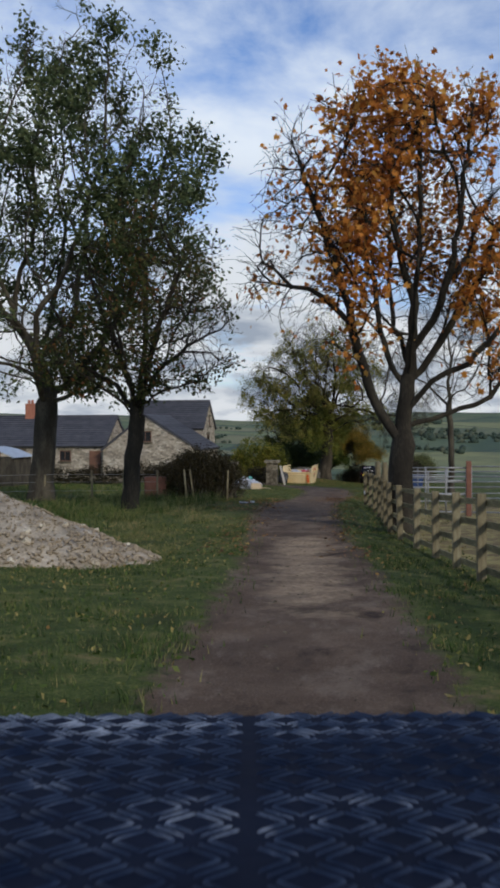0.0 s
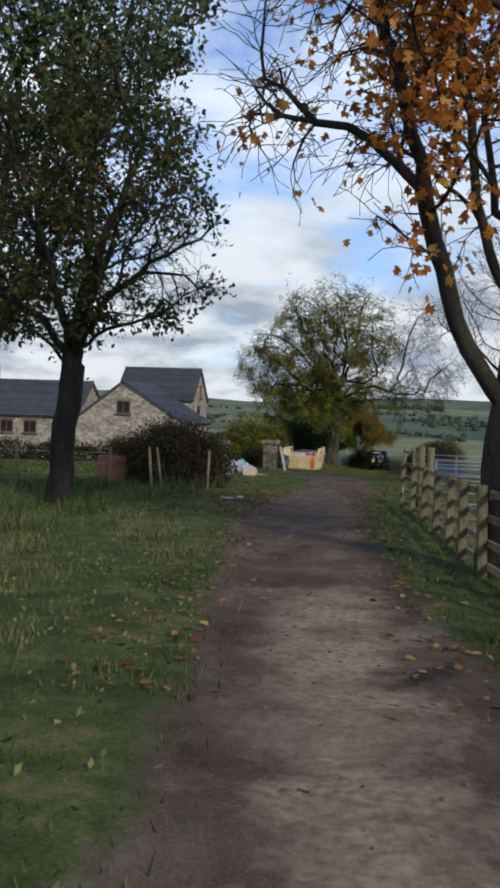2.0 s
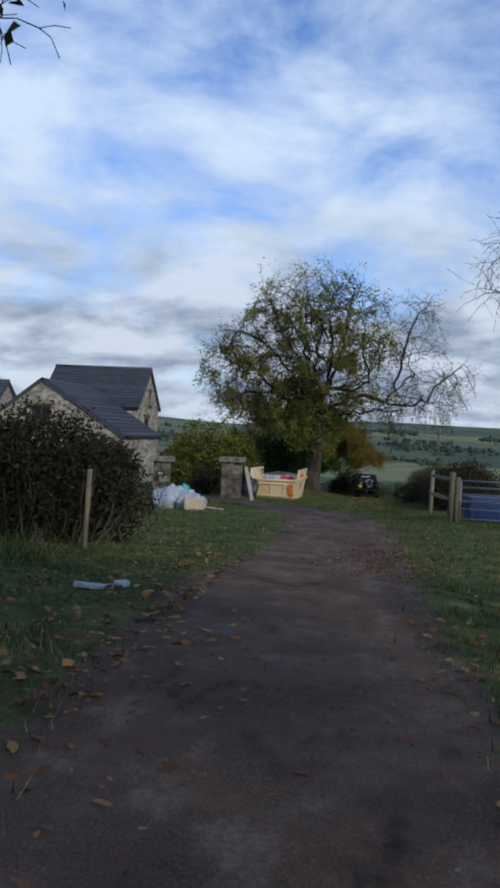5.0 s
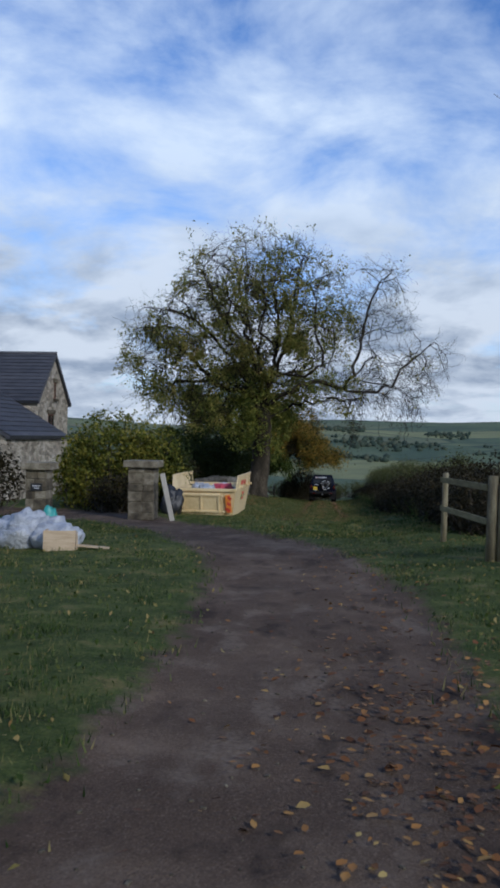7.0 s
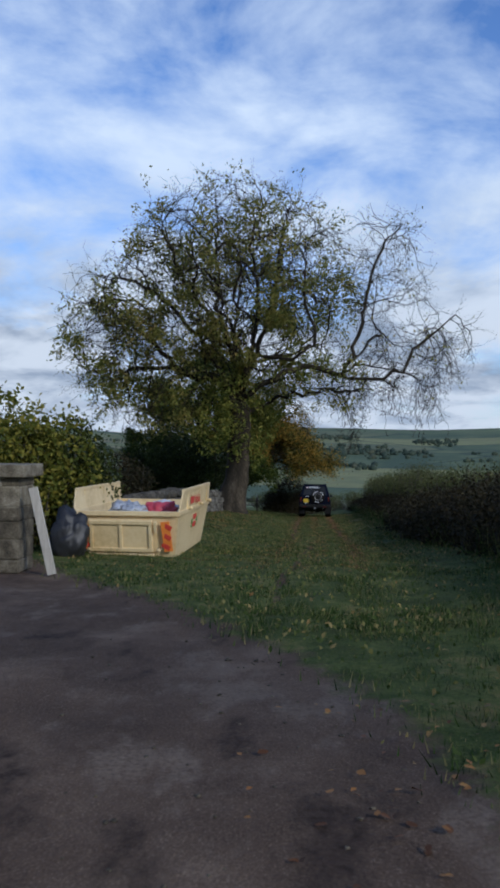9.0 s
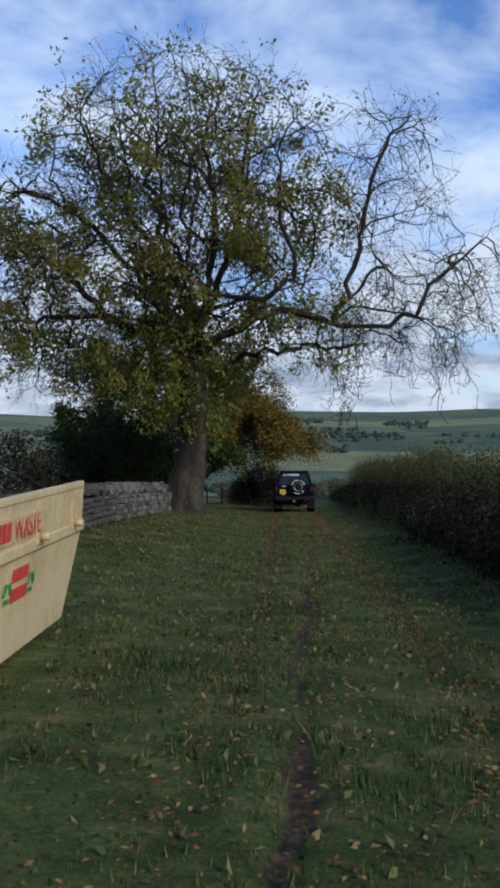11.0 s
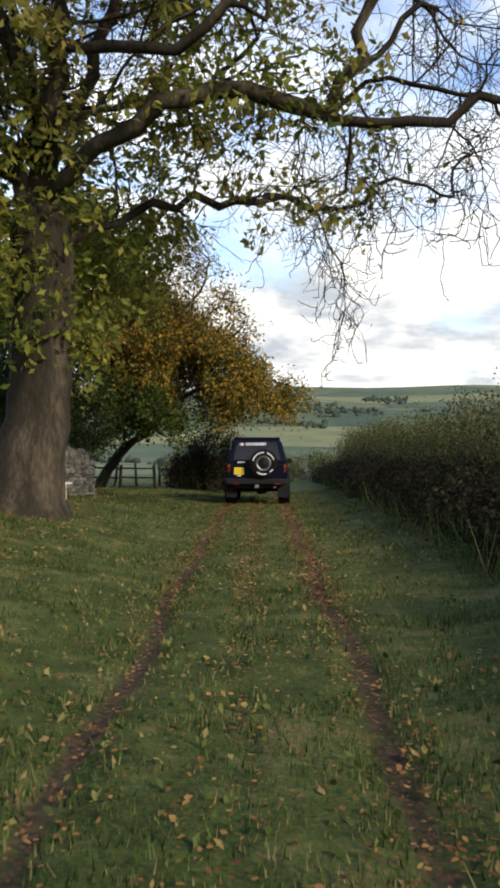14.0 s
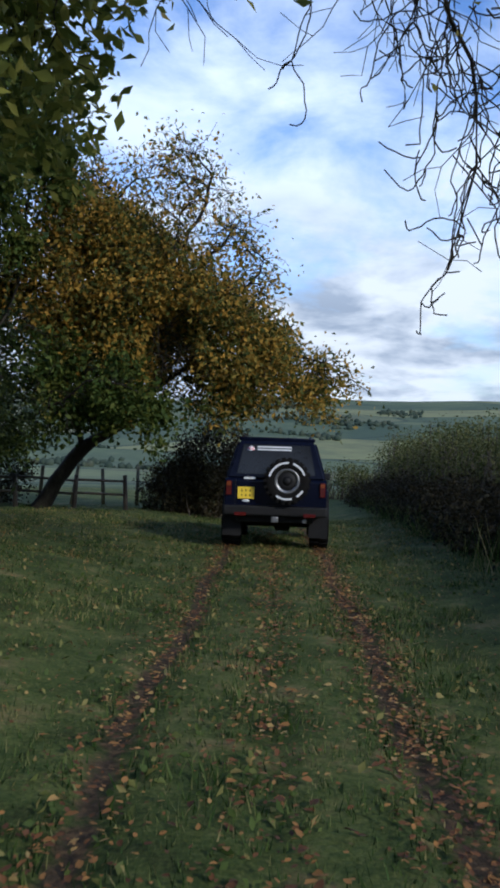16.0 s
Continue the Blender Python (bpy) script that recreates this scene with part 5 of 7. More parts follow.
def gate_pillar(label, x, y, wide, high, sign=False, turn=0.0):
    g = np.random.default_rng(int(abs(x * 10)))
    ob = thing("gate_pillar", label, "gate pillar", on_land(x, y, -0.05), turn)
    z = 0.0
    while z < high - 0.24:
        hc = min(g.uniform(0.2, 0.32), high - 0.2 - z)
        split = g.uniform(0.35, 0.65)
        for lo, hi in ((0, split), (split, 1)):
            w = (hi - lo) * wide
            bm = box((w - 0.012, wide - 0.01, hc - 0.012), (-wide / 2 + (lo + hi) / 2 * wide, g.uniform(-0.012, 0.012), z + hc / 2), (0, 0, g.uniform(-0.6, 0.6)), 0.02)
            part("stone", bm, PILLAR, ob)
        z += hc
    part("mortar", box((wide - 0.05, wide - 0.05, z), (0, 0, z / 2), bevel=0), PILLAR, ob)
    part("capstone", box((wide + 0.22, wide + 0.22, 0.19), (0, 0, z + 0.1), bevel=0.025), PILLAR, ob, "broad flat capstone")
    if sign:
        plate = part("sign", box((0.3, 0.015, 0.19), (0.02, -wide / 2 - 0.012, high * 0.58), bevel=0.004), BLACK, ob, "small black sign")
        for k, w in enumerate((0.2, 0.14)):
            part("lettering", box((w, 0.004, 0.022), (0.02, -wide / 2 - 0.022, high * 0.58 + 0.03 - k * 0.055), bevel=0), WHITE, plate, "white bar of lettering")
    return ob


BLACK = material("black_plastic", [(0.3, (0.012, 0.012, 0.013)), (0.7, (0.028, 0.028, 0.03))], 6, bump=0.2, rough=0.5)
gate_pillar("square stone gate pillar with a flat capstone", -5.38, 61.5, 0.72, 1.62)
gate_pillar("square stone gate pillar with a small black sign", -7.75, 59.8, 0.56, 1.55, True)
PLY = material("plywood", [(0.3, (0.4, 0.29, 0.17)), (0.7, (0.62, 0.5, 0.34))], 4, bump=0.15, stretch=(1, 8, 8))
PALE = material("pale_board", [(0.3, (0.38, 0.34, 0.27)), (0.7, (0.58, 0.54, 0.46))], 4, bump=0.2, stretch=(8, 8, 1))
plank = thing("board", "long pale board leaning against the gate pillar", "board", on_land(-4.62, 61.0))
part("plank", box((0.13, 0.04, 1.3), (0, 0, 0.62), (0, -13, 0), 0.006), PALE, plank)


def sack(name, label, at, size, mat, seed, turn=0):
    """A slumped, wrinkled sheet bag."""
    ob = thing(name, label, "bag", on_land(at[0], at[1], -0.03), turn)
    bm = bmesh.new()
    bmesh.ops.create_icosphere(bm, subdivisions=4, radius=0.5)
    for v in bm.verts:
        p = v.co.copy()
        k = 1 + 0.32 * noise.noise(p * 2.4 + Vector((seed, 0, 0))) + 0.3 * abs(noise.noise(p * 5 + Vector((0, seed, 0)))) + 0.16 * abs(noise.noise(p * 11 + Vector((seed, seed, 0))))
        v.co = Vector((p.x * size[0] * k, p.y * size[1] * k, max((p.z + 0.36) * size[2] * k, 0.0)))
    for f_ in bm.faces:
        f_.smooth = True
    part("sheet", bm, mat, ob)
    return ob


SHEET = material("crumpled_polythene", [(0.3, (0.26, 0.28, 0.31)), (0.5, (0.42, 0.44, 0.47)), (0.7, (0.6, 0.62, 0.65))], 5, bump=0.9, bump_scale=16, rough=0.4, depth=0.05)
TEAL = material("teal_plastic", [(0.3, (0.03, 0.22, 0.2)), (0.7, (0.08, 0.4, 0.36))], 5, bump=0.3, rough=0.4)
sack("rubbish_sack", "crumpled white polythene sheeting dumped on the grass", (-5.75, 53.1), (1.15, 0.8, 0.7), SHEET, 1)
sack("rubbish_sack", "crumpled white polythene bag beside a plywood box", (-5.15, 52.9), (0.8, 0.7, 0.5), SHEET, 4, 20)
sack("bag", "small teal plastic bag on the white sheeting", (-5.5, 53.4), (0.5, 0.35, 0.72), TEAL, 7)
ply = thing("plywood_box", "broken cream plywood box on the grass", "box", on_land(-4.95, 52.5), 8)
part("front", box((0.55, 0.025, 0.36), (0, -0.15, 0.17), (-12, 0, 0), 0.003), PLY, ply)
part("side", box((0.025, 0.4, 0.34), (-0.27, 0.05, 0.17), (0, 0, 0), 0.003), PLY, ply)
part("side", box((0.025, 0.4, 0.3), (0.27, 0.05, 0.15), (0, 0, 8), 0.003), PLY, ply)
slat = thing("plank", "short pale plank lying on the grass", "plank", on_land(-4.4, 52.5), 4)
part("board", box((0.6, 0.12, 0.03), (0, 0, 0.05), (0, 4, 0), 0.004), PLY, slat)
sack("bin_bag", "black plastic bin bag beside the yellow skip", (-4.95, 63.6), (0.6, 0.6, 0.9), BLACK, 9)
litter = thing("litter", "scrap of white plastic on the edge of the drive", "litter", on_land(-2.66, 36.4), 20)
part("sheet", box((0.42, 0.12, 0.05), (0, 0, 0.03), (0, 6, 0), 0.015), SHEET, litter)
part("sheet", box((0.16, 0.1, 0.06), (0.3, 0.1, 0.04), (8, 0, 30), 0.015), SHEET, litter)
log = thing("tarpaulin_bundle", "tan bundle with a pale board on it beside the ash trunk", "bundle", on_land(-4.75, 92.2, -0.03))
part("sheet", box((0.7, 0.5, 0.36), (0, 0, 0.18), bevel=0.06), PLY, log)
part("board", box((0.85, 0.16, 0.035), (0.08, -0.1, 0.38), bevel=0.005), WHITE, log, "pale board")


# ---------------------------------------------------------------- the skip
def build_skip():
    paint = material("cream_paint", [(0.3, (0.5, 0.36, 0.16)), (0.5, (0.7, 0.54, 0.28)), (0.7, (0.78, 0.63, 0.36))], 1.3, bump=0.15, bump_scale=16, rough=0.5)
    red = material("red_lettering", [(0.3, (0.5, 0.04, 0.03)), (0.7, (0.68, 0.08, 0.05))], 5, bump=0, rough=0.5)
    orange = material("orange_chevron", [(0.3, (0.72, 0.2, 0.03)), (0.7, (0.85, 0.3, 0.05))], 5, bump=0, rough=0.4)
    green = material("green_mark", [(0.3, (0.03, 0.22, 0.06)), (0.7, (0.06, 0.35, 0.1))], 5, bump=0, rough=0.5)
    ob = thing("skip", "cream-painted steel rubbish skip with red lettering, full of waste", "skip", on_land(-4.02, 65.9, -0.02), -1.5)
    W, L, H, E = 0.95, 1.85, 0.86, 0.40           # half width, half length, rim height, raised side

    def sheet(quad, thick=0.03):
        bm = bmesh.new()
        vs = [Vector(p) for p in quad]
        nrm = (vs[1] - vs[0]).cross(vs[2] - vs[0]).normalized() * thick
        a = [bm.verts.new(v) for v in vs]
        b = [bm.verts.new(v + nrm) for v in vs]
        bm.faces.new(a)
        bm.faces.new(b[::-1])
        for k in range(len(a)):
            j = (k + 1) % len(a)
            bm.faces.new((a[k], b[k], b[j], a[j]))
        bmesh.ops.recalc_face_normals(bm, faces=bm.faces)
        return bm
    fw, fl = 0.84, 1.5                             # half width and length of the floor
    part("floor", box((2 * fw, 2 * fl, 0.05), (0, 0, 0.06), bevel=0.01), paint, ob)
    for s in (1, -1):
        side = part("side_wall", sheet([(s * fw, -fl - 0.1, 0.04), (s * fw, fl, 0.04), (s * W, L, H), (s * W, -L + 0.06, H)][::s]), paint, ob)
        part("raised_side", sheet([(s * W, -L + 0.12, H), (s * W, L, H), (s * (W + 0.04), L - 0.05, H + E), (s * (W + 0.04), -L + 0.36, H + E)][::s]), paint, ob)
        part("rim", box((0.07, 2 * L - 0.05, 0.09), (s * (W + 0.02), 0.02, H), bevel=0.015), paint, ob)
        part("rim", box((0.06, 2 * L - 0.45, 0.06), (s * (W + 0.05), 0.15, H + E), bevel=0.012), paint, ob)
        for y in (-0.95, 0.4, 1.45):
            part("stiffener", box((0.05, 0.12, E), (s * (W + 0.045), y, H + E / 2), bevel=0.01), paint, ob)
            part("lug", tube([(s * (W + 0.06), y, H + 0.06), (s * (W + 0.15), y, H + 0.06)], 0.035, 8), paint, ob)
    for e in (-1, 1):
        part("end_wall", sheet([(-fw, e * (fl + (0.1 if e < 0 else 0)), 0.04), (fw, e * (fl + (0.1 if e < 0 else 0)), 0.04), (W, e * (L - 0.06), H), (-W, e * (L - 0.06), H)][::e]), paint, ob)
        part("rim", box((2 * W, 0.08, 0.09), (0, e * (L - 0.05), H), bevel=0.015), paint, ob)
    # drop door at the end that faces the drive
    y0, y1, lean = -1.64, -1.81, 12.5
    door = part("door", box((1.16, 0.05, 0.6), (-0.08, -1.76, 0.46), (lean, 0, 0), 0.01), paint, ob)
    for x in (-0.62, -0.08, 0.46):
        part("rib", box((0.06, 0.05, 0.56), (x, -1.79, 0.46), (lean, 0, 0), 0.008), paint, door)
    for z in (0.2, 0.7):
        part("rib", box((1.16, 0.06, 0.07), (-0.08, -1.79 + (0.46 - z) * 0.22, z), (lean, 0, 0), 0.01), paint, door)
    part("step", box((1.2, 0.1, 0.07), (-0.08, -1.7, 0.1), bevel=0.012), paint, ob)
    for x in (-0.7, 0.56):
        part("latch", box((0.05, 0.06, 0.2), (x, -1.83, 0.62), (lean, 0, 0), 0.008), paint, ob)
        part("hinge", tube([(x, -1.74, 0.2), (x + 0.08, -1.74, 0.2)], 0.03, 8), paint, ob)
    for s in (1, -1):
        x = s * 0.76
        plate = part("reflector", box((0.16, 0.012, 0.56), (x, -1.775, 0.45), (lean, -s * 6, 0), 0.002), orange, ob, "orange and red chevron plate")
        for k in range(3):
            part("stripe", box((0.165, 0.006, 0.085), (x + s * (k - 1) * 0.018, -1.784 - (0.45 - 0.27 - k * 0.18) * -0.22, 0.27 + k * 0.18), (lean, s * 28, 0), 0.001), red, plate)
    # lettering on the raised side towards the lane
    def bars(y0, y1, z, h, mat_, parent, n=3):
        g = np.random.default_rng(int(1000 * z))
        step = (y1 - y0) / n
        for k in range(n):
            part("lettering", box((0.006, step * 0.8, h), (x_face(z) + 0.012, y0 + step * (k + 0.5), z), (0, 5.0, 0), 0), mat_, parent, "red bar of lettering")
    x_face = lambda z: W + 0.035 + (z - H) * 0.11 if z > H else fw + 0.03 + (W - fw) * z / H
    board = part("name_panel", box((0.012, 1.1, 0.2), (x_face(H + 0.18) + 0.004, -0.1, H + 0.18), (0, 6.0, 0), 0.002), paint, ob)
    bars(-0.7, -0.28, H + 0.18, 0.14, red, board, 4)
    txt = bpy.data.curves.new("lettering", "FONT")
    txt.body, txt.size, txt.extrude, txt.align_x = "WASTE", 0.25, 0.002, "CENTER"
    word = new("lettering", txt)
    dg = bpy.context.evaluated_depsgraph_get()
    me = bpy.data.meshes.new_from_object(word.evaluated_get(dg))
    bpy.data.objects.remove(word)
    w = part("lettering", me, red, board, "red painted word")
    w.matrix_basis = Matrix.Translation((x_face(H + 0.18) + 0.016, 0.1, H + 0.1)) @ pose(0, 0, 0, 90, 0, 90) @ Matrix.Diagonal((0.78, 1, 1, 1))
    mark = part("label", box((0.006, 0.62, 0.34), (x_face(0.58) + 0.004, 0.06, 0.58), (0, 8.0, 0), 0.001), paint, ob)
    for z in (0.68, 0.53):
        bars(-0.14, 0.26, z, 0.1, red, mark, 5)
    for y in (-0.22, 0.34):
        bm = bmesh.new()
        for k in range(3):
            a = k * 2.094 + 0.5
            add_box(bm, (0.006, 0.035, 0.1), (0, 0.06 * math.cos(a), 0.06 * math.sin(a)), (math.degrees(a), 0, 0))
        r = part("mark", bm, green, mark, "green three-part ring mark")
        r.matrix_basis = pose(x_face(0.57) + 0.014, y, 0.57, 0, 8, 0)
    return ob


build_skip()
skip_z = float(land(-4.02, 65.9)) + 0.68


def waste(name, label, x, y, size, mat, seed):
    ob = sack(name, label, (x, y), size, mat, seed, seed * 40)
    ob.location.z = skip_z - 0.02
    return ob


RED_BAG = material("red_plastic", [(0.3, (0.4, 0.03, 0.05)), (0.7, (0.62, 0.1, 0.12))], 6, bump=0.4, rough=0.4)
RUBBISH = material("mixed_waste", [(0.3, (0.12, 0.11, 0.1)), (0.5, (0.35, 0.34, 0.33)), (0.7, (0.6, 0.6, 0.6))], 5, bump=0.8, bump_scale=12)
fill = thing("waste_load", "grey mixed building waste filling the skip", "waste", (-4.02, 65.9, skip_z - 0.5))
bm = bmesh.new()
bmesh.ops.create_grid(bm, x_segments=40, y_segments=60, size=1.0)
for v in bm.verts:
    v.co = Vector((v.co.x * 0.84, v.co.y * 1.62, 0.5 + 0.12 * noise.noise(v.co * 3) + 0.1 * abs(noise.noise(v.co * 8))))
part("rubbish", bm, RUBBISH, fill)
waste("rubbish_bag", "red and white plastic bag in the skip", -3.6, 65.15, (0.6, 0.5, 0.36), RED_BAG, 2)
waste("rubbish_bag", "pale plastic bag in the skip", -4.1, 65.0, (0.6, 0.5, 0.3), SHEET, 3)
waste("rubbish_bag", "pale plastic bag in the skip", -4.35, 65.5, (0.6, 0.6, 0.32), SHEET, 5)
waste("rubbish_bag", "white plastic bag in the skip", -3.75, 66.2, (0.5, 0.6, 0.28), WHITE, 6)


# ---------------------------------------------------------------- houses
def window(parent, at, w, h, facing, frame_mat):
    """A recessed window: frame, pane, sill and lintel. facing: degrees about z, 0 looks to -y."""
    m = pose(*at, 0, 0, facing)
    ob = part("window", box((w, 0.06, h), (0, 0.03, 0), bevel=0.004), frame_mat, parent)
    ob.matrix_basis = m
    part("pane", box((w - 0.14, 0.02, h - 0.14), (0, -0.012, 0), bevel=0), GLASS_DARK, ob)
    part("glazing_bar", box((0.04, 0.03, h - 0.1), (0, -0.02, 0), bevel=0), frame_mat, ob)
    part("sill", box((w + 0.2, 0.16, 0.1), (0, -0.05, -h / 2 - 0.05), bevel=0.01), PILLAR, ob)
    part("lintel", box((w + 0.3, 0.1, 0.2), (0, -0.01, h / 2 + 0.1), bevel=0.01), PILLAR, ob)
    return ob


def slated(parent, a, b, c, d, rows):
    """A roof plane of overlapping slate courses. a, b: eave ends; c, d: ridge ends over b and a."""
    a, b, c, d = (Vector(p) for p in (a, b, c, d))
    up = (d - a)
    nrm = (b - a).cross(up).normalized()
    if nrm.z < 0:
        nrm = -nrm
    roof = bmesh.new()
    lo = [roof.verts.new(p) for p in (a, b, c, d)]
    hi = [roof.verts.new(p - nrm * 0.14) for p in (a, b, c, d)]
    roof.faces.new(lo)
    roof.faces.new(hi[::-1])
    for k in range(4):
        roof.faces.new((lo[k], hi[k], hi[(k + 1) % 4], lo[(k + 1) % 4]))
    bmesh.ops.recalc_face_normals(roof, faces=roof.faces)
    deck = part("roof", roof, SLATE, parent)
    for k in range(rows):
        t0, t1 = k / rows, min(1.0, (k + 1.12) / rows)
        l0, r0, l1, r1 = a + (d - a) * t0, b + (c - b) * t0, a + (d - a) * t1, b + (c - b) * t1
        bm = bmesh.new()
        v = [bm.verts.new(p) for p in (l0 + nrm * 0.045, r0 + nrm * 0.045, r1 + nrm * 0.012, l1 + nrm * 0.012, l0 + nrm * 0.004, r0 + nrm * 0.004)]
        bm.faces.new(v[:4])
        bm.faces.new((v[0], v[4], v[5], v[1]))
        bmesh.ops.recalc_face_normals(bm, faces=bm.faces)
        part("slate_course", bm, SLATE, deck)
    return deck


def gabled(name, label, x0, x1, y0, y1, base, eave, ridge, ridge_along="x", apex=None, rows=14):
    """A stone house with a pitched slate roof; ridge along x or y."""
    ob = thing(name, label, "house")
    t = 0.45
    if ridge_along == "x":
        ym = (y0 + y1) / 2
        for y in (y0 + t / 2, y1 - t / 2):
            part("wall", box((x1 - x0 - 2 * t, t, eave - base), ((x0 + x1) / 2, y, (base + eave) / 2), bevel=0), HOUSE, ob)
        for x in (x0 + t / 2, x1 - t / 2):
            bm = prism([(y0, base), (y1, base), (y1, eave), (ym, ridge), (y0, eave)], t, "X")
            bmesh.ops.translate(bm, vec=(x, 0, 0), verts=bm.verts)
            part("gable_wall", bm, HOUSE, ob)
        k = (ridge - eave) / (ym - y0)
        slated(ob, (x0 - 0.12, y0 - 0.25, eave - 0.25 * k + 0.16), (x1 + 0.12, y0 - 0.25, eave - 0.25 * k + 0.16), (x1 + 0.12, ym, ridge + 0.16), (x0 - 0.12, ym, ridge + 0.16), rows)
        slated(ob, (x0 - 0.12, y1 + 0.25, eave - 0.25 * k + 0.16), (x1 + 0.12, y1 + 0.25, eave - 0.25 * k + 0.16), (x1 + 0.12, ym, ridge + 0.16), (x0 - 0.12, ym, ridge + 0.16), rows)
        part("ridge_tile", tube([(x0 - 0.12, ym, ridge + 0.17), (x1 + 0.12, ym, ridge + 0.17)], 0.09, 8), SLATE, ob)
    else:
        for x, e in ((x0 + t / 2, eave), (x1 - t / 2, eave)):
            part("wall", box((t, y1 - y0 - 2 * t, e - base), (x, (y0 + y1) / 2, (base + e) / 2), bevel=0), HOUSE, ob)
        for y in (y0 + t / 2, y1 - t / 2):
            bm = prism([(x0, base), (x1, base), (x1, eave), (apex, ridge), (x0, eave)], t, "Y")
            bmesh.ops.translate(bm, vec=(0, y, 0), verts=bm.verts)
            part("gable_wall", bm, HOUSE, ob)
        kl, kr = (ridge - eave) / (apex - x0), (ridge - eave) / (x1 - apex)
        slated(ob, (x0 - 0.2, y0 - 0.1, eave - 0.2 * kl + 0.16), (x0 - 0.2, y1, eave - 0.2 * kl + 0.16), (apex, y1, ridge + 0.16), (apex, y0 - 0.1, ridge + 0.16), rows)
        slated(ob, (x1 + 0.2, y0 - 0.1, eave - 0.2 * kr + 0.16), (x1 + 0.2, y1, eave - 0.2 * kr + 0.16), (apex, y1, ridge + 0.16), (apex, y0 - 0.1, ridge + 0.16), rows)
    return ob


main_house = gabled("house", "tall stone farmhouse with a steep dark slate roof", -19.6, -13.75, 77.6, 82.4, -3.6, 0.95, 3.15)
window(main_house, (-13.74, 79.6, -0.5), 0.9, 1.7, 90, FRAME)
window(main_house, (-13.74, 80.2, 1.5), 0.3, 0.8, 90, FRAME)
wing = gabled("barn", "low stone gabled barn with a slate roof", -20.0, -12.4, 70.0, 77.4, -3.6, -0.75, 1.85, "y", -16.6)
window(wing, (-16.55, 69.99, 0.28), 0.95, 0.85, 0, FRAME)
cottage = gabled("cottage", "long low pale stone cottage with a slate roof", -33.5, -20.2, 71.0, 77.0, -3.4, -0.45, 1.8)
for x in (-29.5, -27.4, -25.2, -23.5):
    window(cottage, (x, 70.99, -1.25), 0.95, 0.85, 0, FRAME)
door = part("door", box((0.95, 0.1, 2.0), (-21.0, 70.98, -1.85), bevel=0.01), FRAME, cottage, "dark brown plank door")
part("handle", tube([(-20.7, 70.92, -1.9), (-20.7, 70.92, -1.78)], 0.02, 6), GALV, door)
part("chimney", box((0.75, 0.6, 1.6), (-27.7, 74.0, 2.25), bevel=0.02), CHIMNEY, cottage, "red brick chimney stack")
part("chimney_pot", tube([(-27.85, 74.0, 3.05), (-27.85, 74.0, 3.35)], [0.12, 0.1], 10), CHIMNEY, cottage)
part("chimney_pot", tube([(-27.55, 74.0, 3.05), (-27.55, 74.0, 3.35)], [0.12, 0.1], 10), CHIMNEY, cottage)
TIN = material("pale_blue_tin", [(0.3, (0.28, 0.34, 0.4)), (0.7, (0.48, 0.54, 0.6))], 2, bump=0.2, rough=0.5)
shed = thing("shed", "small shed with a pale blue-grey tin roof", "shed", on_land(-24.4, 60))
part("wall", box((4.4, 3.0, 2.0), (0, 0, 1.0), bevel=0.01), BARK_BROWN, shed)
roof_bm = bmesh.new()
prof = [(-2.4 + 0.2 * k, 2.0 + 0.75 * math.cos((-2.4 + 0.2 * k) / 2.4 * 1.5)) for k in range(25)]
for (a, za), (b, zb) in zip(prof, prof[1:]):
    vs = [roof_bm.verts.new(p) for p in ((a, -1.6, za), (b, -1.6, zb), (b, 1.6, zb), (a, 1.6, za), (a, -1.6, za - 0.08), (b, -1.6, zb - 0.08))]
    roof_bm.faces.new(vs[:4])
    roof_bm.faces.new((vs[0], vs[4], vs[5], vs[1]))
part("roof", roof_bm, TIN, shed)

# ---------------------------------------------------------------- vehicles
NAVY = material("navy_paint", [(0.3, (0.002, 0.003, 0.01)), (0.7, (0.0045, 0.006, 0.018))], 2, bump=0.02, rough=0.2, gloss=0.12, fine=0.6)
TYRE = material("tyre_rubber", [(0.3, (0.005, 0.005, 0.005)), (0.7, (0.012, 0.011, 0.01))], 6, bump=0.4, rough=0.9, gloss=0.1)
TRIM = material("black_trim", [(0.3, (0.006, 0.006, 0.0065)), (0.7, (0.015, 0.0145, 0.0145))], 5, bump=0.2, rough=0.6, gloss=0.2)
STEEL = material("dull_steel", [(0.3, (0.12, 0.12, 0.12)), (0.7, (0.3, 0.3, 0.3))], 8, bump=0.1, rough=0.4, metal=0.8)
PLATE = material("yellow_plate", [(0.3, (0.72, 0.5, 0.02)), (0.7, (0.82, 0.6, 0.04))], 5, bump=0, rough=0.4)
LENS_RED = material("red_lens", [(0.3, (0.055, 0.005, 0.005)), (0.7, (0.09, 0.008, 0.007))], 5, bump=0, rough=0.15)
LENS_AMBER = material("amber_lens", [(0.3, (0.14, 0.03, 0.008)), (0.7, (0.19, 0.05, 0.012))], 5, bump=0, rough=0.15)
GLAZING = material("tinted_glass", [(0.3, (0.006, 0.0065, 0.008)), (0.7, (0.014, 0.015, 0.018))], 2, bump=0, rough=0.1, gloss=0.35)


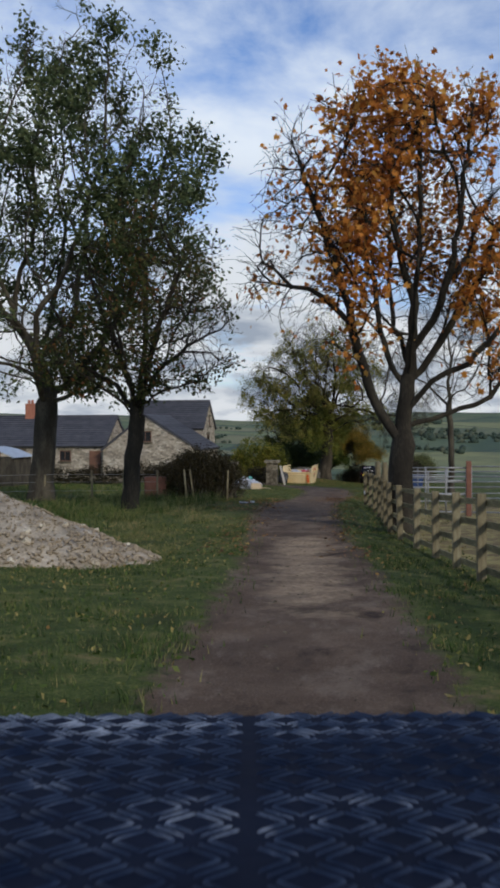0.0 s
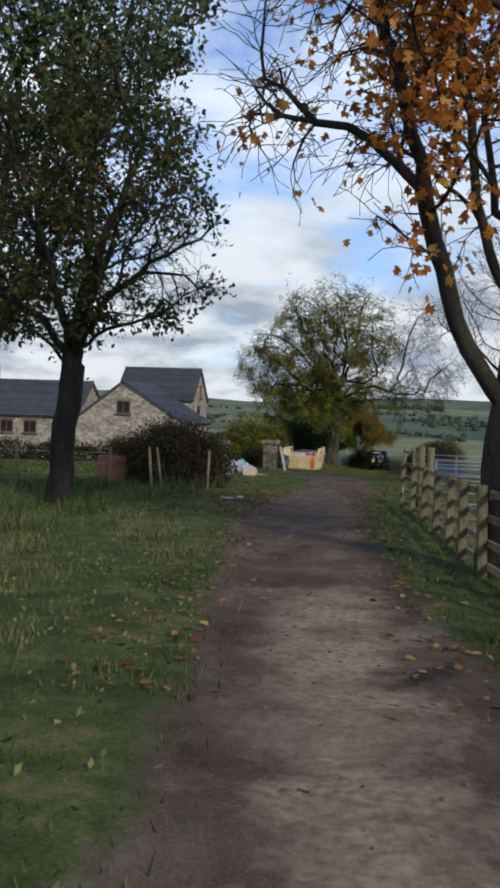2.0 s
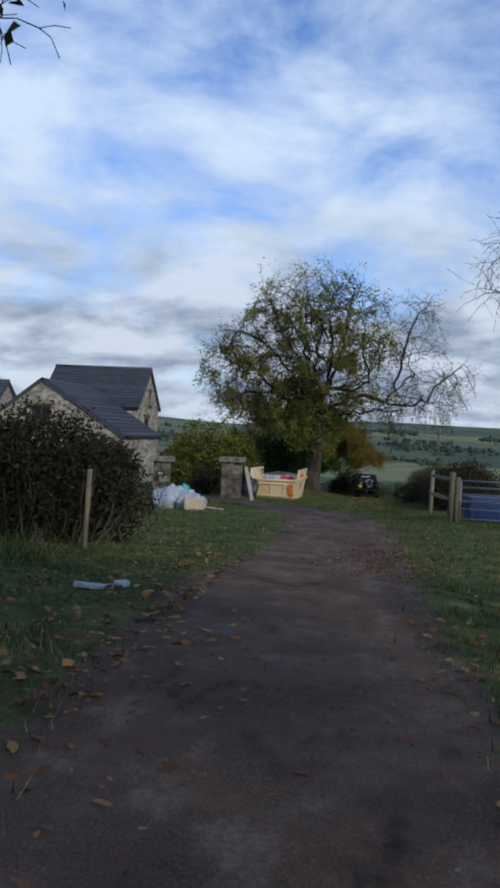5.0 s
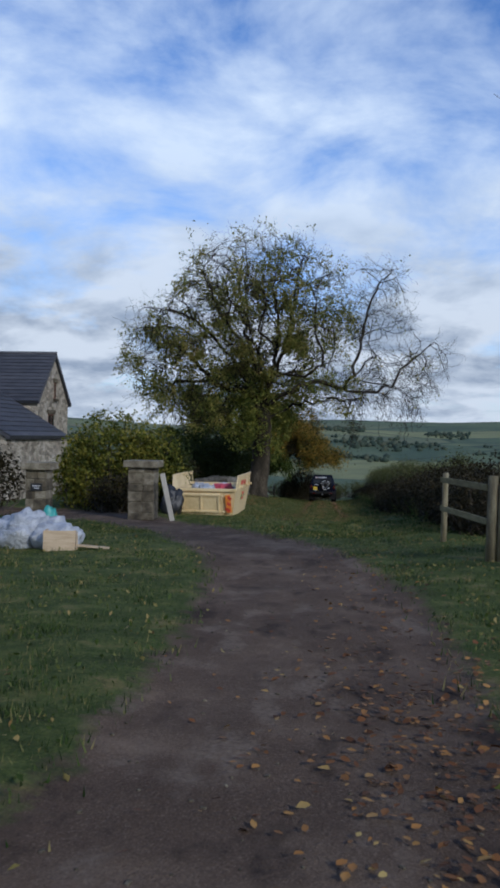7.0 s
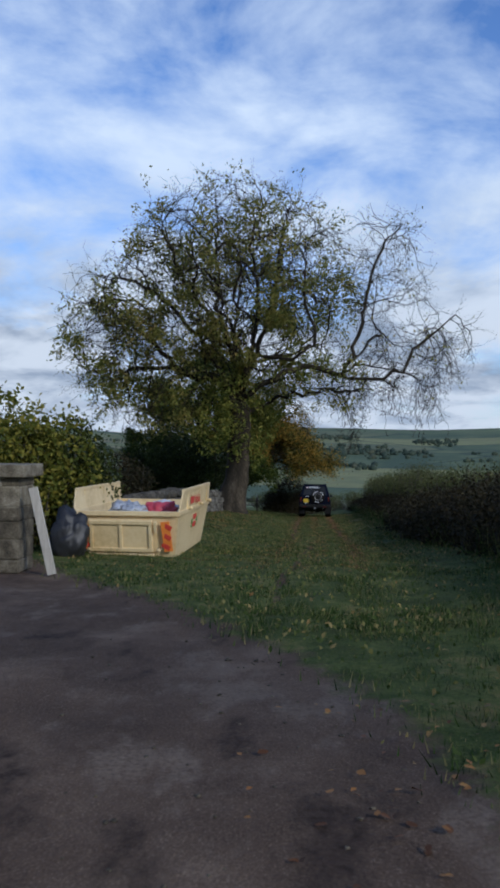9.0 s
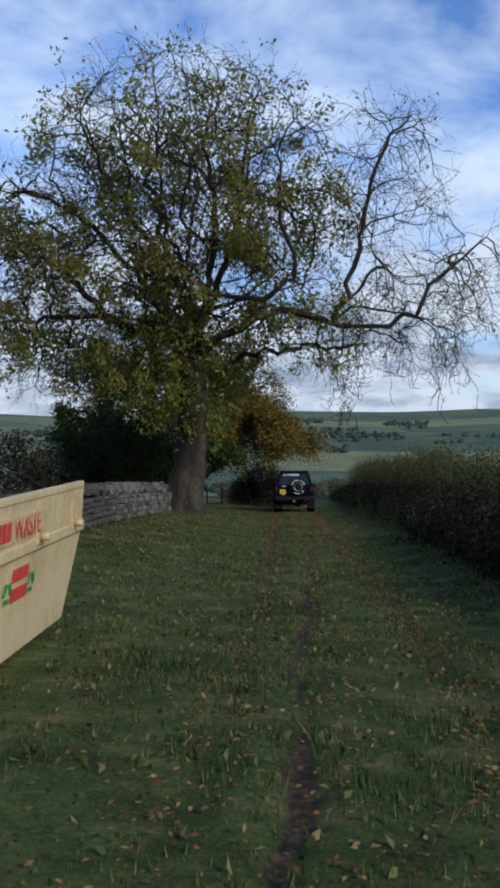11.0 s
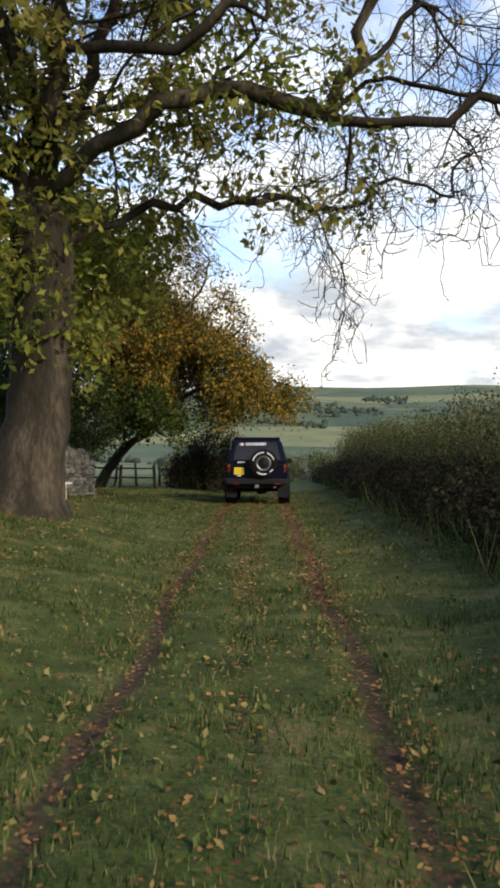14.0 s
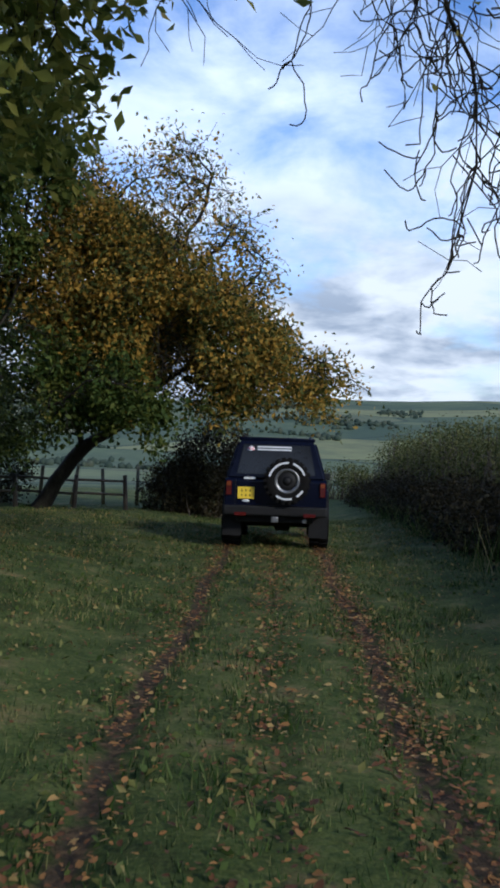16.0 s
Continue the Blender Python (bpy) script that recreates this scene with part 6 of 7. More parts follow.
def lathe(outline, sides=28, axis="X"):
    """Turns (offset, radius) pairs round an axis."""
    bm = bmesh.new()
    rings = []
    for o, r in outline:
        ring = []
        for s in range(sides):
            a = 2 * math.pi * s / sides
            c, d = r * math.cos(a), r * math.sin(a)
            ring.append(bm.verts.new((o, c, d) if axis == "X" else (c, o, d)))
        rings.append(ring)
    for p, q in zip(rings, rings[1:]):
        for s in range(sides):
            bm.faces.new((p[s], p[(s + 1) % sides], q[(s + 1) % sides], q[s])).smooth = True
    bmesh.ops.recalc_face_normals(bm, faces=bm.faces)
    return bm


def wheel(parent, at, radius, width, axis="X", label="", lettered=False):
    m = pose(*at)
    h = width / 2
    w = part("wheel", lathe([(-h * 0.55, radius * 0.2), (-h * 0.5, radius * 0.5), (h * 0.3, radius * 0.56), (h * 0.5, radius * 0.5), (h * 0.35, radius * 0.2)], 24, axis), TRIM, parent, label)
    w.matrix_basis = m
    part("tyre", lathe([(-h * 0.8, radius * 0.56), (-h, radius * 0.68), (-h, radius * 0.88), (-h * 0.82, radius * 0.98), (h * 0.82, radius * 0.98), (h, radius * 0.88), (h, radius * 0.68), (h * 0.8, radius * 0.56)], 36, axis), TYRE, w)
    lugs = bmesh.new()
    for k in range(22):
        a = 2 * math.pi * k / 22
        for s in (-1, 1):
            b = a + (0.07 if s > 0 else 0)
            c = (s * h * 0.5, math.cos(b) * radius * 0.985, math.sin(b) * radius * 0.985)
            if axis == "Y":
                c = (c[1], c[0], c[2])
                add_box(lugs, (0.05, width * 0.42, 0.05), c, (0, -math.degrees(b), 0))
            else:
                add_box(lugs, (width * 0.42, 0.05, 0.05), c, (math.degrees(b), 0, 0))
    part("tread", lugs, TYRE, w)
    part("rim", lathe([(-h * 0.6, radius * 0.42), (-h * 0.85, radius * 0.5), (-h * 0.8, radius * 0.57), (h * 0.8, radius * 0.57), (h * 0.85, radius * 0.5), (h * 0.6, radius * 0.42)], 28, axis), STEEL if lettered else TRIM, w)
    part("hub", lathe([(-h * 0.75, 0.001), (-h * 0.75, radius * 0.14), (-h * 0.3, radius * 0.2)], 16, axis), TRIM, w)
    if lettered:
        for a0, a1 in ((0.35, 1.25), (1.5, 2.9), (4.1, 5.0), (5.3, 5.75)):
            bm = bmesh.new()
            n = 10
            rows_ = [[bm.verts.new((math.cos(a) * r, -h - 0.006, math.sin(a) * r)) for a in np.linspace(a0, a1, n)] for r in (radius * 0.76, radius * 0.85)]
            for p, q in zip(zip(rows_[0], rows_[0][1:]), zip(rows_[1], rows_[1][1:])):
                bm.faces.new((p[0], p[1], q[1], q[0]))
            got = bmesh.ops.extrude_face_region(bm, geom=list(bm.faces))
            bmesh.ops.translate(bm, vec=(0, 0.008, 0), verts=[g_ for g_ in got["geom"] if isinstance(g_, bmesh.types.BMVert)])
            bmesh.ops.recalc_face_normals(bm, faces=bm.faces)
            part("lettering", bm, WHITE, w, "white bar of tyre lettering")
    return w


def build_suv():
    x, y = -0.62, 99.5
    slope = math.degrees(math.atan2(float(land(x, y + 4)) - float(land(x, y + 0.6)), 3.4))
    ob = thing("off_road_car", "dark navy boxy off-road car with a rear spare wheel", "car", on_land(x, y, 0.015))
    ob.rotation_euler = (radians(slope), 0, radians(-1.0))
    wid, lng = 0.86, 4.3
    # lower body with wheel arches, drawn across
    outline = [(0.0, 0.62), (0.0, 1.16), (0.04, 1.2), (lng - 0.25, 1.16), (lng, 1.05), (lng, 0.62)]
    arches = []
    for c in (3.35, 0.85):
        arches += [(c + 0.47 * math.cos(a), 0.5 + 0.47 * math.sin(a)) for a in np.linspace(0.26, math.pi - 0.26, 9)]
    profile = outline + arches
    cut = prism([(a, z) for a, z in profile], 2 * wid, "X", 0.02)
    part("body", cut, NAVY, ob)
    # cabin, tapered inwards
    cab = bmesh.new()
    low, high = 1.18, 1.84
    foot = [(-wid + 0.01, 0.01), (wid - 0.01, 0.01), (wid - 0.01, 2.95), (-wid + 0.01, 2.95)]
    roof = [(-wid + 0.2, 0.13), (wid - 0.2, 0.13), (wid - 0.2, 2.35), (-wid + 0.2, 2.35)]
    a = [cab.verts.new((p, q, low)) for p, q in foot]
    b = [cab.verts.new((p, q, high)) for p, q in roof]
    cab.faces.new(a[::-1])
    cab.faces.new(b)
    for k in range(4):
        cab.faces.new((a[k], a[(k + 1) % 4], b[(k + 1) % 4], b[k]))
    bmesh.ops.recalc_face_normals(cab, faces=cab.faces)
    bmesh.ops.bevel(cab, geom=list(cab.edges), offset=0.04, segments=3, affect="EDGES")
    part("cabin", cab, NAVY, ob)
    part("roof", box((1.3, 1.5, 0.07), (0, 0.95, 1.87), bevel=0.03), NAVY, ob, "raised rear roof")
    for s in (1, -1):
        part("roof_rail", tube([(s * 0.56, 0.25, 1.87), (s * 0.57, 0.4, 1.93), (s * 0.57, 1.6, 1.93), (s * 0.56, 1.75, 1.87)], 0.02, 8), TRIM, ob)
    part("bonnet", box((1.6, 1.3, 0.1), (0, 3.55, 1.16), (-2, 0, 0), 0.03), NAVY, ob)
    # glass, 6 mm proud of the cabin
    def pane(name, quad, label=""):
        bm = bmesh.new()
        vs = [Vector(p) for p in quad]
        nrm = (vs[1] - vs[0]).cross(vs[2] - vs[0]).normalized()
        f0 = [bm.verts.new(v + nrm * 0.012) for v in vs]
        f1 = [bm.verts.new(v - nrm * 0.004) for v in vs]
        bm.faces.new(f0)
        bm.faces.new(f1[::-1])
        for k in range(4):
            bm.faces.new((f0[k], f1[k], f1[(k + 1) % 4], f0[(k + 1) % 4]))
        bmesh.ops.recalc_face_normals(bm, faces=bm.faces)
        return part(name, bm, GLAZING, ob, label)
    at = lambda s, z: 0.01 + 0.12 * (z - low) / (high - low)
    sidex = lambda z: wid - 0.01 - 0.19 * (z - low) / (high - low)
    rear = pane("rear_window", [(-0.66, at(0, 1.27), 1.27), (0.66, at(0, 1.27), 1.27), (0.56, at(0, 1.77), 1.77), (-0.56, at(0, 1.77), 1.77)], "large tinted rear window")
    part("sticker", lathe([(0, 0.001), (0.004, 0.068), (0.008, 0.001)], 16, "Y"), STICKER, rear, "round red and white sticker").matrix_basis = pose(-0.44, 0.085, 1.68)
    for k, (x0, x1, z) in enumerate(((-0.33, 0.25, 1.735), (-0.33, 0.25, 1.69))):
        part("lettering", box((x1 - x0, 0.004, 0.026), ((x0 + x1) / 2, at(0, z) - 0.016, z), (-10, 0, 0), 0), WHITE, rear, "white bar of lettering")
    for s in (1, -1):
        for q0, q1 in ((0.2, 1.1), (1.2, 1.95)):
            quad = [(s * sidex(1.27), q0, 1.27), (s * sidex(1.27), q1, 1.27), (s * sidex(1.76), q1 - 0.03, 1.76), (s * sidex(1.76), q0 + 0.08, 1.76)]
            pane("side_window", quad[::s])
        part("mirror", box((0.16, 0.1, 0.14), (s * 0.94, 2.45, 1.24), bevel=0.04), TRIM, ob)
        part("mirror_arm", box((0.14, 0.05, 0.05), (s * 0.87, 2.47, 1.23), bevel=0.015), TRIM, ob)
        lamp = part("tail_light", box((0.09, 0.05, 0.24), (s * 0.79, -0.012, 1.03), bevel=0.012), LENS_RED, ob, "tall red tail light")
        part("indicator", box((0.075, 0.02, 0.07), (s * 0.79, -0.042, 1.1), bevel=0.005), LENS_AMBER, lamp, "amber lens")
        part("reflector", box((0.2, 0.03, 0.06), (s * 0.58, -0.145, 0.6), bevel=0.008), LENS_RED, ob, "red bumper reflector")
        part("wing_flare", prism([(0.85 + 0.53 * math.cos(t_), 0.5 + 0.53 * math.sin(t_)) for t_ in np.linspace(0.1, math.pi - 0.1, 14)] + [(0.85 + 0.46 * math.cos(t_), 0.5 + 0.46 * math.sin(t_)) for t_ in np.linspace(math.pi - 0.1, 0.1, 14)], 0.08, "X"), TRIM, ob).matrix_basis = pose(s * 0.88, 0, 0)
        part("mud_flap", box((0.32, 0.015, 0.4), (s * 0.74, 0.31, 0.4), bevel=0.004), TRIM, ob)
        part("chassis_rail", box((0.1, 3.9, 0.14), (s * 0.42, 2.1, 0.58), bevel=0.01), TRIM, ob)
        for c in (0.85, 3.35):
            wheel(ob, (s * 0.77, c, 0.42), 0.42, 0.33)
            part("spring", tube([(s * 0.45, c, 0.42), (s * 0.45, c, 0.7)], 0.07, 10), TRIM, ob)
    for c in (0.85, 3.35):
        part("axle", tube([(-0.72, c, 0.4), (0.72, c, 0.4)], 0.06, 10), TRIM, ob)
        part("differential", lathe([(-0.16, 0.02), (-0.12, 0.13), (0.12, 0.13), (0.16, 0.02)], 14, "X"), TRIM, ob).matrix_basis = pose(0.12, c, 0.4)
    part("bumper", box((1.74, 0.16, 0.16), (0, -0.06, 0.66), bevel=0.03), TRIM, ob, "black rear bumper")
    part("tow_hitch", box((0.12, 0.14, 0.1), (0, -0.14, 0.52), bevel=0.02), STEEL, ob)
    part("exhaust", tube([(0.5, -0.05, 0.5), (0.5, 0.6, 0.52)], 0.035, 10), STEEL, ob)
    part("fuel_tank", box((1.1, 0.7, 0.24), (0, 1.7, 0.56), bevel=0.04), TRIM, ob)
    part("valance", box((1.3, 0.1, 0.16), (0, 0.1, 0.54), bevel=0.03), TRIM, ob, "black panel under the rear bumper")
    part("door_seam", box((0.012, 0.012, 0.5), (-0.68, -0.004, 0.93), bevel=0), TRIM, ob)
    plate = part("number_plate", box((0.28, 0.015, 0.2), (-0.5, -0.012, 0.95), bevel=0.004), PLATE, ob, "yellow number plate")
    for z in (0.99, 0.91):
        for k in range(3):
            part("lettering", box((0.016, 0.004, 0.04), (-0.57 + k * 0.07, -0.022, z), bevel=0), TRIM, plate, "dark bar")
    part("badge", box((0.2, 0.01, 0.035), (-0.44, -0.008, 1.2), bevel=0.003), WHITE, ob, "pale badge bar")
    part("badge", lathe([(0, 0.001), (-0.006, 0.05), (0.004, 0.05)], 14, "Y"), WHITE, ob, "oval pale sticker").matrix_basis = pose(-0.5, -0.008, 0.815) @ Matrix.Diagonal((1.3, 1, 0.5, 1))
    spare = wheel(ob, (0.19, -0.16, 1.17), 0.375, 0.24, "Y", "spare wheel with white tyre lettering", True)
    part("bracket", box((0.16, 0.12, 0.16), (0.19, -0.02, 1.17), bevel=0.01), TRIM, ob)
    return ob


STICKER = material("red_white_sticker", [(0.42, (0.6, 0.05, 0.05)), (0.5, (0.75, 0.7, 0.7)), (0.6, (0.8, 0.78, 0.78))], 14, bump=0, rough=0.5)
build_suv()


def build_front():
    """The front of the car in which the drive begins."""
    head = math.degrees(math.atan2(0.345, 1.97))
    ob = thing("off_road_car", "front of a dark blue off-road car with treadplate bonnet", "car", on_land(3.29, 3.58, 0.0), head)
    slope = math.degrees(math.atan2(float(land(2.9, 6)) - float(land(3.3, 3.6)), 2.4))
    ob.rotation_euler[0] = radians(slope)
    top = 1.035
    part("bonnet", box((1.36, 1.16, 0.07), (0, 1.16, top - 0.035), (-2.5, 0, 0), 0.025), NAVY, ob)
    for s in (1, -1):
        panel = part("treadplate", box((0.67, 1.08, 0.004), (s * 0.335, 1.16, top + 0.004), (-2.5, 0, 0), 0), CHEQUER, ob, "dull blue-black aluminium treadplate")
        vs, fs = [], []
        n = 0
        g = 0.06
        for i in range(11):
            for j in range(18):
                cx, cy = s * 0.335 - 0.66 / 2 + g * (i + 0.5) * 0.98, 0.64 + g * (j + 0.5)
                a = radians(40 if (i + j) % 2 else -40)
                ca, sa = math.cos(a), math.sin(a)
                for k in (-1, 0, 1):
                    px, py = cx - sa * k * 0.016, cy + ca * k * 0.016
                    hl, hw = 0.027 - abs(k) * 0.001, 0.0016
                    zt = top + 0.0075 - (py - 1.16) * math.tan(radians(2.5))
                    for dx, dy, dz in ((-hl, -hw, 0), (hl, -hw, 0), (hl, hw, 0), (-hl, hw, 0), (-hl * 0.8, 0, 0.004), (hl * 0.8, 0, 0.004)):
                        vs.append((px + dx * ca - dy * sa, py + dx * sa + dy * ca, zt + dz - 0.002))
                    fs += [(n, n + 1, n + 5), (n, n + 5, n + 4), (n + 1, n + 2, n + 5), (n + 2, n + 3, n + 4), (n + 2, n + 4, n + 5), (n + 3, n, n + 4)]
                    n += 6
        tagged(part("tread", array_mesh("tread", vs, fs), TREAD, panel, "raised bars of the treadplate with sky glints in their colour"), kind="stuff")
        part("wing", box((0.2, 1.5, 0.34), (s * 0.77, 1.12, top - 0.2), bevel=0.03), NAVY, ob)
        part("headlight", lathe([(0.0, 0.001), (0.03, 0.06), (0.0, 0.09), (-0.05, 0.09)], 18, "Y"), GLAZING, ob).matrix_basis = pose(s * 0.6, 1.84, top - 0.25)
        wheel(ob, (s * 0.72, 1.25, 0.40), 0.40, 0.25)
    part("grille", box((1.35, 0.08, 0.4), (0, 1.76, top - 0.28), bevel=0.02), TRIM, ob)
    part("bumper", box((1.6, 0.14, 0.16), (0, 1.95, 0.55), bevel=0.02), TRIM, ob)
    part("bulkhead", box((1.5, 0.08, 0.5), (0, 0.52, top - 0.3), bevel=0.02), NAVY, ob)
    part("chassis_rail", box((0.9, 1.6, 0.14), (0, 1.2, 0.6), bevel=0.02), TRIM, ob)
    part("axle", tube([(-0.7, 1.25, 0.4), (0.7, 1.25, 0.4)], 0.06, 10), TRIM, ob)


CHEQUER = material("treadplate", [(0.3, (0.004, 0.006, 0.014)), (0.7, (0.009, 0.013, 0.028))], 4, bump=0.1, rough=0.7, gloss=0.08)
# Pale noise patches in the bar colour stand in for sky glints.
TREAD = material("treadplate_bars_glint", [(0.42, (0.008, 0.014, 0.032)), (0.54, (0.035, 0.05, 0.085)), (0.66, (0.3, 0.34, 0.4))], 2.0, bump=0.1, rough=0.35, gloss=0.4)
build_front()


# ---------------------------------------------------------------- ground cover
def blades():
    g = np.random.default_rng(77)

    def strew(n, x0, x1, y0, y1, hmin, hmax, wide, name, label, keep=None, lean_by=0.5, mat=None):
        x, y = g.uniform(x0, x1, n), g.uniform(y0, y1, n)
        ok = (drive_depth(x, y) < g.normal(-0.1, 0.2, n)) & (rut_depth(x, y) < g.uniform(0.12, 0.75, n))
        ok &= np.hypot(x + 3.5, (y - 17.6) * 1.3) > 2.6
        ok &= (x < fence_x(y) + 0.3 * g.random(n)) | (y > 39)
        if keep is not None:
            ok &= keep(x, y)
        patch = np.array([noise.noise((a * 0.8, b * 0.8, 5)) for a, b in zip(x, y)])
        ok &= patch > g.uniform(-0.9, 0.1, n)
        x, y, patch = x[ok], y[ok], patch[ok]
        n = len(x)
        tuft = np.array([noise.noise((a * 2.8, b * 2.8, 11)) for a, b in zip(x, y)])
        h = g.uniform(hmin, hmax, n) * (1 + 0.5 * patch) * (np.clip(1 + 1.6 * tuft, 0.2, 1.7) if hmax < 0.1 else 1.0)
        a = g.uniform(0, 2 * np.pi, n)
        lean = g.normal(0, lean_by, (n, 2)) * h[:, None]
        z = land(x, y) - 0.06
        c, s = np.cos(a) * wide * 0.5, np.sin(a) * wide * 0.5
        v = np.stack([np.stack([x - c, y - s, z], -1), np.stack([x + c, y + s, z], -1), np.stack([x + lean[:, 0], y + lean[:, 1], z + 0.05 + h], -1)], 1)
        f = np.arange(3 * n).reshape(-1, 3)
        tagged(part(name, array_mesh(name, v.reshape(-1, 3), f), mat or GRASS), label, "grass", kind="stuff")
    strew(440000, -8, 5, 5, 58, 0.014, 0.065, 0.015, "grass", "short rough green grass with straw-coloured blades")
    strew(480000, -7, 3.5, 56, 108, 0.014, 0.065, 0.015, "grass", "rough green grass of the lane with yellowing blades")
    strew(40000, -26, -8, 18, 62, 0.06, 0.2, 0.05, "grass", "longer paddock grass")
    strew(16000, -8.5, -3.5, 24, 41, 0.2, 0.5, 0.016, "grass", "tall pale seeding grass stems", lambda x, y: np.abs(np.sin(x * 1.7) * np.cos(y * 0.9)) > 0.5)
    strew(8000, -5.2, -0.9, 17, 34, 0.06, 0.22, 0.011, "grass", "straw-coloured seeding grass on the verge", lambda x, y: np.sin(x * 2.3 + 1) * np.cos(y * 1.1) > 0.1, 0.5, STRAW)
    strew(9000, 2.0, 4.6, 60, 118, 0.15, 0.7, 0.018, "grass", "tall rank grass along the hedge foot")
    strew(2200, 3.6, 5.0, 72, 118, 1.4, 2.3, 0.016, "grass", "tall dry stems standing over the hedge", lambda x, y: np.abs(x - 4.3) < 0.6, 0.1)


blades()


def weeds():
    """Low broad weed leaves that mottle the turf."""
    g = np.random.default_rng(81)
    for n, x0, x1, y0, y1 in ((60000, -7, 4.5, 6, 58), (70000, -6.5, 3.2, 56, 106)):
        x, y = g.uniform(x0, x1, n), g.uniform(y0, y1, n)
        patch = np.array([noise.noise((a * 1.7, b * 1.7, 9)) for a, b in zip(x, y)])
        ok = (drive_depth(x, y) < g.normal(-0.1, 0.2, n)) & (rut_depth(x, y) < g.uniform(0.15, 0.9, n)) & (patch > g.uniform(-0.4, 0.5, n)) & (np.hypot(x + 3.5, (y - 17.6) * 1.3) > 2.6)
        p = np.stack([x, y, land(x, y) + g.uniform(-0.03, 0.03, n)], -1)[ok]
        tagged(part("weeds", leaf_mesh("weeds", p, 0.055, g, droop=-0.5), WEED), "low broad-leaved weeds in the turf", "weeds", kind="stuff")


weeds()


def fallen():
    g = np.random.default_rng(78)

    def strew(name, label, x, y, size):
        n = len(x)
        p = np.stack([x, y, land(x, y) + g.uniform(-0.005, 0.025, n) - 0.05 * smooth(drive_depth(x, y), -0.3, 0.4) + 0.035 * np.array([noise.noise((a * 1.1, b * 1.1, 3.0)) for a, b in zip(x, y)]) + 0.012], -1)
        s = size * g.uniform(0.5, 1.3, n)[:, None]
        a = g.uniform(0, 2 * np.pi, n)
        d = np.stack([np.cos(a), np.sin(a), g.normal(0, 0.14, n)], -1)
        e = np.stack([-np.sin(a), np.cos(a), g.normal(0, 0.25, n)], -1)
        up = np.array([0, 0, 1.0])
        curl = g.uniform(0.02, 0.22, n)[:, None]
        v = np.stack([p - d * s * 0.5, p - d * s * 0.2 + e * s * 0.3 + up * s * curl, p + d * s * 0.25 + e * s * 0.24 + up * s * curl, p + d * s * 0.6 + up * s * curl * 0.7, p + d * s * 0.2 - e * s * 0.27 + up * s * curl * 0.6, p - d * s * 0.22 - e * s * 0.3 + up * s * curl * 0.8], 1)
        f = np.arange(n)[:, None] * 6
        tri = np.concatenate([f + np.array([t_]) for t_ in ((0, 2, 1), (0, 3, 2), (0, 4, 3), (0, 5, 4))])
        tagged(part(name, array_mesh(name, v.reshape(-1, 3), tri), LITTER), label, "leaves", kind="stuff")
    n = 800
    y = g.uniform(19, 36, n)
    side = np.where(g.random(n) < 0.5, -1.15, 1.3)
    x = np.interp(y, MID_Y, MID_X) + side + g.normal(0, 0.34, n)
    strew("fallen_leaves", "fallen orange and brown leaves along the drive edges", x, y, 0.085)
    n = 900
    y = g.uniform(32, 41, n)
    strew("fallen_leaves", "drift of orange and brown leaves on the verge", np.interp(y, MID_Y, MID_X) - 1.2 - np.abs(g.normal(0, 1.1, n)), y, 0.08)
    n = 1500
    y = np.where(g.random(n) < 0.6, g.normal(42.5, 1.6, n), g.uniform(38, 54, n))
    strew("fallen_leaves", "drift of brown leaves trodden into the drive", np.interp(y, MID_Y, MID_X) + g.normal(0.95, 0.55, n), y, 0.055)
    n = 30000
    y = g.uniform(62, 105, n)
    rutted = g.random(n) < 0.35
    x = np.where(rutted, np.interp(y, MID_Y, MID_X) + g.choice([-0.8, 0.0, 0.8, 0.8], n) + g.normal(0, 0.15, n), g.uniform(-6.5, 3.0, n))
    strew("fallen_leaves", "yellow and brown ash leaves strewn over the grass", x, y, 0.03)
    n = 3200
    y = g.uniform(83, 101, n)
    strew("fallen_leaves", "orange-brown leaves gathered in the wheel ruts", np.interp(y, MID_Y, MID_X) + g.choice([-0.8, 0.0, 0.8, 0.8], n) + g.normal(0, 0.13, n), y, 0.046)
    n = 1500
    y = g.uniform(74, 92, n)
    strew("fallen_leaves", "drift of yellow leaves along the stone wall", -4.3 + g.normal(0, 0.7, n), y, 0.06)


fallen()


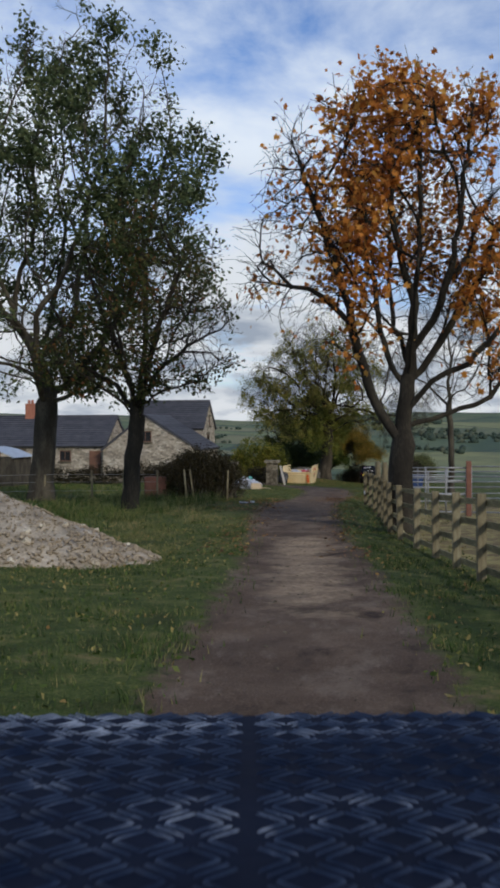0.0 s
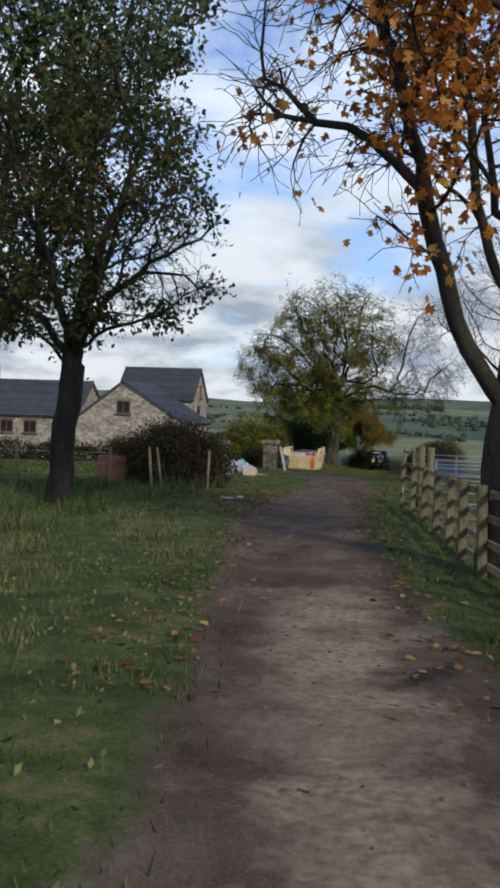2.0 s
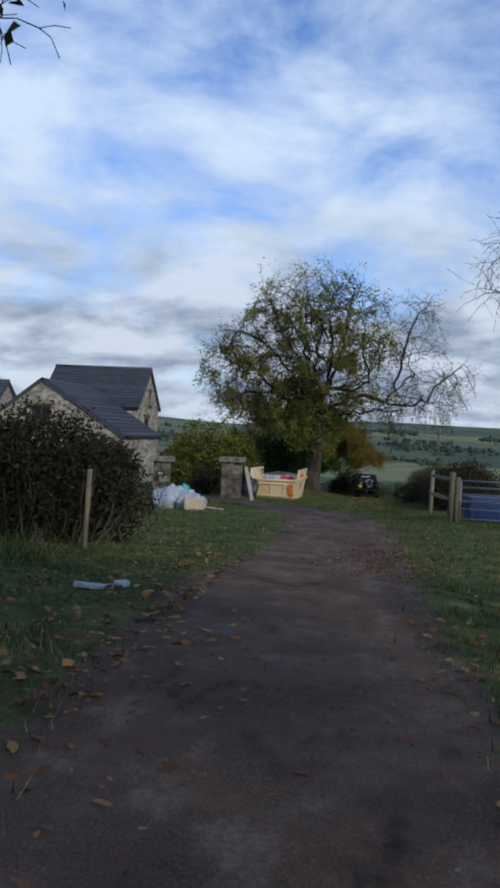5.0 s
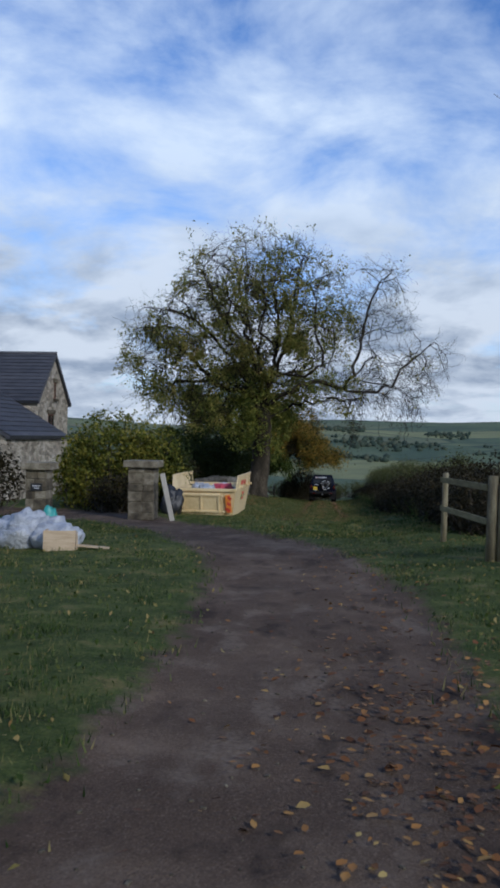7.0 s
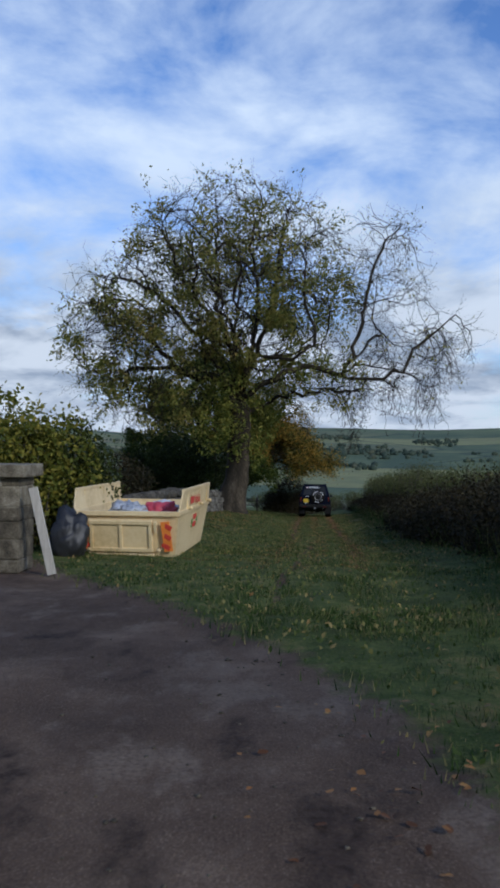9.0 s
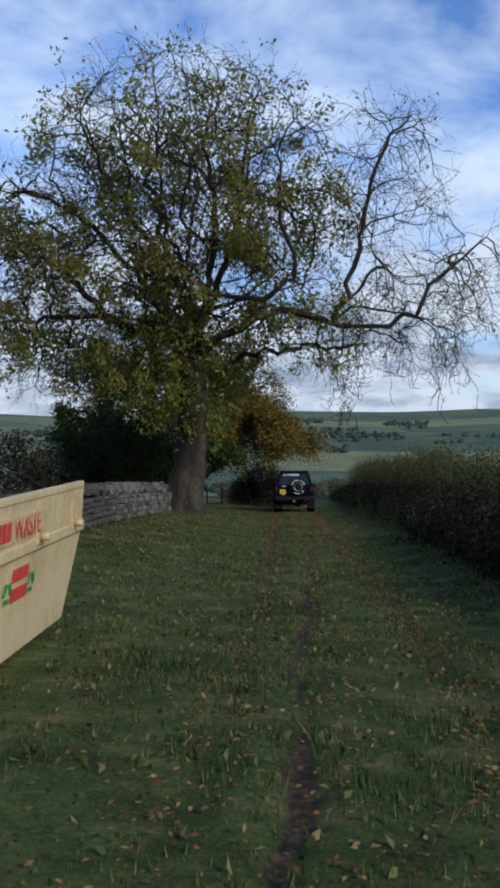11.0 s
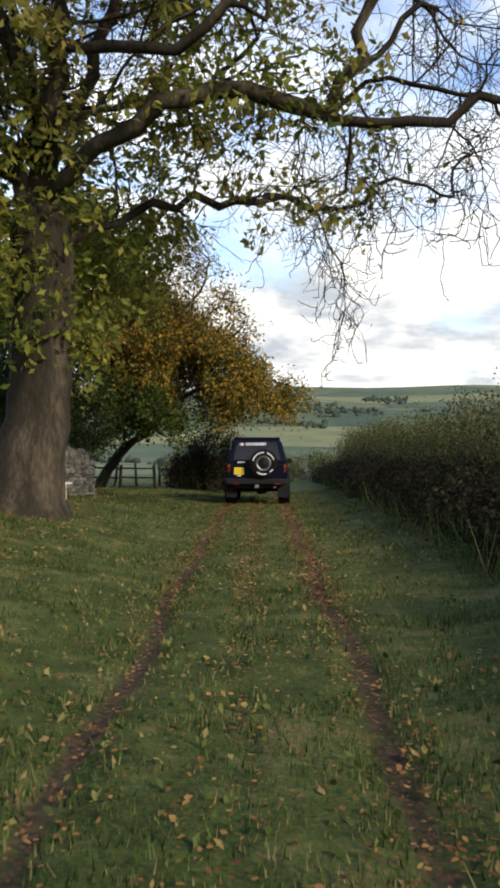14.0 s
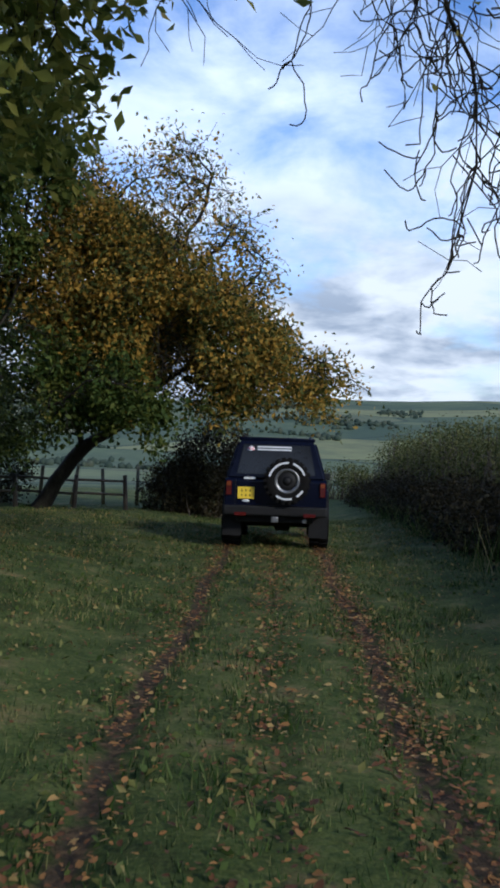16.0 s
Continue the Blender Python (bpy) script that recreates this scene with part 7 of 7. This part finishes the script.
def pebbles():
    """Loose stones trodden into the drive."""
    g = np.random.default_rng(80)
    n = 1100
    y = g.uniform(6, 60, n)
    x = np.interp(y, MID_Y, MID_X) + g.normal(0, 0.8, n)
    ok = drive_depth(x, y) > 0.05
    out = []
    for a, b in zip(x[ok], y[ok]):
        s = g.uniform(0.008, 0.024)
        z = float(land(a, b)) - 0.05 * float(smooth(drive_depth(a, b), -0.3, 0.4)) + 0.035 * noise.noise((a * 1.1, b * 1.1, 3.0))
        out.append(stone_pose(a, b, z + s * 0.15, s * g.uniform(1, 1.8), s, s * 0.7, g.uniform(-15, 15), g.uniform(-15, 15), g.uniform(0, 360)))
    tagged(stone_rest("gravel", None, PILLAR, out, "small brown stones trodden into the brown drive"), category="gravel")


pebbles()


def far_trees():
    """Hedgerow trees and woods on the far slopes, too many and too small to count."""
    g = np.random.default_rng(79)
    vs, fs, n = [], [], 0
    ico = bmesh.new()
    bmesh.ops.create_icosphere(ico, subdivisions=1, radius=1.0)
    bv = np.array([v.co for v in ico.verts])
    bf = np.array([[v.index for v in f.verts] for f in ico.faces])
    ico.free()
    for k in range(46):
        a, r = g.uniform(-0.5, 0.42), g.uniform(280, 1600)
        length, deep = g.uniform(20, 150) * r / 900, (g.uniform(1, 2) if g.random() < 0.3 else g.uniform(8, 26)) * r / 700
        turn = g.normal(0, 0.35)
        x0, y0 = math.sin(a) * r, 60 + math.cos(a) * r
        for _ in range(int(length * (0.5 + deep / 9) / (1.5 + r / 500))):
            s, d = g.uniform(0, length), g.normal() * deep
            x, y = x0 + s * math.cos(turn) - d * math.sin(turn) * 0.3, y0 + s * math.sin(turn) + d
            h = g.uniform(1.2, 3.4) * (1 + 0.3 * (r > 900))
            w = bv * (1 + g.normal(0, 0.22, bv.shape)) * np.array([h * g.uniform(0.7, 1.3), h * g.uniform(0.7, 1.3), h])
            vs.append(w + np.array([x, y, float(land(x, y)) + h * 0.5]))
            fs.append(bf + n)
            n += len(bv)
    tagged(part("far_wood", array_mesh("far_wood", np.concatenate(vs), np.concatenate(fs)), LEAF_FAR), "dark hedgerow trees and woods on the far hillside", "woods", kind="stuff")


# Blue-grey haze of distance is mixed into these leaf colours.
LEAF_FAR = leaf_material("far_foliage_hazed", [(0.2, (0.035, 0.055, 0.042)), (0.55, (0.06, 0.08, 0.055)), (0.85, (0.1, 0.105, 0.065))], 0.1, 0.9)
far_trees()
